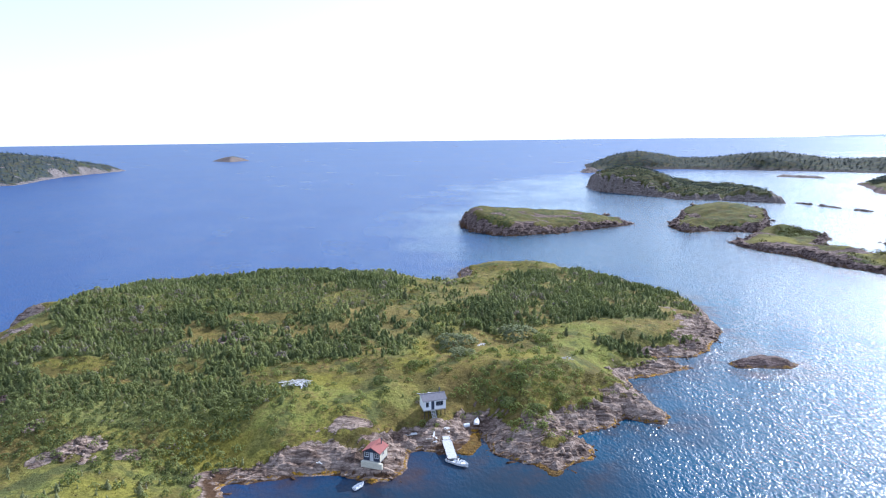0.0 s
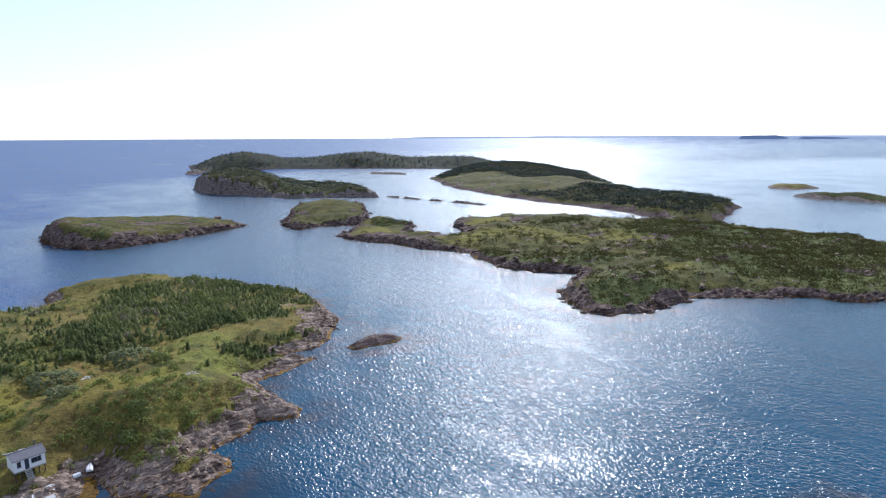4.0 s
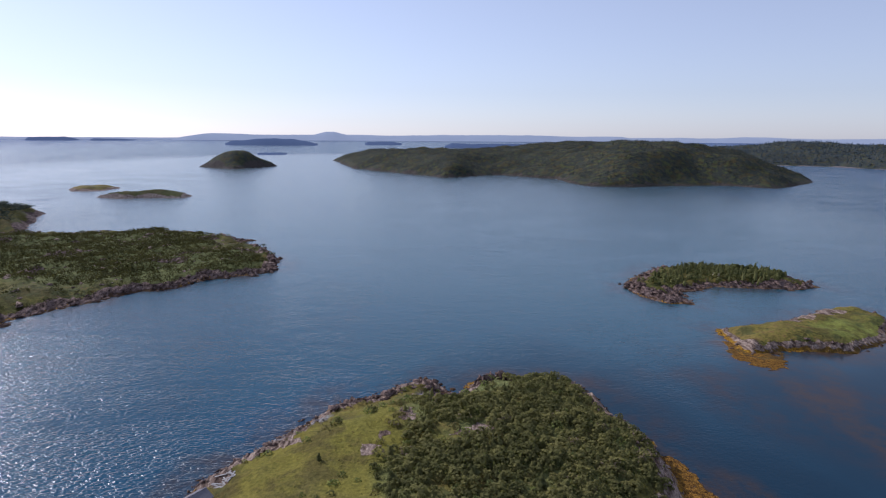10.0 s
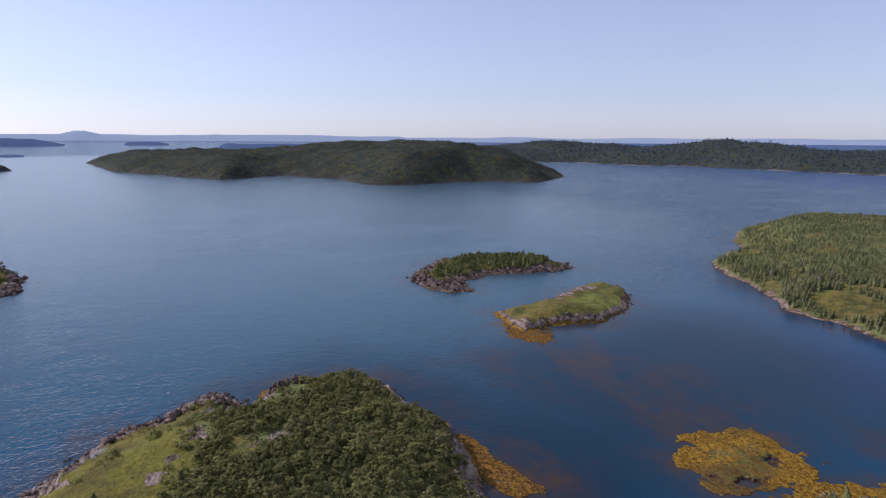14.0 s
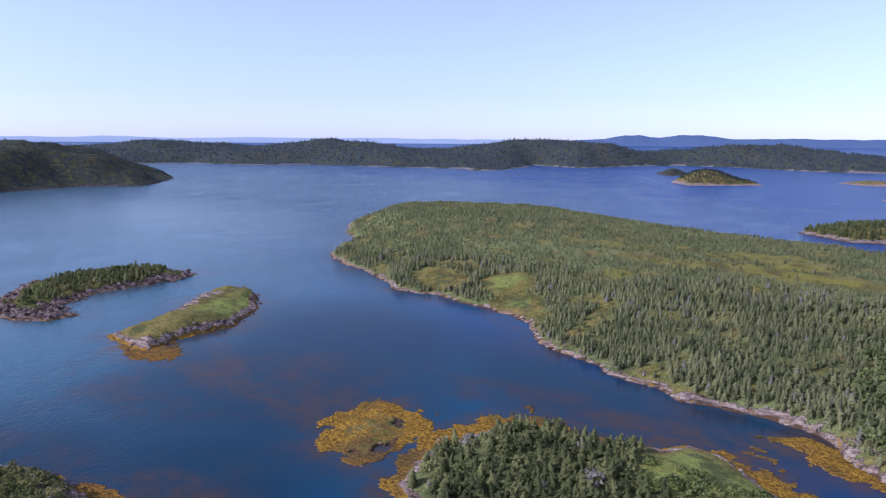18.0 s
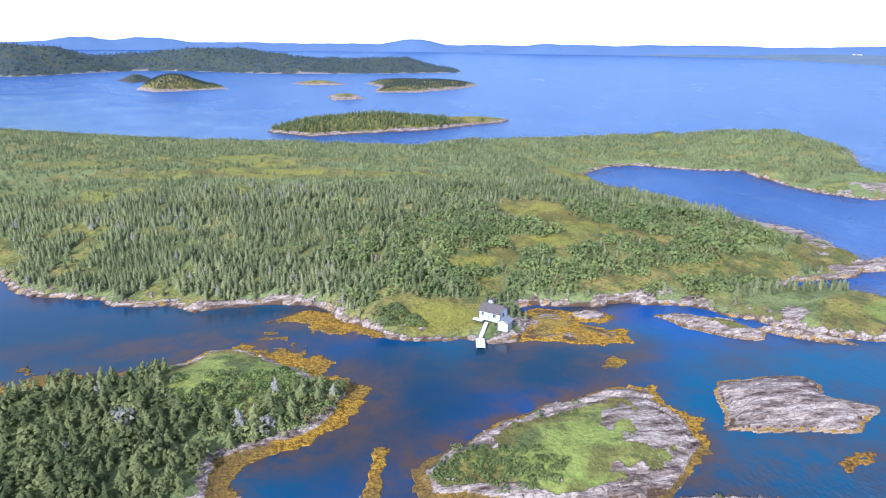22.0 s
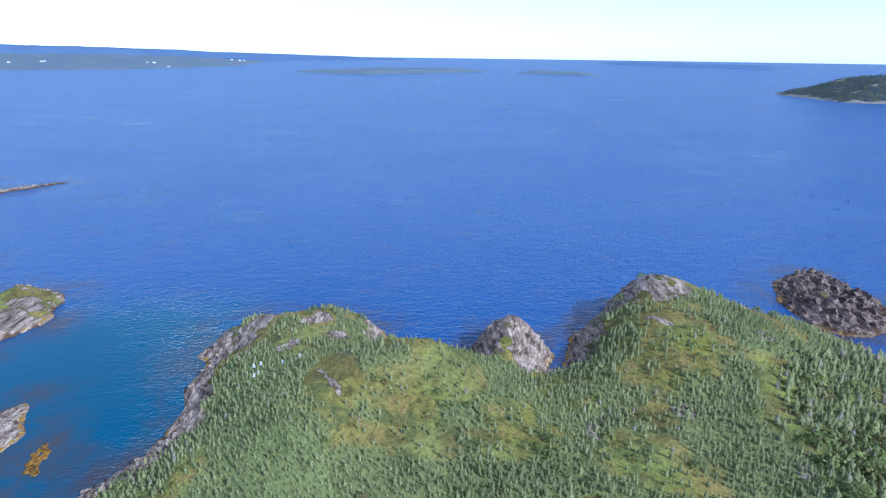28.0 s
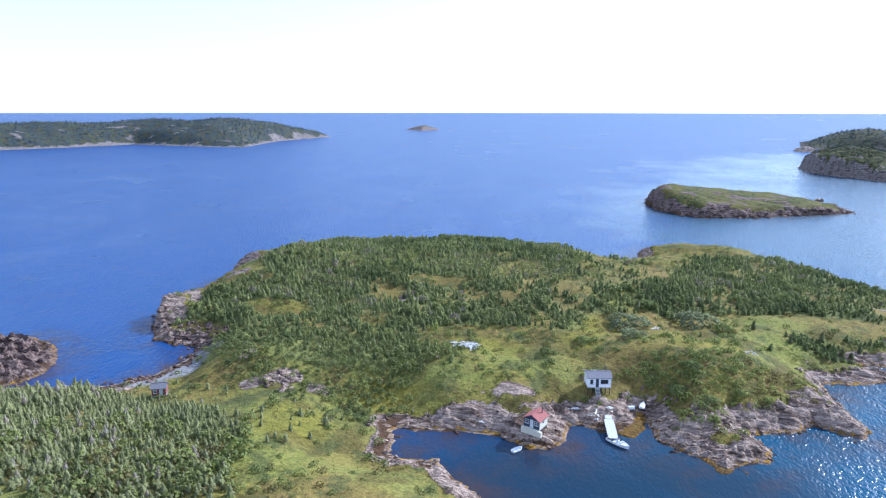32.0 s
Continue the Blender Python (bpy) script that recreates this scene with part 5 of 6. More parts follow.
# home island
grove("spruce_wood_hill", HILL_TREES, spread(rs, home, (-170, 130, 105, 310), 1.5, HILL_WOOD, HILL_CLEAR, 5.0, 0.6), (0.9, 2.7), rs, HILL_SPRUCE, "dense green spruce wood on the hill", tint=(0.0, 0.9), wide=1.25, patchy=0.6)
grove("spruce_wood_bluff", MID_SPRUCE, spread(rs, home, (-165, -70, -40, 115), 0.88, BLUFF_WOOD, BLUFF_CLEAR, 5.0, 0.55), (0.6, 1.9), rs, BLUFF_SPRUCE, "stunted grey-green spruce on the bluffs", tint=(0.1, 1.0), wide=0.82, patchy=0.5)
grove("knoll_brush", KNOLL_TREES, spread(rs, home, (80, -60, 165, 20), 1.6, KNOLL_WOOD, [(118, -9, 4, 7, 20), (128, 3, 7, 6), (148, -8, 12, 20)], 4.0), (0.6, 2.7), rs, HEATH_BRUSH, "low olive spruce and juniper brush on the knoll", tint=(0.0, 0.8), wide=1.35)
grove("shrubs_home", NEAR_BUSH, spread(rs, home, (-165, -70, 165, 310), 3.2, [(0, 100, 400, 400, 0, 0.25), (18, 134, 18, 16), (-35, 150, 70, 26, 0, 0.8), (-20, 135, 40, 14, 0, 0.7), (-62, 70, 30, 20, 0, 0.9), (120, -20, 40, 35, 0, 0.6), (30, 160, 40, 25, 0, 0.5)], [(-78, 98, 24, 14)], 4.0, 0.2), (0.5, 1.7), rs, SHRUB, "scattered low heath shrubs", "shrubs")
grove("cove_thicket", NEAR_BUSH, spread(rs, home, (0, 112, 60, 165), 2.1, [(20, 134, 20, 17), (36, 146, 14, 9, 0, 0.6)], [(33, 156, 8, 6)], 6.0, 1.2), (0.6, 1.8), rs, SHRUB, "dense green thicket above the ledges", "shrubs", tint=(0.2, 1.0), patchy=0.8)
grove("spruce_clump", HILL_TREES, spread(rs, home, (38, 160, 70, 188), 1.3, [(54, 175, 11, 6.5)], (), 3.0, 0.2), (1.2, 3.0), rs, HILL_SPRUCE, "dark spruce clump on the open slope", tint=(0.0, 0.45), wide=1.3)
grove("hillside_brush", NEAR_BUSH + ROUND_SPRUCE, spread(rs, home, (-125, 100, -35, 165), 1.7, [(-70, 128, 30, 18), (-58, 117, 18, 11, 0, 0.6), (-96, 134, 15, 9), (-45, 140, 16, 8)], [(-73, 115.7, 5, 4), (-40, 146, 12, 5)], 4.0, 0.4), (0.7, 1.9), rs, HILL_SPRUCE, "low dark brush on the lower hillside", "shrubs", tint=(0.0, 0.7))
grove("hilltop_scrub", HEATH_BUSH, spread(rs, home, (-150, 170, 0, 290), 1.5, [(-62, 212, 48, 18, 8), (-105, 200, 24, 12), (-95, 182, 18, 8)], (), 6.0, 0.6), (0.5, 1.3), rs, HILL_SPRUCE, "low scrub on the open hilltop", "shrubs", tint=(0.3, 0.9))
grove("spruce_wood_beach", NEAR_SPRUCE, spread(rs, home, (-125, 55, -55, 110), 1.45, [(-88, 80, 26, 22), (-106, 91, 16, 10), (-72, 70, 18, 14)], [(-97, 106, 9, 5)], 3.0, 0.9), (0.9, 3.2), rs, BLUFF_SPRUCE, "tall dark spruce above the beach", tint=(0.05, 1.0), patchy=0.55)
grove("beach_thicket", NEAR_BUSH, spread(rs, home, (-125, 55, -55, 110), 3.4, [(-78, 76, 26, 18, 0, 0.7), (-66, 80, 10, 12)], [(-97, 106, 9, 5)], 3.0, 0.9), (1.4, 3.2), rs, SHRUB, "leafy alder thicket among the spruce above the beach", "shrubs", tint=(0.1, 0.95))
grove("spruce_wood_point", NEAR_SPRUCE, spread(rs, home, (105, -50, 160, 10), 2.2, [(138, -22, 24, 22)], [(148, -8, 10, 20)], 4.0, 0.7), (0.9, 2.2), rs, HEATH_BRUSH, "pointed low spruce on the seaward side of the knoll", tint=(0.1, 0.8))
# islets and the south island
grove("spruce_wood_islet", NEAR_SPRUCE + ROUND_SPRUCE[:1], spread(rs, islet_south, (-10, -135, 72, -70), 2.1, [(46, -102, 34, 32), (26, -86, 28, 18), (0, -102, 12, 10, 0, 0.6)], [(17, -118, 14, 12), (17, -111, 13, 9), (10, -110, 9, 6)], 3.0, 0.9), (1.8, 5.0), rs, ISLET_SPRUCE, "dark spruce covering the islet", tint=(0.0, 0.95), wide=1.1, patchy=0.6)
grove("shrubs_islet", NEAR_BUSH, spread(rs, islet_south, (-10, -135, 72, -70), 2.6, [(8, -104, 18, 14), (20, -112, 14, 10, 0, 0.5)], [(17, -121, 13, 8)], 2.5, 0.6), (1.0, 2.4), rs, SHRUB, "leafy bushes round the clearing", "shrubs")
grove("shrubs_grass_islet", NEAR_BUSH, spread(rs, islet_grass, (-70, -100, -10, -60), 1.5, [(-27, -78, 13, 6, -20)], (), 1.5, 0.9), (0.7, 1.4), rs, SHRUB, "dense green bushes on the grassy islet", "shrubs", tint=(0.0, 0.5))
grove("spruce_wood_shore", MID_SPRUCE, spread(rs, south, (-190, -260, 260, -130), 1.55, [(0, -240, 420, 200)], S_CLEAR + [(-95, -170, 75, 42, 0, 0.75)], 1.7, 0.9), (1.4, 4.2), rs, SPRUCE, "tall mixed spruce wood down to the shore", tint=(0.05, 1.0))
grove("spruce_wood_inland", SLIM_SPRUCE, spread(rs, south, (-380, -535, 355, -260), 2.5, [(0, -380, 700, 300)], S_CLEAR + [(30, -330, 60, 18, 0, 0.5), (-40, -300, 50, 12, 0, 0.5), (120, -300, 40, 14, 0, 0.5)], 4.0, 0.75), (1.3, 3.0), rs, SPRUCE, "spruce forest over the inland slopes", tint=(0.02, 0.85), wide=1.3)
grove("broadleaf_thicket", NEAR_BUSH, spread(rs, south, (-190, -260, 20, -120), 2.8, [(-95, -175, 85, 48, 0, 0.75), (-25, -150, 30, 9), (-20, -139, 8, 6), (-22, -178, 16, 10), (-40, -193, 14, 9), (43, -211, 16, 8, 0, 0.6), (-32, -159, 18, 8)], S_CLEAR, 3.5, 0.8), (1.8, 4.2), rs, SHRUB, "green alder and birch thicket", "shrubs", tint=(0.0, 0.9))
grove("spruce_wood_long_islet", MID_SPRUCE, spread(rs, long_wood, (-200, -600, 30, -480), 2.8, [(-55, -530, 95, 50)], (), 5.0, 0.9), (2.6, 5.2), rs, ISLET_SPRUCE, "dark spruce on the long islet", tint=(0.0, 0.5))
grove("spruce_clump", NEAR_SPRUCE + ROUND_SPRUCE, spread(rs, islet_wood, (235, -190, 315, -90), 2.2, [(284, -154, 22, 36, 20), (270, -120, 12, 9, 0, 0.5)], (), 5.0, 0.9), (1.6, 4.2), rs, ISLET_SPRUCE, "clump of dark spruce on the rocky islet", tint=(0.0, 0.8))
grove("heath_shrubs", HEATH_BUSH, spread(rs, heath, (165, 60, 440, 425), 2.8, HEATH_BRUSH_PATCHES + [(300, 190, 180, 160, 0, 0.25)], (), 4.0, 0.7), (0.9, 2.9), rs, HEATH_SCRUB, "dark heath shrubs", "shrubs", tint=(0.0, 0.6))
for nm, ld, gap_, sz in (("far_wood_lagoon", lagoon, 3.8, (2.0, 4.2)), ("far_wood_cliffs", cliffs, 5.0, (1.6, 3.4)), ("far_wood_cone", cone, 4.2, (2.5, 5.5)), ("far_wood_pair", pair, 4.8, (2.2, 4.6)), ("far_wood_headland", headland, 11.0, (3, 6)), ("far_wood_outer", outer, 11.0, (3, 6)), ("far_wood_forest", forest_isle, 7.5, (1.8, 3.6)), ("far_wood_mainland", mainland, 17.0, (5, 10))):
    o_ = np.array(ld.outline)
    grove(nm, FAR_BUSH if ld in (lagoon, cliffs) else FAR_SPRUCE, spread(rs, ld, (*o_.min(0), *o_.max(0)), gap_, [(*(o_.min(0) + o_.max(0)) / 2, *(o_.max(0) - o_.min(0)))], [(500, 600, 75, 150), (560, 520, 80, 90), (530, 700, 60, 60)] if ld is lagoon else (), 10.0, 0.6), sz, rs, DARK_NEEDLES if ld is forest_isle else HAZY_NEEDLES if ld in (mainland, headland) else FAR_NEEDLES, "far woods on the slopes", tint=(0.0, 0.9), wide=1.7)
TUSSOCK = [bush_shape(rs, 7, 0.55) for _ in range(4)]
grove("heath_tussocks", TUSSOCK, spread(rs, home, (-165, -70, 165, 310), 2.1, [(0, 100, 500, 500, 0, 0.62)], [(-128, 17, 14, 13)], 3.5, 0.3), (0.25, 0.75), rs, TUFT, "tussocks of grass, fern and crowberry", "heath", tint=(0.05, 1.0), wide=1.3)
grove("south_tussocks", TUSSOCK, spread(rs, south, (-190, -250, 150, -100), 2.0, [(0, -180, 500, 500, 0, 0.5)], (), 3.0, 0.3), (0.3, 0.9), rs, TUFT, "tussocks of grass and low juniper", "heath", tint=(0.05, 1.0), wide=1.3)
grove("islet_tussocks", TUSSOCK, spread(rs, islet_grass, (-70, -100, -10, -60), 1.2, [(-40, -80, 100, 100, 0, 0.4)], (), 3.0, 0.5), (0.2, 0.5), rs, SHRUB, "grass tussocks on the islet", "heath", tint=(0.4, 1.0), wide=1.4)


# ---- built things ----
def plain(name, colour, rough=0.7, metal=0.0, scale=3.0, wear=0.25):
    """A painted or weathered surface with grain and stains."""
    m, ns, ls, b = material(name, rough, metal)
    n1, n2 = noise_node(ns, ls, scale, 5, 0.65), noise_node(ns, ls, scale * 6, 3, 0.6, ((1, 1, 6), (0, 0, 0)))
    col = ramp(ns, ls, n1, (0.3, tuple(c * (1 - wear) for c in colour)), (0.55, colour), (0.8, tuple(min(0.9, c * (1 + wear * 0.4)) for c in colour)))
    col = mix(ns, ls, min(0.3, wear), col, ramp(ns, ls, n2, (0.35, (0.6, 0.58, 0.55)), (0.6, (1, 1, 1))), "MULTIPLY")
    ls.new(col, b.inputs["Base Color"])
    bump(ns, ls, b, n2, 0.3, 0.02)
    return m


WHITE = plain("white_clapboard", (0.68, 0.67, 0.66), 0.6, wear=0.12)
HOUSE_WHITE = plain("bright_clapboard", (0.86, 0.86, 0.85), 0.5, wear=0.06)
CREAM = plain("cream_boards", (0.74, 0.68, 0.52), 0.65, wear=0.15)
NAVY = plain("navy_boards", (0.035, 0.045, 0.075), 0.6)
GREY_FELT = plain("grey_felt_roof", (0.21, 0.195, 0.21), 0.9)
BROWN_FELT = plain("brown_felt_roof", (0.115, 0.086, 0.074), 1.0)
RED_FELT = plain("red_felt_roof", (0.33, 0.105, 0.085), 0.85)
TIMBER = plain("weathered_timber", (0.48, 0.45, 0.41), 0.85, wear=0.35)
PALE_PLANK = plain("pale_planks", (0.60, 0.58, 0.55), 0.8, wear=0.2)
DARK_POST = plain("tarred_posts", (0.055, 0.045, 0.04), 0.85)
BARN_RED = plain("faded_red_boards", (0.25, 0.105, 0.085), 0.85, wear=0.35)
GREY_BOARD = plain("grey_boards", (0.36, 0.36, 0.36), 0.85, wear=0.35)
HULL = plain("white_fibreglass", (0.82, 0.82, 0.82), 0.25, wear=0.08)
DECK_GREY = plain("grey_boat_deck", (0.30, 0.32, 0.35), 0.6)
STONE = plain("white_marble", (0.6, 0.59, 0.56), 0.6, wear=0.15)
METAL = plain("dull_metal", (0.22, 0.22, 0.23), 0.45, 0.8)
BARK = plain("tree_bark", (0.14, 0.11, 0.085), 0.9, wear=0.4)
GLASS, ns, ls, gb = material("window_glass", 0.05, 0.0, (0.02, 0.025, 0.03))


def part(name, bm, mat, parent, label=""):
    me = bpy.data.meshes.new(name)
    bm.to_mesh(me)
    bm.free()
    me.materials.append(mat)
    ob = new(name, me)
    ob.parent = parent
    return tagged(ob, label)


def thing(name, m, label, category, group=""):
    ob = new(name)
    ob.matrix_world = m
    return tagged(ob, label, category, group)


def boxes(*specs, bevel=0.0):
    """One bmesh of boxes given as (x0, y0, z0, x1, y1, z1)."""
    bm = bmesh.new()
    for x0, y0, z0, x1, y1, z1 in specs:
        vs = [bm.verts.new(v) for v in ((x0, y0, z0), (x1, y0, z0), (x1, y1, z0), (x0, y1, z0), (x0, y0, z1), (x1, y0, z1), (x1, y1, z1), (x0, y1, z1))]
        for f in ((0, 3, 2, 1), (4, 5, 6, 7), (0, 1, 5, 4), (1, 2, 6, 5), (2, 3, 7, 6), (3, 0, 4, 7)):
            bm.faces.new([vs[i] for i in f])
    if bevel:
        bmesh.ops.bevel(bm, geom=bm.edges[:], offset=bevel, segments=1, affect="EDGES")
    return bm


def tube(p, q, r0, r1=None, sides=8):
    """A tapered round bar from p to q."""
    bm = bmesh.new()
    p, q = Vector(p), Vector(q)
    r1 = r0 if r1 is None else r1
    turn = (q - p).to_track_quat("Z", "Y").to_matrix()
    rings = [[bm.verts.new(c + turn @ Vector((r * math.cos(6.2832 * k / sides), r * math.sin(6.2832 * k / sides), 0))) for k in range(sides)] for c, r in ((p, r0), (q, r1))]
    for k in range(sides):
        j = (k + 1) % sides
        bm.faces.new((rings[0][k], rings[0][j], rings[1][j], rings[1][k]))
    bm.faces.new(rings[0][::-1])
    bm.faces.new(rings[1])
    return bm


def wall_slab(length, height, openings, peak=0.0, thick=0.14):
    """A wall along x with real openings (u0, v0, u1, v1); peak adds a gable."""
    cuts = sorted({0.0, length, *[u for o in openings for u in (o[0], o[2])]})
    specs = []
    for a, b in zip(cuts, cuts[1:]):
        levels = [(0.0, height)]
        for u0, v0, u1, v1 in openings:
            if u0 < (a + b) / 2 < u1:
                levels = [s for lo, hi in levels for s in ((lo, min(hi, v0)), (max(lo, v1), hi)) if s[1] - s[0] > 0.01]
        specs += [(a, 0, lo, b, thick, hi) for lo, hi in levels]
    bm = boxes(*specs)
    if peak:
        front = [bm.verts.new(v) for v in ((0, 0, height), (length, 0, height), (length / 2, 0, height + peak))]
        back = [bm.verts.new((v.co.x, thick, v.co.z)) for v in front]
        bm.faces.new(front)
        bm.faces.new(back[::-1])
        for k in range(3):
            j = (k + 1) % 3
            bm.faces.new((front[j], front[k], back[k], back[j]))
    return bm


def roof_slab(length, run, rise, over=0.25, thick=0.12):
    """One pitch of a gable roof: eave along x at y = -over, ridge at y = run."""
    k = rise / run
    bm = bmesh.new()
    prof = [(-over, -over * k), (run, rise), (run, rise + thick), (-over, -over * k + thick)]
    a = [bm.verts.new((-over, y, z)) for y, z in prof]
    b = [bm.verts.new((length + over, y, z)) for y, z in prof]
    bm.faces.new(a)
    bm.faces.new(b[::-1])
    for i in range(4):
        j = (i + 1) % 4
        bm.faces.new((a[j], a[i], b[i], b[j]))
    return bm


def house(name, m, w, d, h, rise, wall_mats, roof_mat, label, category, front=(), side=(), door=None, ridge="x", stilt=0.0, post_drop=1.0, deck=None, stairs=False, stack=None, trim=WHITE):
    """A small gabled building. Origin: front left corner at floor height; front faces -y. ridge x: eaves at the front; ridge y: gable at the front."""
    t = thing(name, m, label, category)
    front_m, side_m, back_m = wall_mats
    opens = [*front, *([door] if door else [])]
    gx, gy = (0.0, rise) if ridge == "x" else (rise, 0.0)
    walls = (("front_wall", w, opens, gx, pose(0, 0, 0), front_m), ("back_wall", w, (), gx, pose(w, d, 0, 0, 0, 180), back_m), ("right_wall", d - 0.28, side, gy, pose(w, 0.14, 0, 0, 0, 90), side_m), ("left_wall", d - 0.28, (), gy, pose(0, d - 0.14, 0, 0, 0, -90), side_m))
    for nm, length, op, peak, loc, mat in walls:
        wall = part(nm, wall_slab(length, h, list(op), peak), mat, t)
        wall.matrix_local = loc
        for o in op:
            u0, v0, u1, v1 = o
            if o is door:
                leaf = part("door", boxes((u0, 0.05, v0, u1, 0.10, v1)), trim, wall, "panelled door")
                part("door_handle", boxes((u1 - 0.16, 0.02, v0 + 0.95, u1 - 0.11, 0.05, v0 + 1.08)), METAL, wall)
                continue
            f = 0.07
            part("window_frame", boxes((u0 - f, -0.03, v0 - f, u1 + f, 0.0, v0), (u0 - f, -0.03, v1, u1 + f, 0.0, v1 + f), (u0 - f, -0.03, v0, u0, 0.0, v1), (u1, -0.03, v0, u1 + f, 0.0, v1), ((u0 + u1) / 2 - 0.025, 0.02, v0, (u0 + u1) / 2 + 0.025, 0.05, v1), (u0, 0.02, (v0 + v1) / 2 - 0.025, u1, 0.05, (v0 + v1) / 2 + 0.025)), trim, wall)
            part("pane", boxes((u0, 0.055, v0, u1, 0.075, v1)), GLASS, wall, "dark window glass")
            part("window_sill", boxes((u0 - 0.1, -0.08, v0 - f - 0.04, u1 + 0.1, -0.031, v0 - f)), trim, wall)
    if ridge == "x":
        for loc in (pose(0, 0, h), pose(w, d, h, 0, 0, 180)):
            part("roof", roof_slab(w, d / 2, rise), roof_mat, t).matrix_local = loc
        part("ridge_cap", boxes((-0.27, d / 2 - 0.12, h + rise + 0.10, w + 0.27, d / 2 + 0.12, h + rise + 0.17)), roof_mat, t)
    else:
        for loc in (pose(0, d, h, 0, 0, -90), pose(w, 0, h, 0, 0, 90)):
            part("roof", roof_slab(d, w / 2, rise), roof_mat, t).matrix_local = loc
        part("ridge_cap", boxes((w / 2 - 0.12, -0.27, h + rise + 0.10, w / 2 + 0.12, d + 0.27, h + rise + 0.17)), roof_mat, t)
    part("floor", boxes((-0.05, -0.05, -0.2, w + 0.05, d + 0.05, -0.003)), TIMBER, t)
    if stilt:
        for x in np.linspace(0.15, w - 0.15, 6):
            for y in (0.15, d - 0.15):
                part("post", tube((x, y, -stilt - post_drop), (x, y, -0.2), 0.09), DARK_POST, t)
    if deck:
        x0, y0, x1, y1, skirt = deck
        n = max(3, int((y1 - y0) / 0.32))
        for k in range(n):
            part("deck_plank", boxes((x0, y0 + (y1 - y0) * k / n, -0.16, x1, y0 + (y1 - y0) * (k + 0.93) / n, -0.10)), CREAM if skirt else PALE_PLANK, t)
        part("deck_frame", boxes((x0 + 0.05, y0 + 0.03, -0.38, x1 - 0.05, y0 + 0.12, -0.163), (x0 + 0.03, y0 + 0.12, -0.38, x0 + 0.1, y1, -0.163), (x1 - 0.1, y0 + 0.12, -0.38, x1 - 0.03, y1, -0.163)), CREAM if skirt else TIMBER, t)
        for x in (x0 + 0.2, (x0 + x1) / 2, x1 - 0.2):
            part("post", tube((x, y0 + 0.25, -0.38 - post_drop), (x, y0 + 0.25, -0.38), 0.08), DARK_POST, t)
        if skirt:
            part("skirting", boxes((x0, y0 - 0.03, -1.25, x1, y0 + 0.02, -0.162), (x1 - 0.05, y0 + 0.02, -1.25, x1, y1, -0.162)), CREAM, t, "cream board skirting")
    if stairs:
        sx = stairs
        for k in range(6):
            part("stair_tread", boxes((sx, -0.25 - 0.27 * k, -0.25 - 0.2 * k, sx + 0.9, -0.02 - 0.27 * k, -0.2 - 0.2 * k)), PALE_PLANK, t)
        for x in (sx - 0.05, sx + 0.9):
            bm = boxes((x, -1.75, -1.5, x + 0.05, -0.02, -1.32))
            for v in bm.verts:
                v.co.z += (v.co.y + 1.75) * 0.74
            part("stair_stringer", bm, PALE_PLANK, t)
    if stack:
        part("chimney", tube((stack[0], stack[1], h + 0.2), (stack[0], stack[1], h + rise + 0.9), 0.13), METAL, t, "metal stove pipe")
    return t


def ground_at(land, x, y):
    return float(land.height(np.array([x]), np.array([y]))[0])


def top_ground(land, pts):
    return max(ground_at(land, *p) for p in pts)


# white house on stilts above the cove
fz = top_ground(home, [(-5.0, 130.2), (-0.2, 131.5), (-6, 133.9), (-1.2, 135.2)]) + 0.75
house("white_house", pose(-5.0, 130.2, fz, 0, 0, 15.5), 5.1, 3.8, 2.2, 0.8, (HOUSE_WHITE, HOUSE_WHITE, HOUSE_WHITE), GREY_FELT, "white clapboard house with grey roof standing on stilts", "house",
      front=[(0.6, 0.8, 1.1, 1.75), (2.9, 0.9, 3.3, 1.7), (3.45, 0.9, 3.85, 1.7), (4.0, 0.9, 4.4, 1.7)], door=(1.75, 0.0, 2.45, 1.95), side=[(1.3, 0.95, 2.1, 1.75)], stilt=0.8, post_drop=2.2, stairs=1.65, stack=(4.4, 2.8), trim=NAVY)
# red-roofed cabin on its rock
cz = top_ground(home, [(-16.2, 113.8), (-13.2, 112.6), (-12.0, 115.8), (-15.2, 117)]) + 0.15
house("red_roofed_cabin", pose(-16.4, 113.7, cz, 0, 0, -20), 3.5, 3.5, 1.85, 0.95, (NAVY, CREAM, CREAM), RED_FELT, "small cabin with red roof, navy front and cream sides", "cabin",
      front=[(0.3, 0.8, 1.05, 1.6), (2.45, 0.8, 3.2, 1.6)], door=(1.35, 0.0, 2.15, 1.75), side=[(1.2, 0.8, 1.8, 1.5)], ridge="y", stilt=0.5, post_drop=2.6, deck=(-0.3, -0.6, 4.2, -0.05, True), stack=(2.6, 2.8), trim=WHITE)
# cottage across the south channel
sz = top_ground(south, [(-40.3, -131.5), (-44, -128.2), (-43.5, -135.5), (-47.4, -132)]) + 0.35
cottage_m = pose(-40.2, -131.8, sz, 0, 0, 136)
house("white_cottage", cottage_m, 5.4, 4.4, 2.1, 1.25, (WHITE, WHITE, WHITE), BROWN_FELT, "white cottage with brown felt roof behind a jetty", "cottage",
      front=[(0.5, 0.9, 1.2, 1.7), (3.6, 0.9, 4.4, 1.7)], door=(2.1, 0.0, 2.9, 2.0), side=[(1.6, 0.9, 2.3, 1.7)], stilt=0.2, post_drop=1.6, deck=(-1.3, -1.1, 1.3, -0.05, False), stack=(2.2, 2.8), trim=GREY_BOARD)
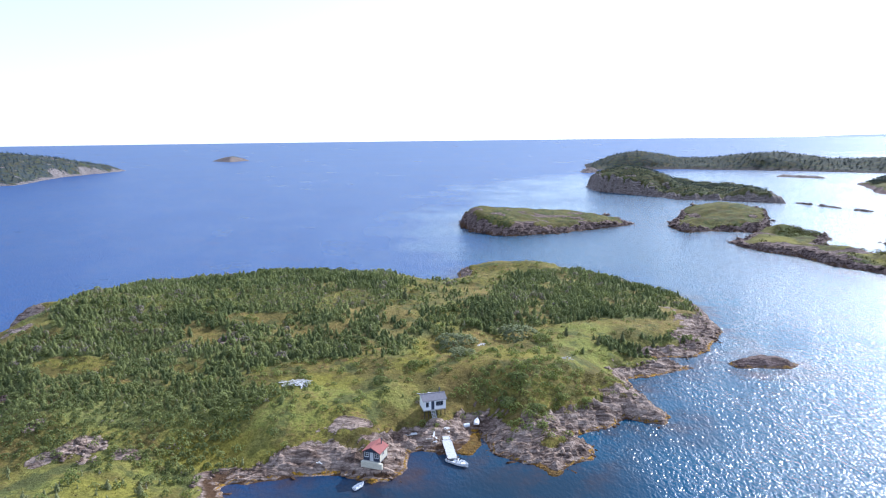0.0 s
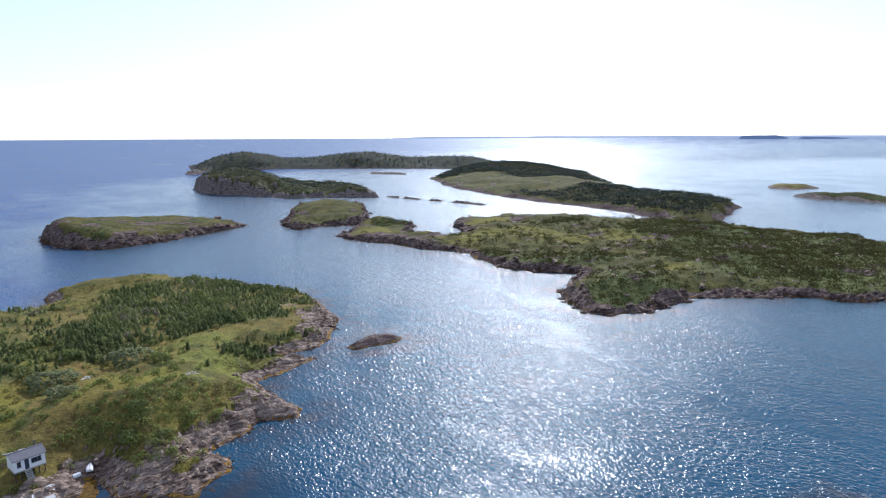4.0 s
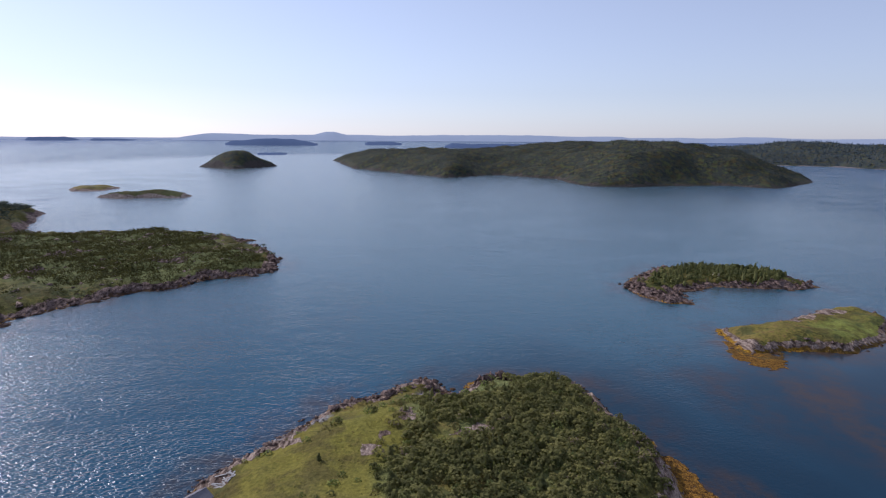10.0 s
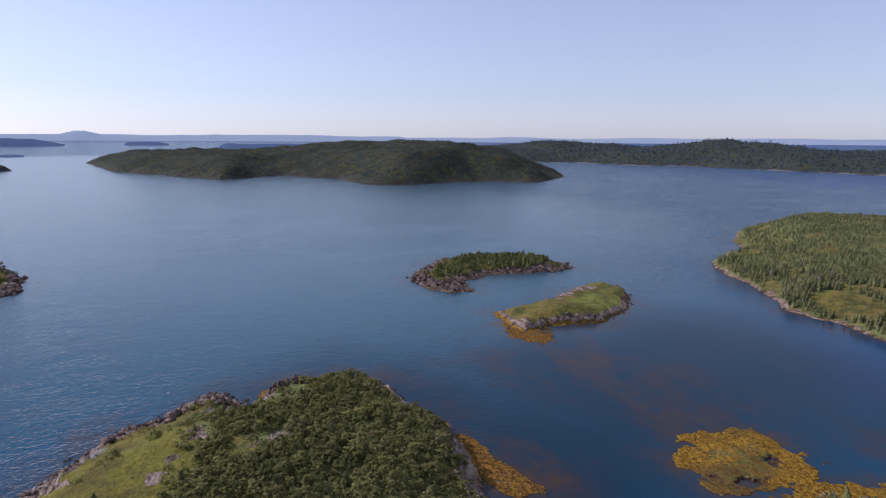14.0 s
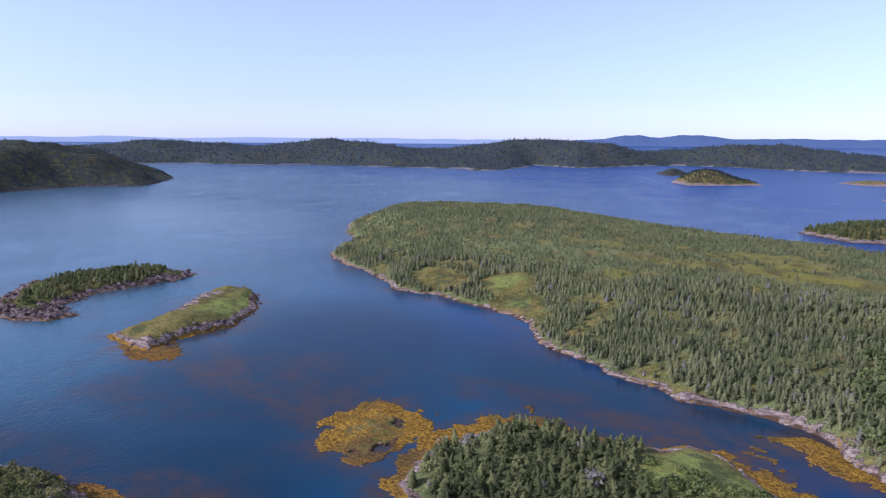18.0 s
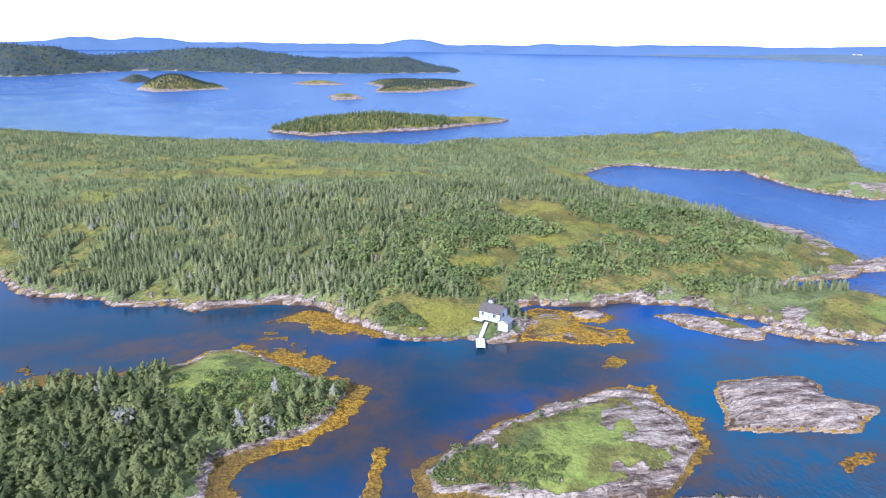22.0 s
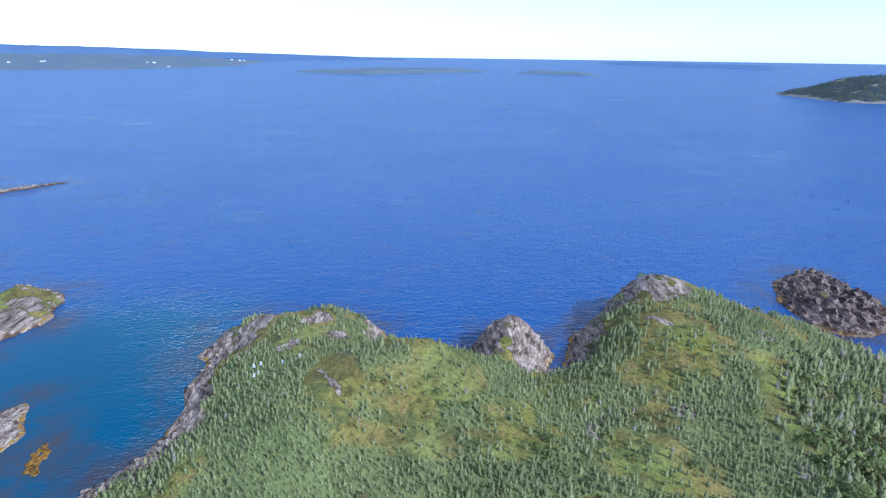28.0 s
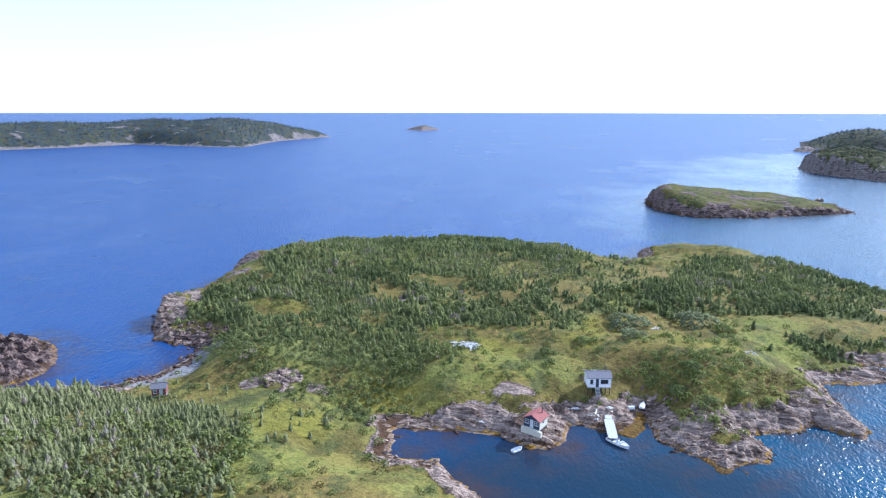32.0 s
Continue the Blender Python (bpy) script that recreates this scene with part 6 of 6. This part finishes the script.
hz = top_ground(south, [(-43.6, -125.4), (-45.2, -124)]) + 0.25
house("shore_shed", pose(-43.2, -126.2, hz, 0, 0, 140), 2.4, 3.0, 1.9, 0.7, (WHITE, GREY_BOARD, GREY_BOARD), GREY_FELT, "white-fronted boat shed at the water's edge", "shed", door=(0.7, 0.0, 1.6, 1.7), ridge="y", stilt=0.2, post_drop=1.5)
oz = ground_at(south, -45.4, -139.2) + 0.15
house("outhouse", pose(-44.8, -139.6, oz, 0, 0, 140), 1.3, 1.3, 2.0, 0.45, (WHITE, WHITE, WHITE), BROWN_FELT, "narrow white outhouse behind the cottage", "outhouse", door=(0.3, 0.0, 1.0, 1.8), ridge="y", stilt=0.15, post_drop=0.6)
# fishing stage on the knoll
wz = top_ground(home, [(94, 37.6), (97.4, 35.2), (96, 40.4)]) + 0.25
house("grey_stage_shed", pose(94.0, 37.6, wz, 0, 0, -35), 4.2, 3.4, 1.7, 0.9, (GREY_BOARD, GREY_BOARD, GREY_BOARD), GREY_FELT, "weathered grey fishing shed by the wharf", "shed", door=(0.5, 0.0, 1.4, 1.7), ridge="x", stilt=0.3, post_drop=2.5)
house("wharf_shed", pose(99.8, 44.8, 1.2, 0, 0, -92), 4.2, 1.9, 1.35, 0.25, (DARK_POST, DARK_POST, DARK_POST), HULL, "low dark fishing stage with a white roof on the wharf", "shed", door=(0.5, 0.0, 1.3, 1.2), ridge="x", stilt=0.15, post_drop=0.2)
# beach shed
bz = top_ground(home, [(-99.5, 104.6), (-96.8, 106.2)]) + 0.2
house("beach_shed", pose(-99.3, 103.6, bz, 0, 0, 28), 3.0, 2.4, 1.8, 0.8, (BARN_RED, BARN_RED, BARN_RED), GREY_FELT, "faded red shed with grey roof beside the beach", "shed", front=[(0.4, 0.7, 1.0, 1.3)], door=(1.6, 0.0, 2.4, 1.6), ridge="x", stilt=0.2, post_drop=1.0)


def jetty(name, p, q, width, z0, z1, label, posts=True, mat=PALE_PLANK):
    """A plank walk from p to q, sloping from z0 to z1, on posts."""
    p, q = Vector((*p, z0)), Vector((*q, z1))
    run = (q - p).length
    t = thing(name, look(p, q) @ pose(0, 0, 0, -90, 0, 0), label, "jetty")
    n = max(6, int(run / 0.3))
    for k in range(n):
        part("plank", boxes((-width / 2, run * k / n, 0, width / 2, run * (k + 0.92) / n, 0.05)), mat, t)
    for x in (-width / 2 + 0.1, width / 2 - 0.16):
        part("beam", boxes((x, 0, -0.16, x + 0.08, run, -0.003)), TIMBER, t)
    if posts:
        for y in np.linspace(0.3, run - 0.2, max(2, int(run / 2))):
            for x in (-width / 2 + 0.02, width / 2 - 0.02):
                part("post", tube((x, y, -2.6), (x, y, 0.12), 0.08), DARK_POST, t)
    return t


jetty("dock_ramp", (-0.15, 125.0), (0.0, 123.6), 1.6, max(1.75, ground_at(home, -0.15, 125.0) + 0.12), 1.65, "pale plank ramp down to the dock")
jetty("floating_dock", (0.0, 123.5), (1.2, 117.2), 2.0, 1.6, 0.8, "white plank dock with a boat alongside")
jetty("cottage_walkway", (-41.3, -129.4), (-38.3, -124.2), 0.9, sz - 0.25, 1.1, "narrow plank walkway from the cottage")
jetty("cottage_jetty", (-38.2, -124.1), (-37.1, -119.6), 2.1, 1.05, 1.0, "white plank jetty on dark posts")
jetty("stage_wharf", (101.4, 46.4), (101.0, 39.8), 3.0, 0.9, 0.95, "low plank wharf under the white-roofed stage")
jetty("gully_bridge", (-9.6, 124.6), (-6.4, 125.6), 0.8, max(2.2, ground_at(home, -6.4, 125.6) + 0.15), max(2.2, ground_at(home, -6.4, 125.6) + 0.15), "plank bridge over the gully", False)


def hull(length, beam, height, sheer=0.25):
    """A boat shell, open above: pointed bow at +x, flat stern."""
    bm = bmesh.new()
    rings = []
    for k in range(9):
        u = k / 8
        wdt = beam / 2 * (0.86 + 0.14 * math.sin(u * 3.14)) * (1 - max(0, (u - 0.5) / 0.5) ** 2.2)
        zt = height + sheer * max(0, u - 0.4) ** 2 * 2
        rings.append([bm.verts.new((length * (u - 0.5), s * wdt * f, z)) for s, f, z in ((-1, 1, zt), (-1, 0.92, zt * 0.45), (-1, 0.45, 0.05), (1, 0.45, 0.05), (1, 0.92, zt * 0.45), (1, 1, zt))])
    for a, b in zip(rings, rings[1:]):
        for i in range(5):
            bm.faces.new((a[i], a[i + 1], b[i + 1], b[i]))
    bm.faces.new(rings[0])
    bmesh.ops.remove_doubles(bm, verts=bm.verts, dist=0.001)
    bmesh.ops.recalc_face_normals(bm, faces=bm.faces)
    geom = bmesh.ops.solidify(bm, geom=bm.faces[:], thickness=0.06)
    return bm


boat = thing("motorboat", pose(2.2, 116.5, -0.15, 0, 0, -34), "white open motorboat moored at the dock", "boat")
part("hull", hull(5.0, 1.9, 0.8), HULL, boat)
part("deck", boxes((-2.2, -0.72, 0.25, 1.2, 0.72, 0.31)), DECK_GREY, boat, "grey boat deck")
part("foredeck", boxes((1.0, -0.5, 0.72, 1.9, 0.5, 0.78), bevel=0.02), HULL, boat)
part("console", boxes((0.1, -0.35, 0.313, 0.6, 0.35, 1.15), bevel=0.04), HULL, boat)
part("windscreen", boxes((0.55, -0.4, 1.153, 0.6, 0.4, 1.5)), GLASS, boat, "dark glass windscreen")
part("bench", boxes((-1.0, -0.7, 0.313, -0.6, 0.7, 0.6), bevel=0.02), HULL, boat)
part("outboard_motor", boxes((-2.85, -0.18, 0.45, -2.45, 0.18, 1.15), (-2.72, -0.06, -0.2, -2.58, 0.06, 0.45), bevel=0.02), NAVY, boat, "black outboard motor")
raft = thing("small_skiff", pose(-16.7, 108.3, -0.08, 0, 0, 55), "small white skiff afloat below the cabin", "boat")
part("hull", hull(2.6, 1.3, 0.5), HULL, raft)
part("thwart", boxes((-0.7, -0.52, 0.32, -0.45, 0.52, 0.37)), HULL, raft)
part("thwart", boxes((0.2, -0.52, 0.32, 0.42, 0.52, 0.37)), HULL, raft)
dz = ground_at(home, 6.9, 132.0)
ding = thing("upturned_dinghy", pose(6.9, 132.0, dz + 0.62, 180, 0, 80), "white dinghy lying upturned on the shore", "boat")
part("hull", hull(3.0, 1.3, 0.5), HULL, ding)
part("keel", boxes((-1.3, -0.03, -0.03, 1.1, 0.03, 0.046)), TIMBER, ding)
tz = ground_at(home, 4.5, 131.2)
tank = thing("oil_tank", pose(4.5, 131.2, tz + 0.62, 0, 0, 20), "white oil tank on a cradle by the house", "tank")
part("drum", tube((-0.7, 0, 0), (0.7, 0, 0), 0.45, sides=14), HULL, tank)
for x in (-0.5, 0.5):
    part("leg", boxes((x - 0.05, -0.3, -0.9, x + 0.05, 0.3, -0.40)), METAL, tank)


def lumber_pile(name, x, y, rx, ry, count, seed, label, long=2.4, mat=PALE_PLANK):
    """Fallen boards lying criss-cross on the ground."""
    r = random.Random(seed)
    t = thing(name, pose(x, y, ground_at(home, x, y)), label, "lumber pile")
    for k in range(count):
        bx, by = r.uniform(-rx, rx), r.uniform(-ry, ry)
        z = ground_at(home, x + bx, y + by) - ground_at(home, x, y) + 0.12 + 0.5 * r.random() * (1 - abs(bx) / rx)
        length = r.uniform(0.5, 1.0) * long
        b = part("board", boxes((-length / 2, -0.14, -0.03, length / 2, 0.14, 0.03)), mat if r.random() < 0.75 else TIMBER, t)
        b.matrix_local = pose(bx, by, z, r.uniform(-14, 14), r.uniform(-16, 16), r.uniform(0, 180))


lumber_pile("collapsed_shed", -36.4, 142.4, 3.2, 1.9, 46, 3, "heap of bleached boards from a collapsed shed", 2.8)
lumber_pile("board_stack", -4.8, 138.6, 1.6, 0.9, 9, 4, "bleached boards stacked behind the white house", 2.0, WHITE)
lumber_pile("lawn_boards", -2.9, 124.4, 0.8, 0.9, 6, 5, "loose white boards on the grass below the house", 1.7, WHITE)
lumber_pile("pallet_boards", 0.1, 127.2, 0.5, 0.6, 5, 6, "white pallet boards beside the path", 1.3, WHITE)
lumber_pile("meadow_boards", 10.8, 170.6, 1.4, 0.6, 6, 7, "bleached boards lying in the meadow", 1.8)
lumber_pile("wreck_boards", 31.8, 154.4, 1.3, 0.8, 7, 8, "weathered boards scattered on the heath", 1.6, TIMBER)
lumber_pile("driftwood_heap", 107.2, 35.8, 2.8, 1.3, 16, 9, "driftwood and fallen stage timbers on the rocks", 2.6, TIMBER)
lumber_pile("stage_boards", 97.6, 43.0, 1.2, 1.0, 9, 10, "pale boards beside the fishing shed", 1.8)
lumber_pile("step_boards", -25.3, 114.4, 0.4, 0.3, 3, 12, "loose white boards on the ledge", 0.9)

# old graveyard on the bluff
for k, (x, y, a) in enumerate(((-101.2, -35.4, 80), (-104.0, -35.3, 88), (-104.6, -34.6, 75), (-107.2, -36.2, 84), (-107.6, -34.9, 95), (-106.2, -30.2, 82), (-107.6, -27.2, 90))):
    g = thing("gravestone", pose(x, y, ground_at(home, x, y), 0, 0, a), "white upright gravestone in the grass clearing", "gravestone", "gravestones on the bluff")
    part("plinth", boxes((-0.3, -0.14, -0.3, 0.3, 0.14, 0.10), bevel=0.02), STONE, g)
    bm = boxes((-0.23, -0.05, 0.103, 0.23, 0.05, 0.78))
    tip = bmesh.ops.bevel(bm, geom=[e for e in bm.edges if all(v.co.z > 0.7 for v in e.verts) and abs(e.verts[0].co.x - e.verts[1].co.x) < 0.01], offset=0.12, segments=4, affect="EDGES")
    part("slab", bm, STONE, g)


def far_house(m, s, roof):
    t = thing("village_house", m, "small white house on the distant shore", "house", "houses of the distant village")
    part("wall", boxes((-s, -0.7 * s, -3, s, 0.7 * s, 0.8 * s)), WHITE, t)
    bm = bmesh.new()
    a = [bm.verts.new((x, y, z)) for x in (-1.05 * s, 1.05 * s) for y, z in ((-0.8 * s, 0.803 * s), (0.8 * s, 0.803 * s), (0, 1.35 * s))]
    for f in ((0, 1, 2), (5, 4, 3), (0, 3, 4, 1), (1, 4, 5, 2), (2, 5, 3, 0)):
        bm.faces.new([a[i] for i in f])
    part("roof", bm, roof, t)


VILLAGE = (((-2950, -2930), 3), ((-3110, -2640), 5), ((-2880, -2130), 6), ((-2960, -2120), 5), ((-2590, -1590), 3), ((-3500, -1000), 4), ((-2750, -1150), 3))
r = random.Random(5)
for (x, y), n in VILLAGE:
    for k in range(n):
        hx, hy = x + r.uniform(-60, 60), y + r.uniform(-60, 60)
        far_house(pose(hx, hy, max(2.0, ground_at(west_land, hx, hy)) + float(bowl(np.hypot(hx, hy))), 0, 0, r.uniform(0, 180)), r.uniform(3.5, 5.5), r.choice((GREY_FELT, BROWN_FELT, RED_FELT)))


# ---- single trees and bushes that stand apart ----
def lone_spruce(x, y, s, seed, land=home):
    r = np.random.RandomState(seed)
    z = ground_at(land, x, y)
    t = thing("spruce_tree", pose(x, y, z, 0, 0, r.rand() * 360), "single dark green spruce standing in the open", "tree", "lone spruces")
    part("trunk", tube((0, 0, -0.3), (0, 0, 0.9 * s), 0.035 * s, 0.008 * s), BARK, t)
    v, f = spruce_shape(r, 10, 6)
    me = array_mesh("crown", v * np.array((s, s, s)), f, [("tint", np.full(len(v), 0.15 + 0.3 * r.rand()))])
    me.materials.append(SPRUCE)
    new("crown", me).parent = t


def round_bush(x, y, s, wide, seed, tone, land=home, label="large rounded alder bush on the heath", mat=SHRUB):
    r = np.random.RandomState(seed)
    z = ground_at(land, x, y)
    t = thing("alder_bush", pose(x, y, z, 0, 0, 0), label, "bush", "alder bushes")
    for k in range(4):
        a = k * 1.57 + r.rand()
        part("stem", tube((0.1 * math.cos(a), 0.1 * math.sin(a), -0.2), (0.3 * wide * math.cos(a), 0.3 * wide * math.sin(a), 0.7 * s), 0.07, 0.03), BARK, t)
    n = 420
    v, f = bush_shape(r, n)
    v = np.array(v)
    c = v.reshape(-1, 4, 3).mean(1, keepdims=True)
    v = (c + 0.42 * (v.reshape(-1, 4, 3) - c)).reshape(-1, 3) * np.array((wide, wide, s))
    me = array_mesh("crown", v, f, [("tint", np.repeat(np.clip(tone + 0.18 * r.randn(n), 0, 0.9), 4))])
    me.materials.append(mat)
    new("crown", me).parent = t


for k, (x, y, s) in enumerate(((-66.5, 88, 2.6), (-62, 80, 2.2), (-50, 150, 2.6), (-22, 176, 3.6), (-14, 214, 5.0), (36, 178, 3.0), (44, 172, 2.4), (58, 178, 3.0), (54, 182, 3.4), (63, 181, 2.8), (12, 196, 3.8))):
    lone_spruce(x, y, s, 40 + k)
for k, (x, y, s, w, tone) in enumerate(((21.4, 180, 4.6, 7.6, 0.45), (2.6, 171, 4.0, 7.6, 0.4), (4, 157, 2.2, 4.4, 0.6), (-8, 152, 2.0, 2.6, 0.5), (28, 174, 2.4, 3.2, 0.6), (-16, 143, 1.8, 2.4, 0.4), (8, 190, 3.0, 4.0, 0.3), (17, 140, 1.8, 3.0, 0.3), (14, 134, 1.8, 3.2, 0.25), (20, 131, 1.6, 3.0, 0.3), (-76, 66, 2.6, 3.4, 0.6), (-70, 60, 2.4, 3.2, 0.55), (-64, 72, 2.2, 3.0, 0.65))):
    round_bush(x, y, s, w, 70 + k, tone, mat=WILLOW if k < 3 else SHRUB)
for k, (x, y, s, w, tone) in enumerate(((-20, -138, 3.0, 4.5, 0.35), (-24, -134, 2.4, 4.0, 0.4), (-18, -134.5, 2.2, 3.4, 0.3), (-50, -137, 2.6, 3.0, 0.35), (-95, -170, 3.6, 4.6, 0.8), (-60, -178, 4.0, 5.0, 0.75))):
    round_bush(x, y, s, w, 90 + k, tone, south, "leafy green alder bush near the south shore")


# ---- loose boulders along the shores ----
def boulder_field(name, land, box, count, size, seed, mat, label, zone=(0.3, 5.0)):
    r = np.random.RandomState(seed)
    x, y = r.uniform(box[0], box[2], count * 14), r.uniform(box[1], box[3], count * 14)
    d = land.reach(x, y)
    k = np.where((d > zone[0] - 2.5) & (d < zone[1]))[0][:count]
    x, y = x[k], y[k]
    z = np.maximum(land.height(x, y), -0.3)
    V, F = [], []
    base = np.array([(0, 0, 0.8), (0.9, 0.1, 0.1), (0.2, 0.95, 0.2), (-0.85, 0.3, 0.05), (-0.3, -0.9, 0.15), (0.5, -0.7, 0.3), (0.5, 0.5, 0.6), (-0.5, 0.0, 0.6)])
    tri = np.array([(0, 6, 7), (0, 7, 5), (0, 5, 6), (6, 1, 2), (6, 2, 7), (7, 2, 3), (7, 3, 4), (7, 4, 5), (5, 4, 1), (5, 1, 6)])
    for i in range(len(x)):
        s = size[0] + (size[1] - size[0]) * r.rand() ** 3
        v = base * (1 + 0.35 * r.randn(8, 3)) * s * np.array((1.2, 0.8, 0.7))
        a = r.rand() * 6.28
        v = v @ np.array(((math.cos(a), -math.sin(a), 0), (math.sin(a), math.cos(a), 0), (0, 0, 1)))
        V.append(v + np.array((x[i], y[i], z[i] - 0.1 * s)))
        F.append(tri + 8 * i)
    v = np.concatenate(V)
    one, none = np.ones(len(v)), np.zeros(len(v))
    me = array_mesh(name, v, np.concatenate(F), [("rock", one), ("weed", none), ("wet", smooth(0.5, 0.1, v[:, 2])), ("lush", none), ("wood", none), ("dry", none)])
    me.materials.append(mat)
    tagged(new(name, me), label, "boulders", kind="stuff")


boulder_field("cove_boulders", home, (-60, 95, 100, 200), 700, (0.2, 1.1), 1, GROUND, "angular boulders along the cove shore")
boulder_field("beach_boulders", home, (-160, 90, -95, 160), 420, (0.2, 1.3), 2, DARK_GROUND, "dark boulders round the beach")
boulder_field("bluff_boulders", home, (-165, -70, -60, 80), 500, (0.2, 1.0), 3, GROUND, "boulders under the bluffs", (0.2, 3.5))
boulder_field("knoll_boulders", home, (85, -60, 170, 50), 450, (0.2, 0.9), 4, GROUND, "boulders round the knoll")
boulder_field("channel_boulders", south, (-190, -260, 100, -95), 800, (0.2, 1.0), 5, GROUND, "pale boulders along the channel shore", (0.2, 4.0))
boulder_field("islet_boulders", islet_grass, (-70, -100, -10, -60), 220, (0.15, 0.6), 6, GROUND, "small boulders on the grassy islet")
boulder_field("heath_boulders", heath, (160, 60, 440, 430), 900, (0.6, 3.0), 7, DARK_GROUND, "dark boulders along the heath island", (0.2, 5.0))
boulder_field("heath_outcrops", heath, (180, 70, 400, 260), 420, (0.5, 2.4), 27, GROUND, "pale rocks among the heath scrub", (4.0, 70.0))
boulder_field("wedge_boulders", wedge, (0, 400, 150, 545), 260, (0.8, 3.2), 8, DARK_GROUND, "dark boulders round the wedge island", (0.2, 4.0))
boulder_field("brow_boulders", brow, (150, 405, 255, 540), 220, (0.8, 3.0), 9, DARK_GROUND, "dark boulders round the small island", (0.2, 4.0))
boulder_field("rocky_islet_boulders", islet_wood, (230, -195, 315, -85), 320, (0.5, 2.2), 10, DARK_GROUND, "broken dark rocks on the islet shore", (0.2, 7.0))
boulder_field("turf_islet_boulders", islet_turf, (170, -180, 230, -95), 220, (0.3, 1.3), 11, DARK_GROUND, "broken rocks round the turf islet", (0.2, 3.0))
boulder_field("knoll_crags", home, (138, -28, 168, 20), 260, (0.4, 1.9), 12, DARK_GROUND, "rusty dark crags at the end of the knoll", (0.0, 7.0))
boulder_field("meadow_outcrop", home, (-77, 112, -69, 119), 60, (0.3, 1.3), 13, GROUND, "pale broken rock outcrop in the meadow", (0.0, 60.0))
boulder_field("beach_point_boulders", home, (-125, 133, -100, 147), 260, (0.4, 1.5), 14, DARK_GROUND, "grey boulders tumbled at the end of the beach", (0.0, 9.0))
boulder_field("knoll_shore_boulders", home, (108, 15, 140, 45), 160, (0.25, 0.9), 15, DARK_GROUND, "small dark boulders below the knoll grass", (0.0, 2.5))
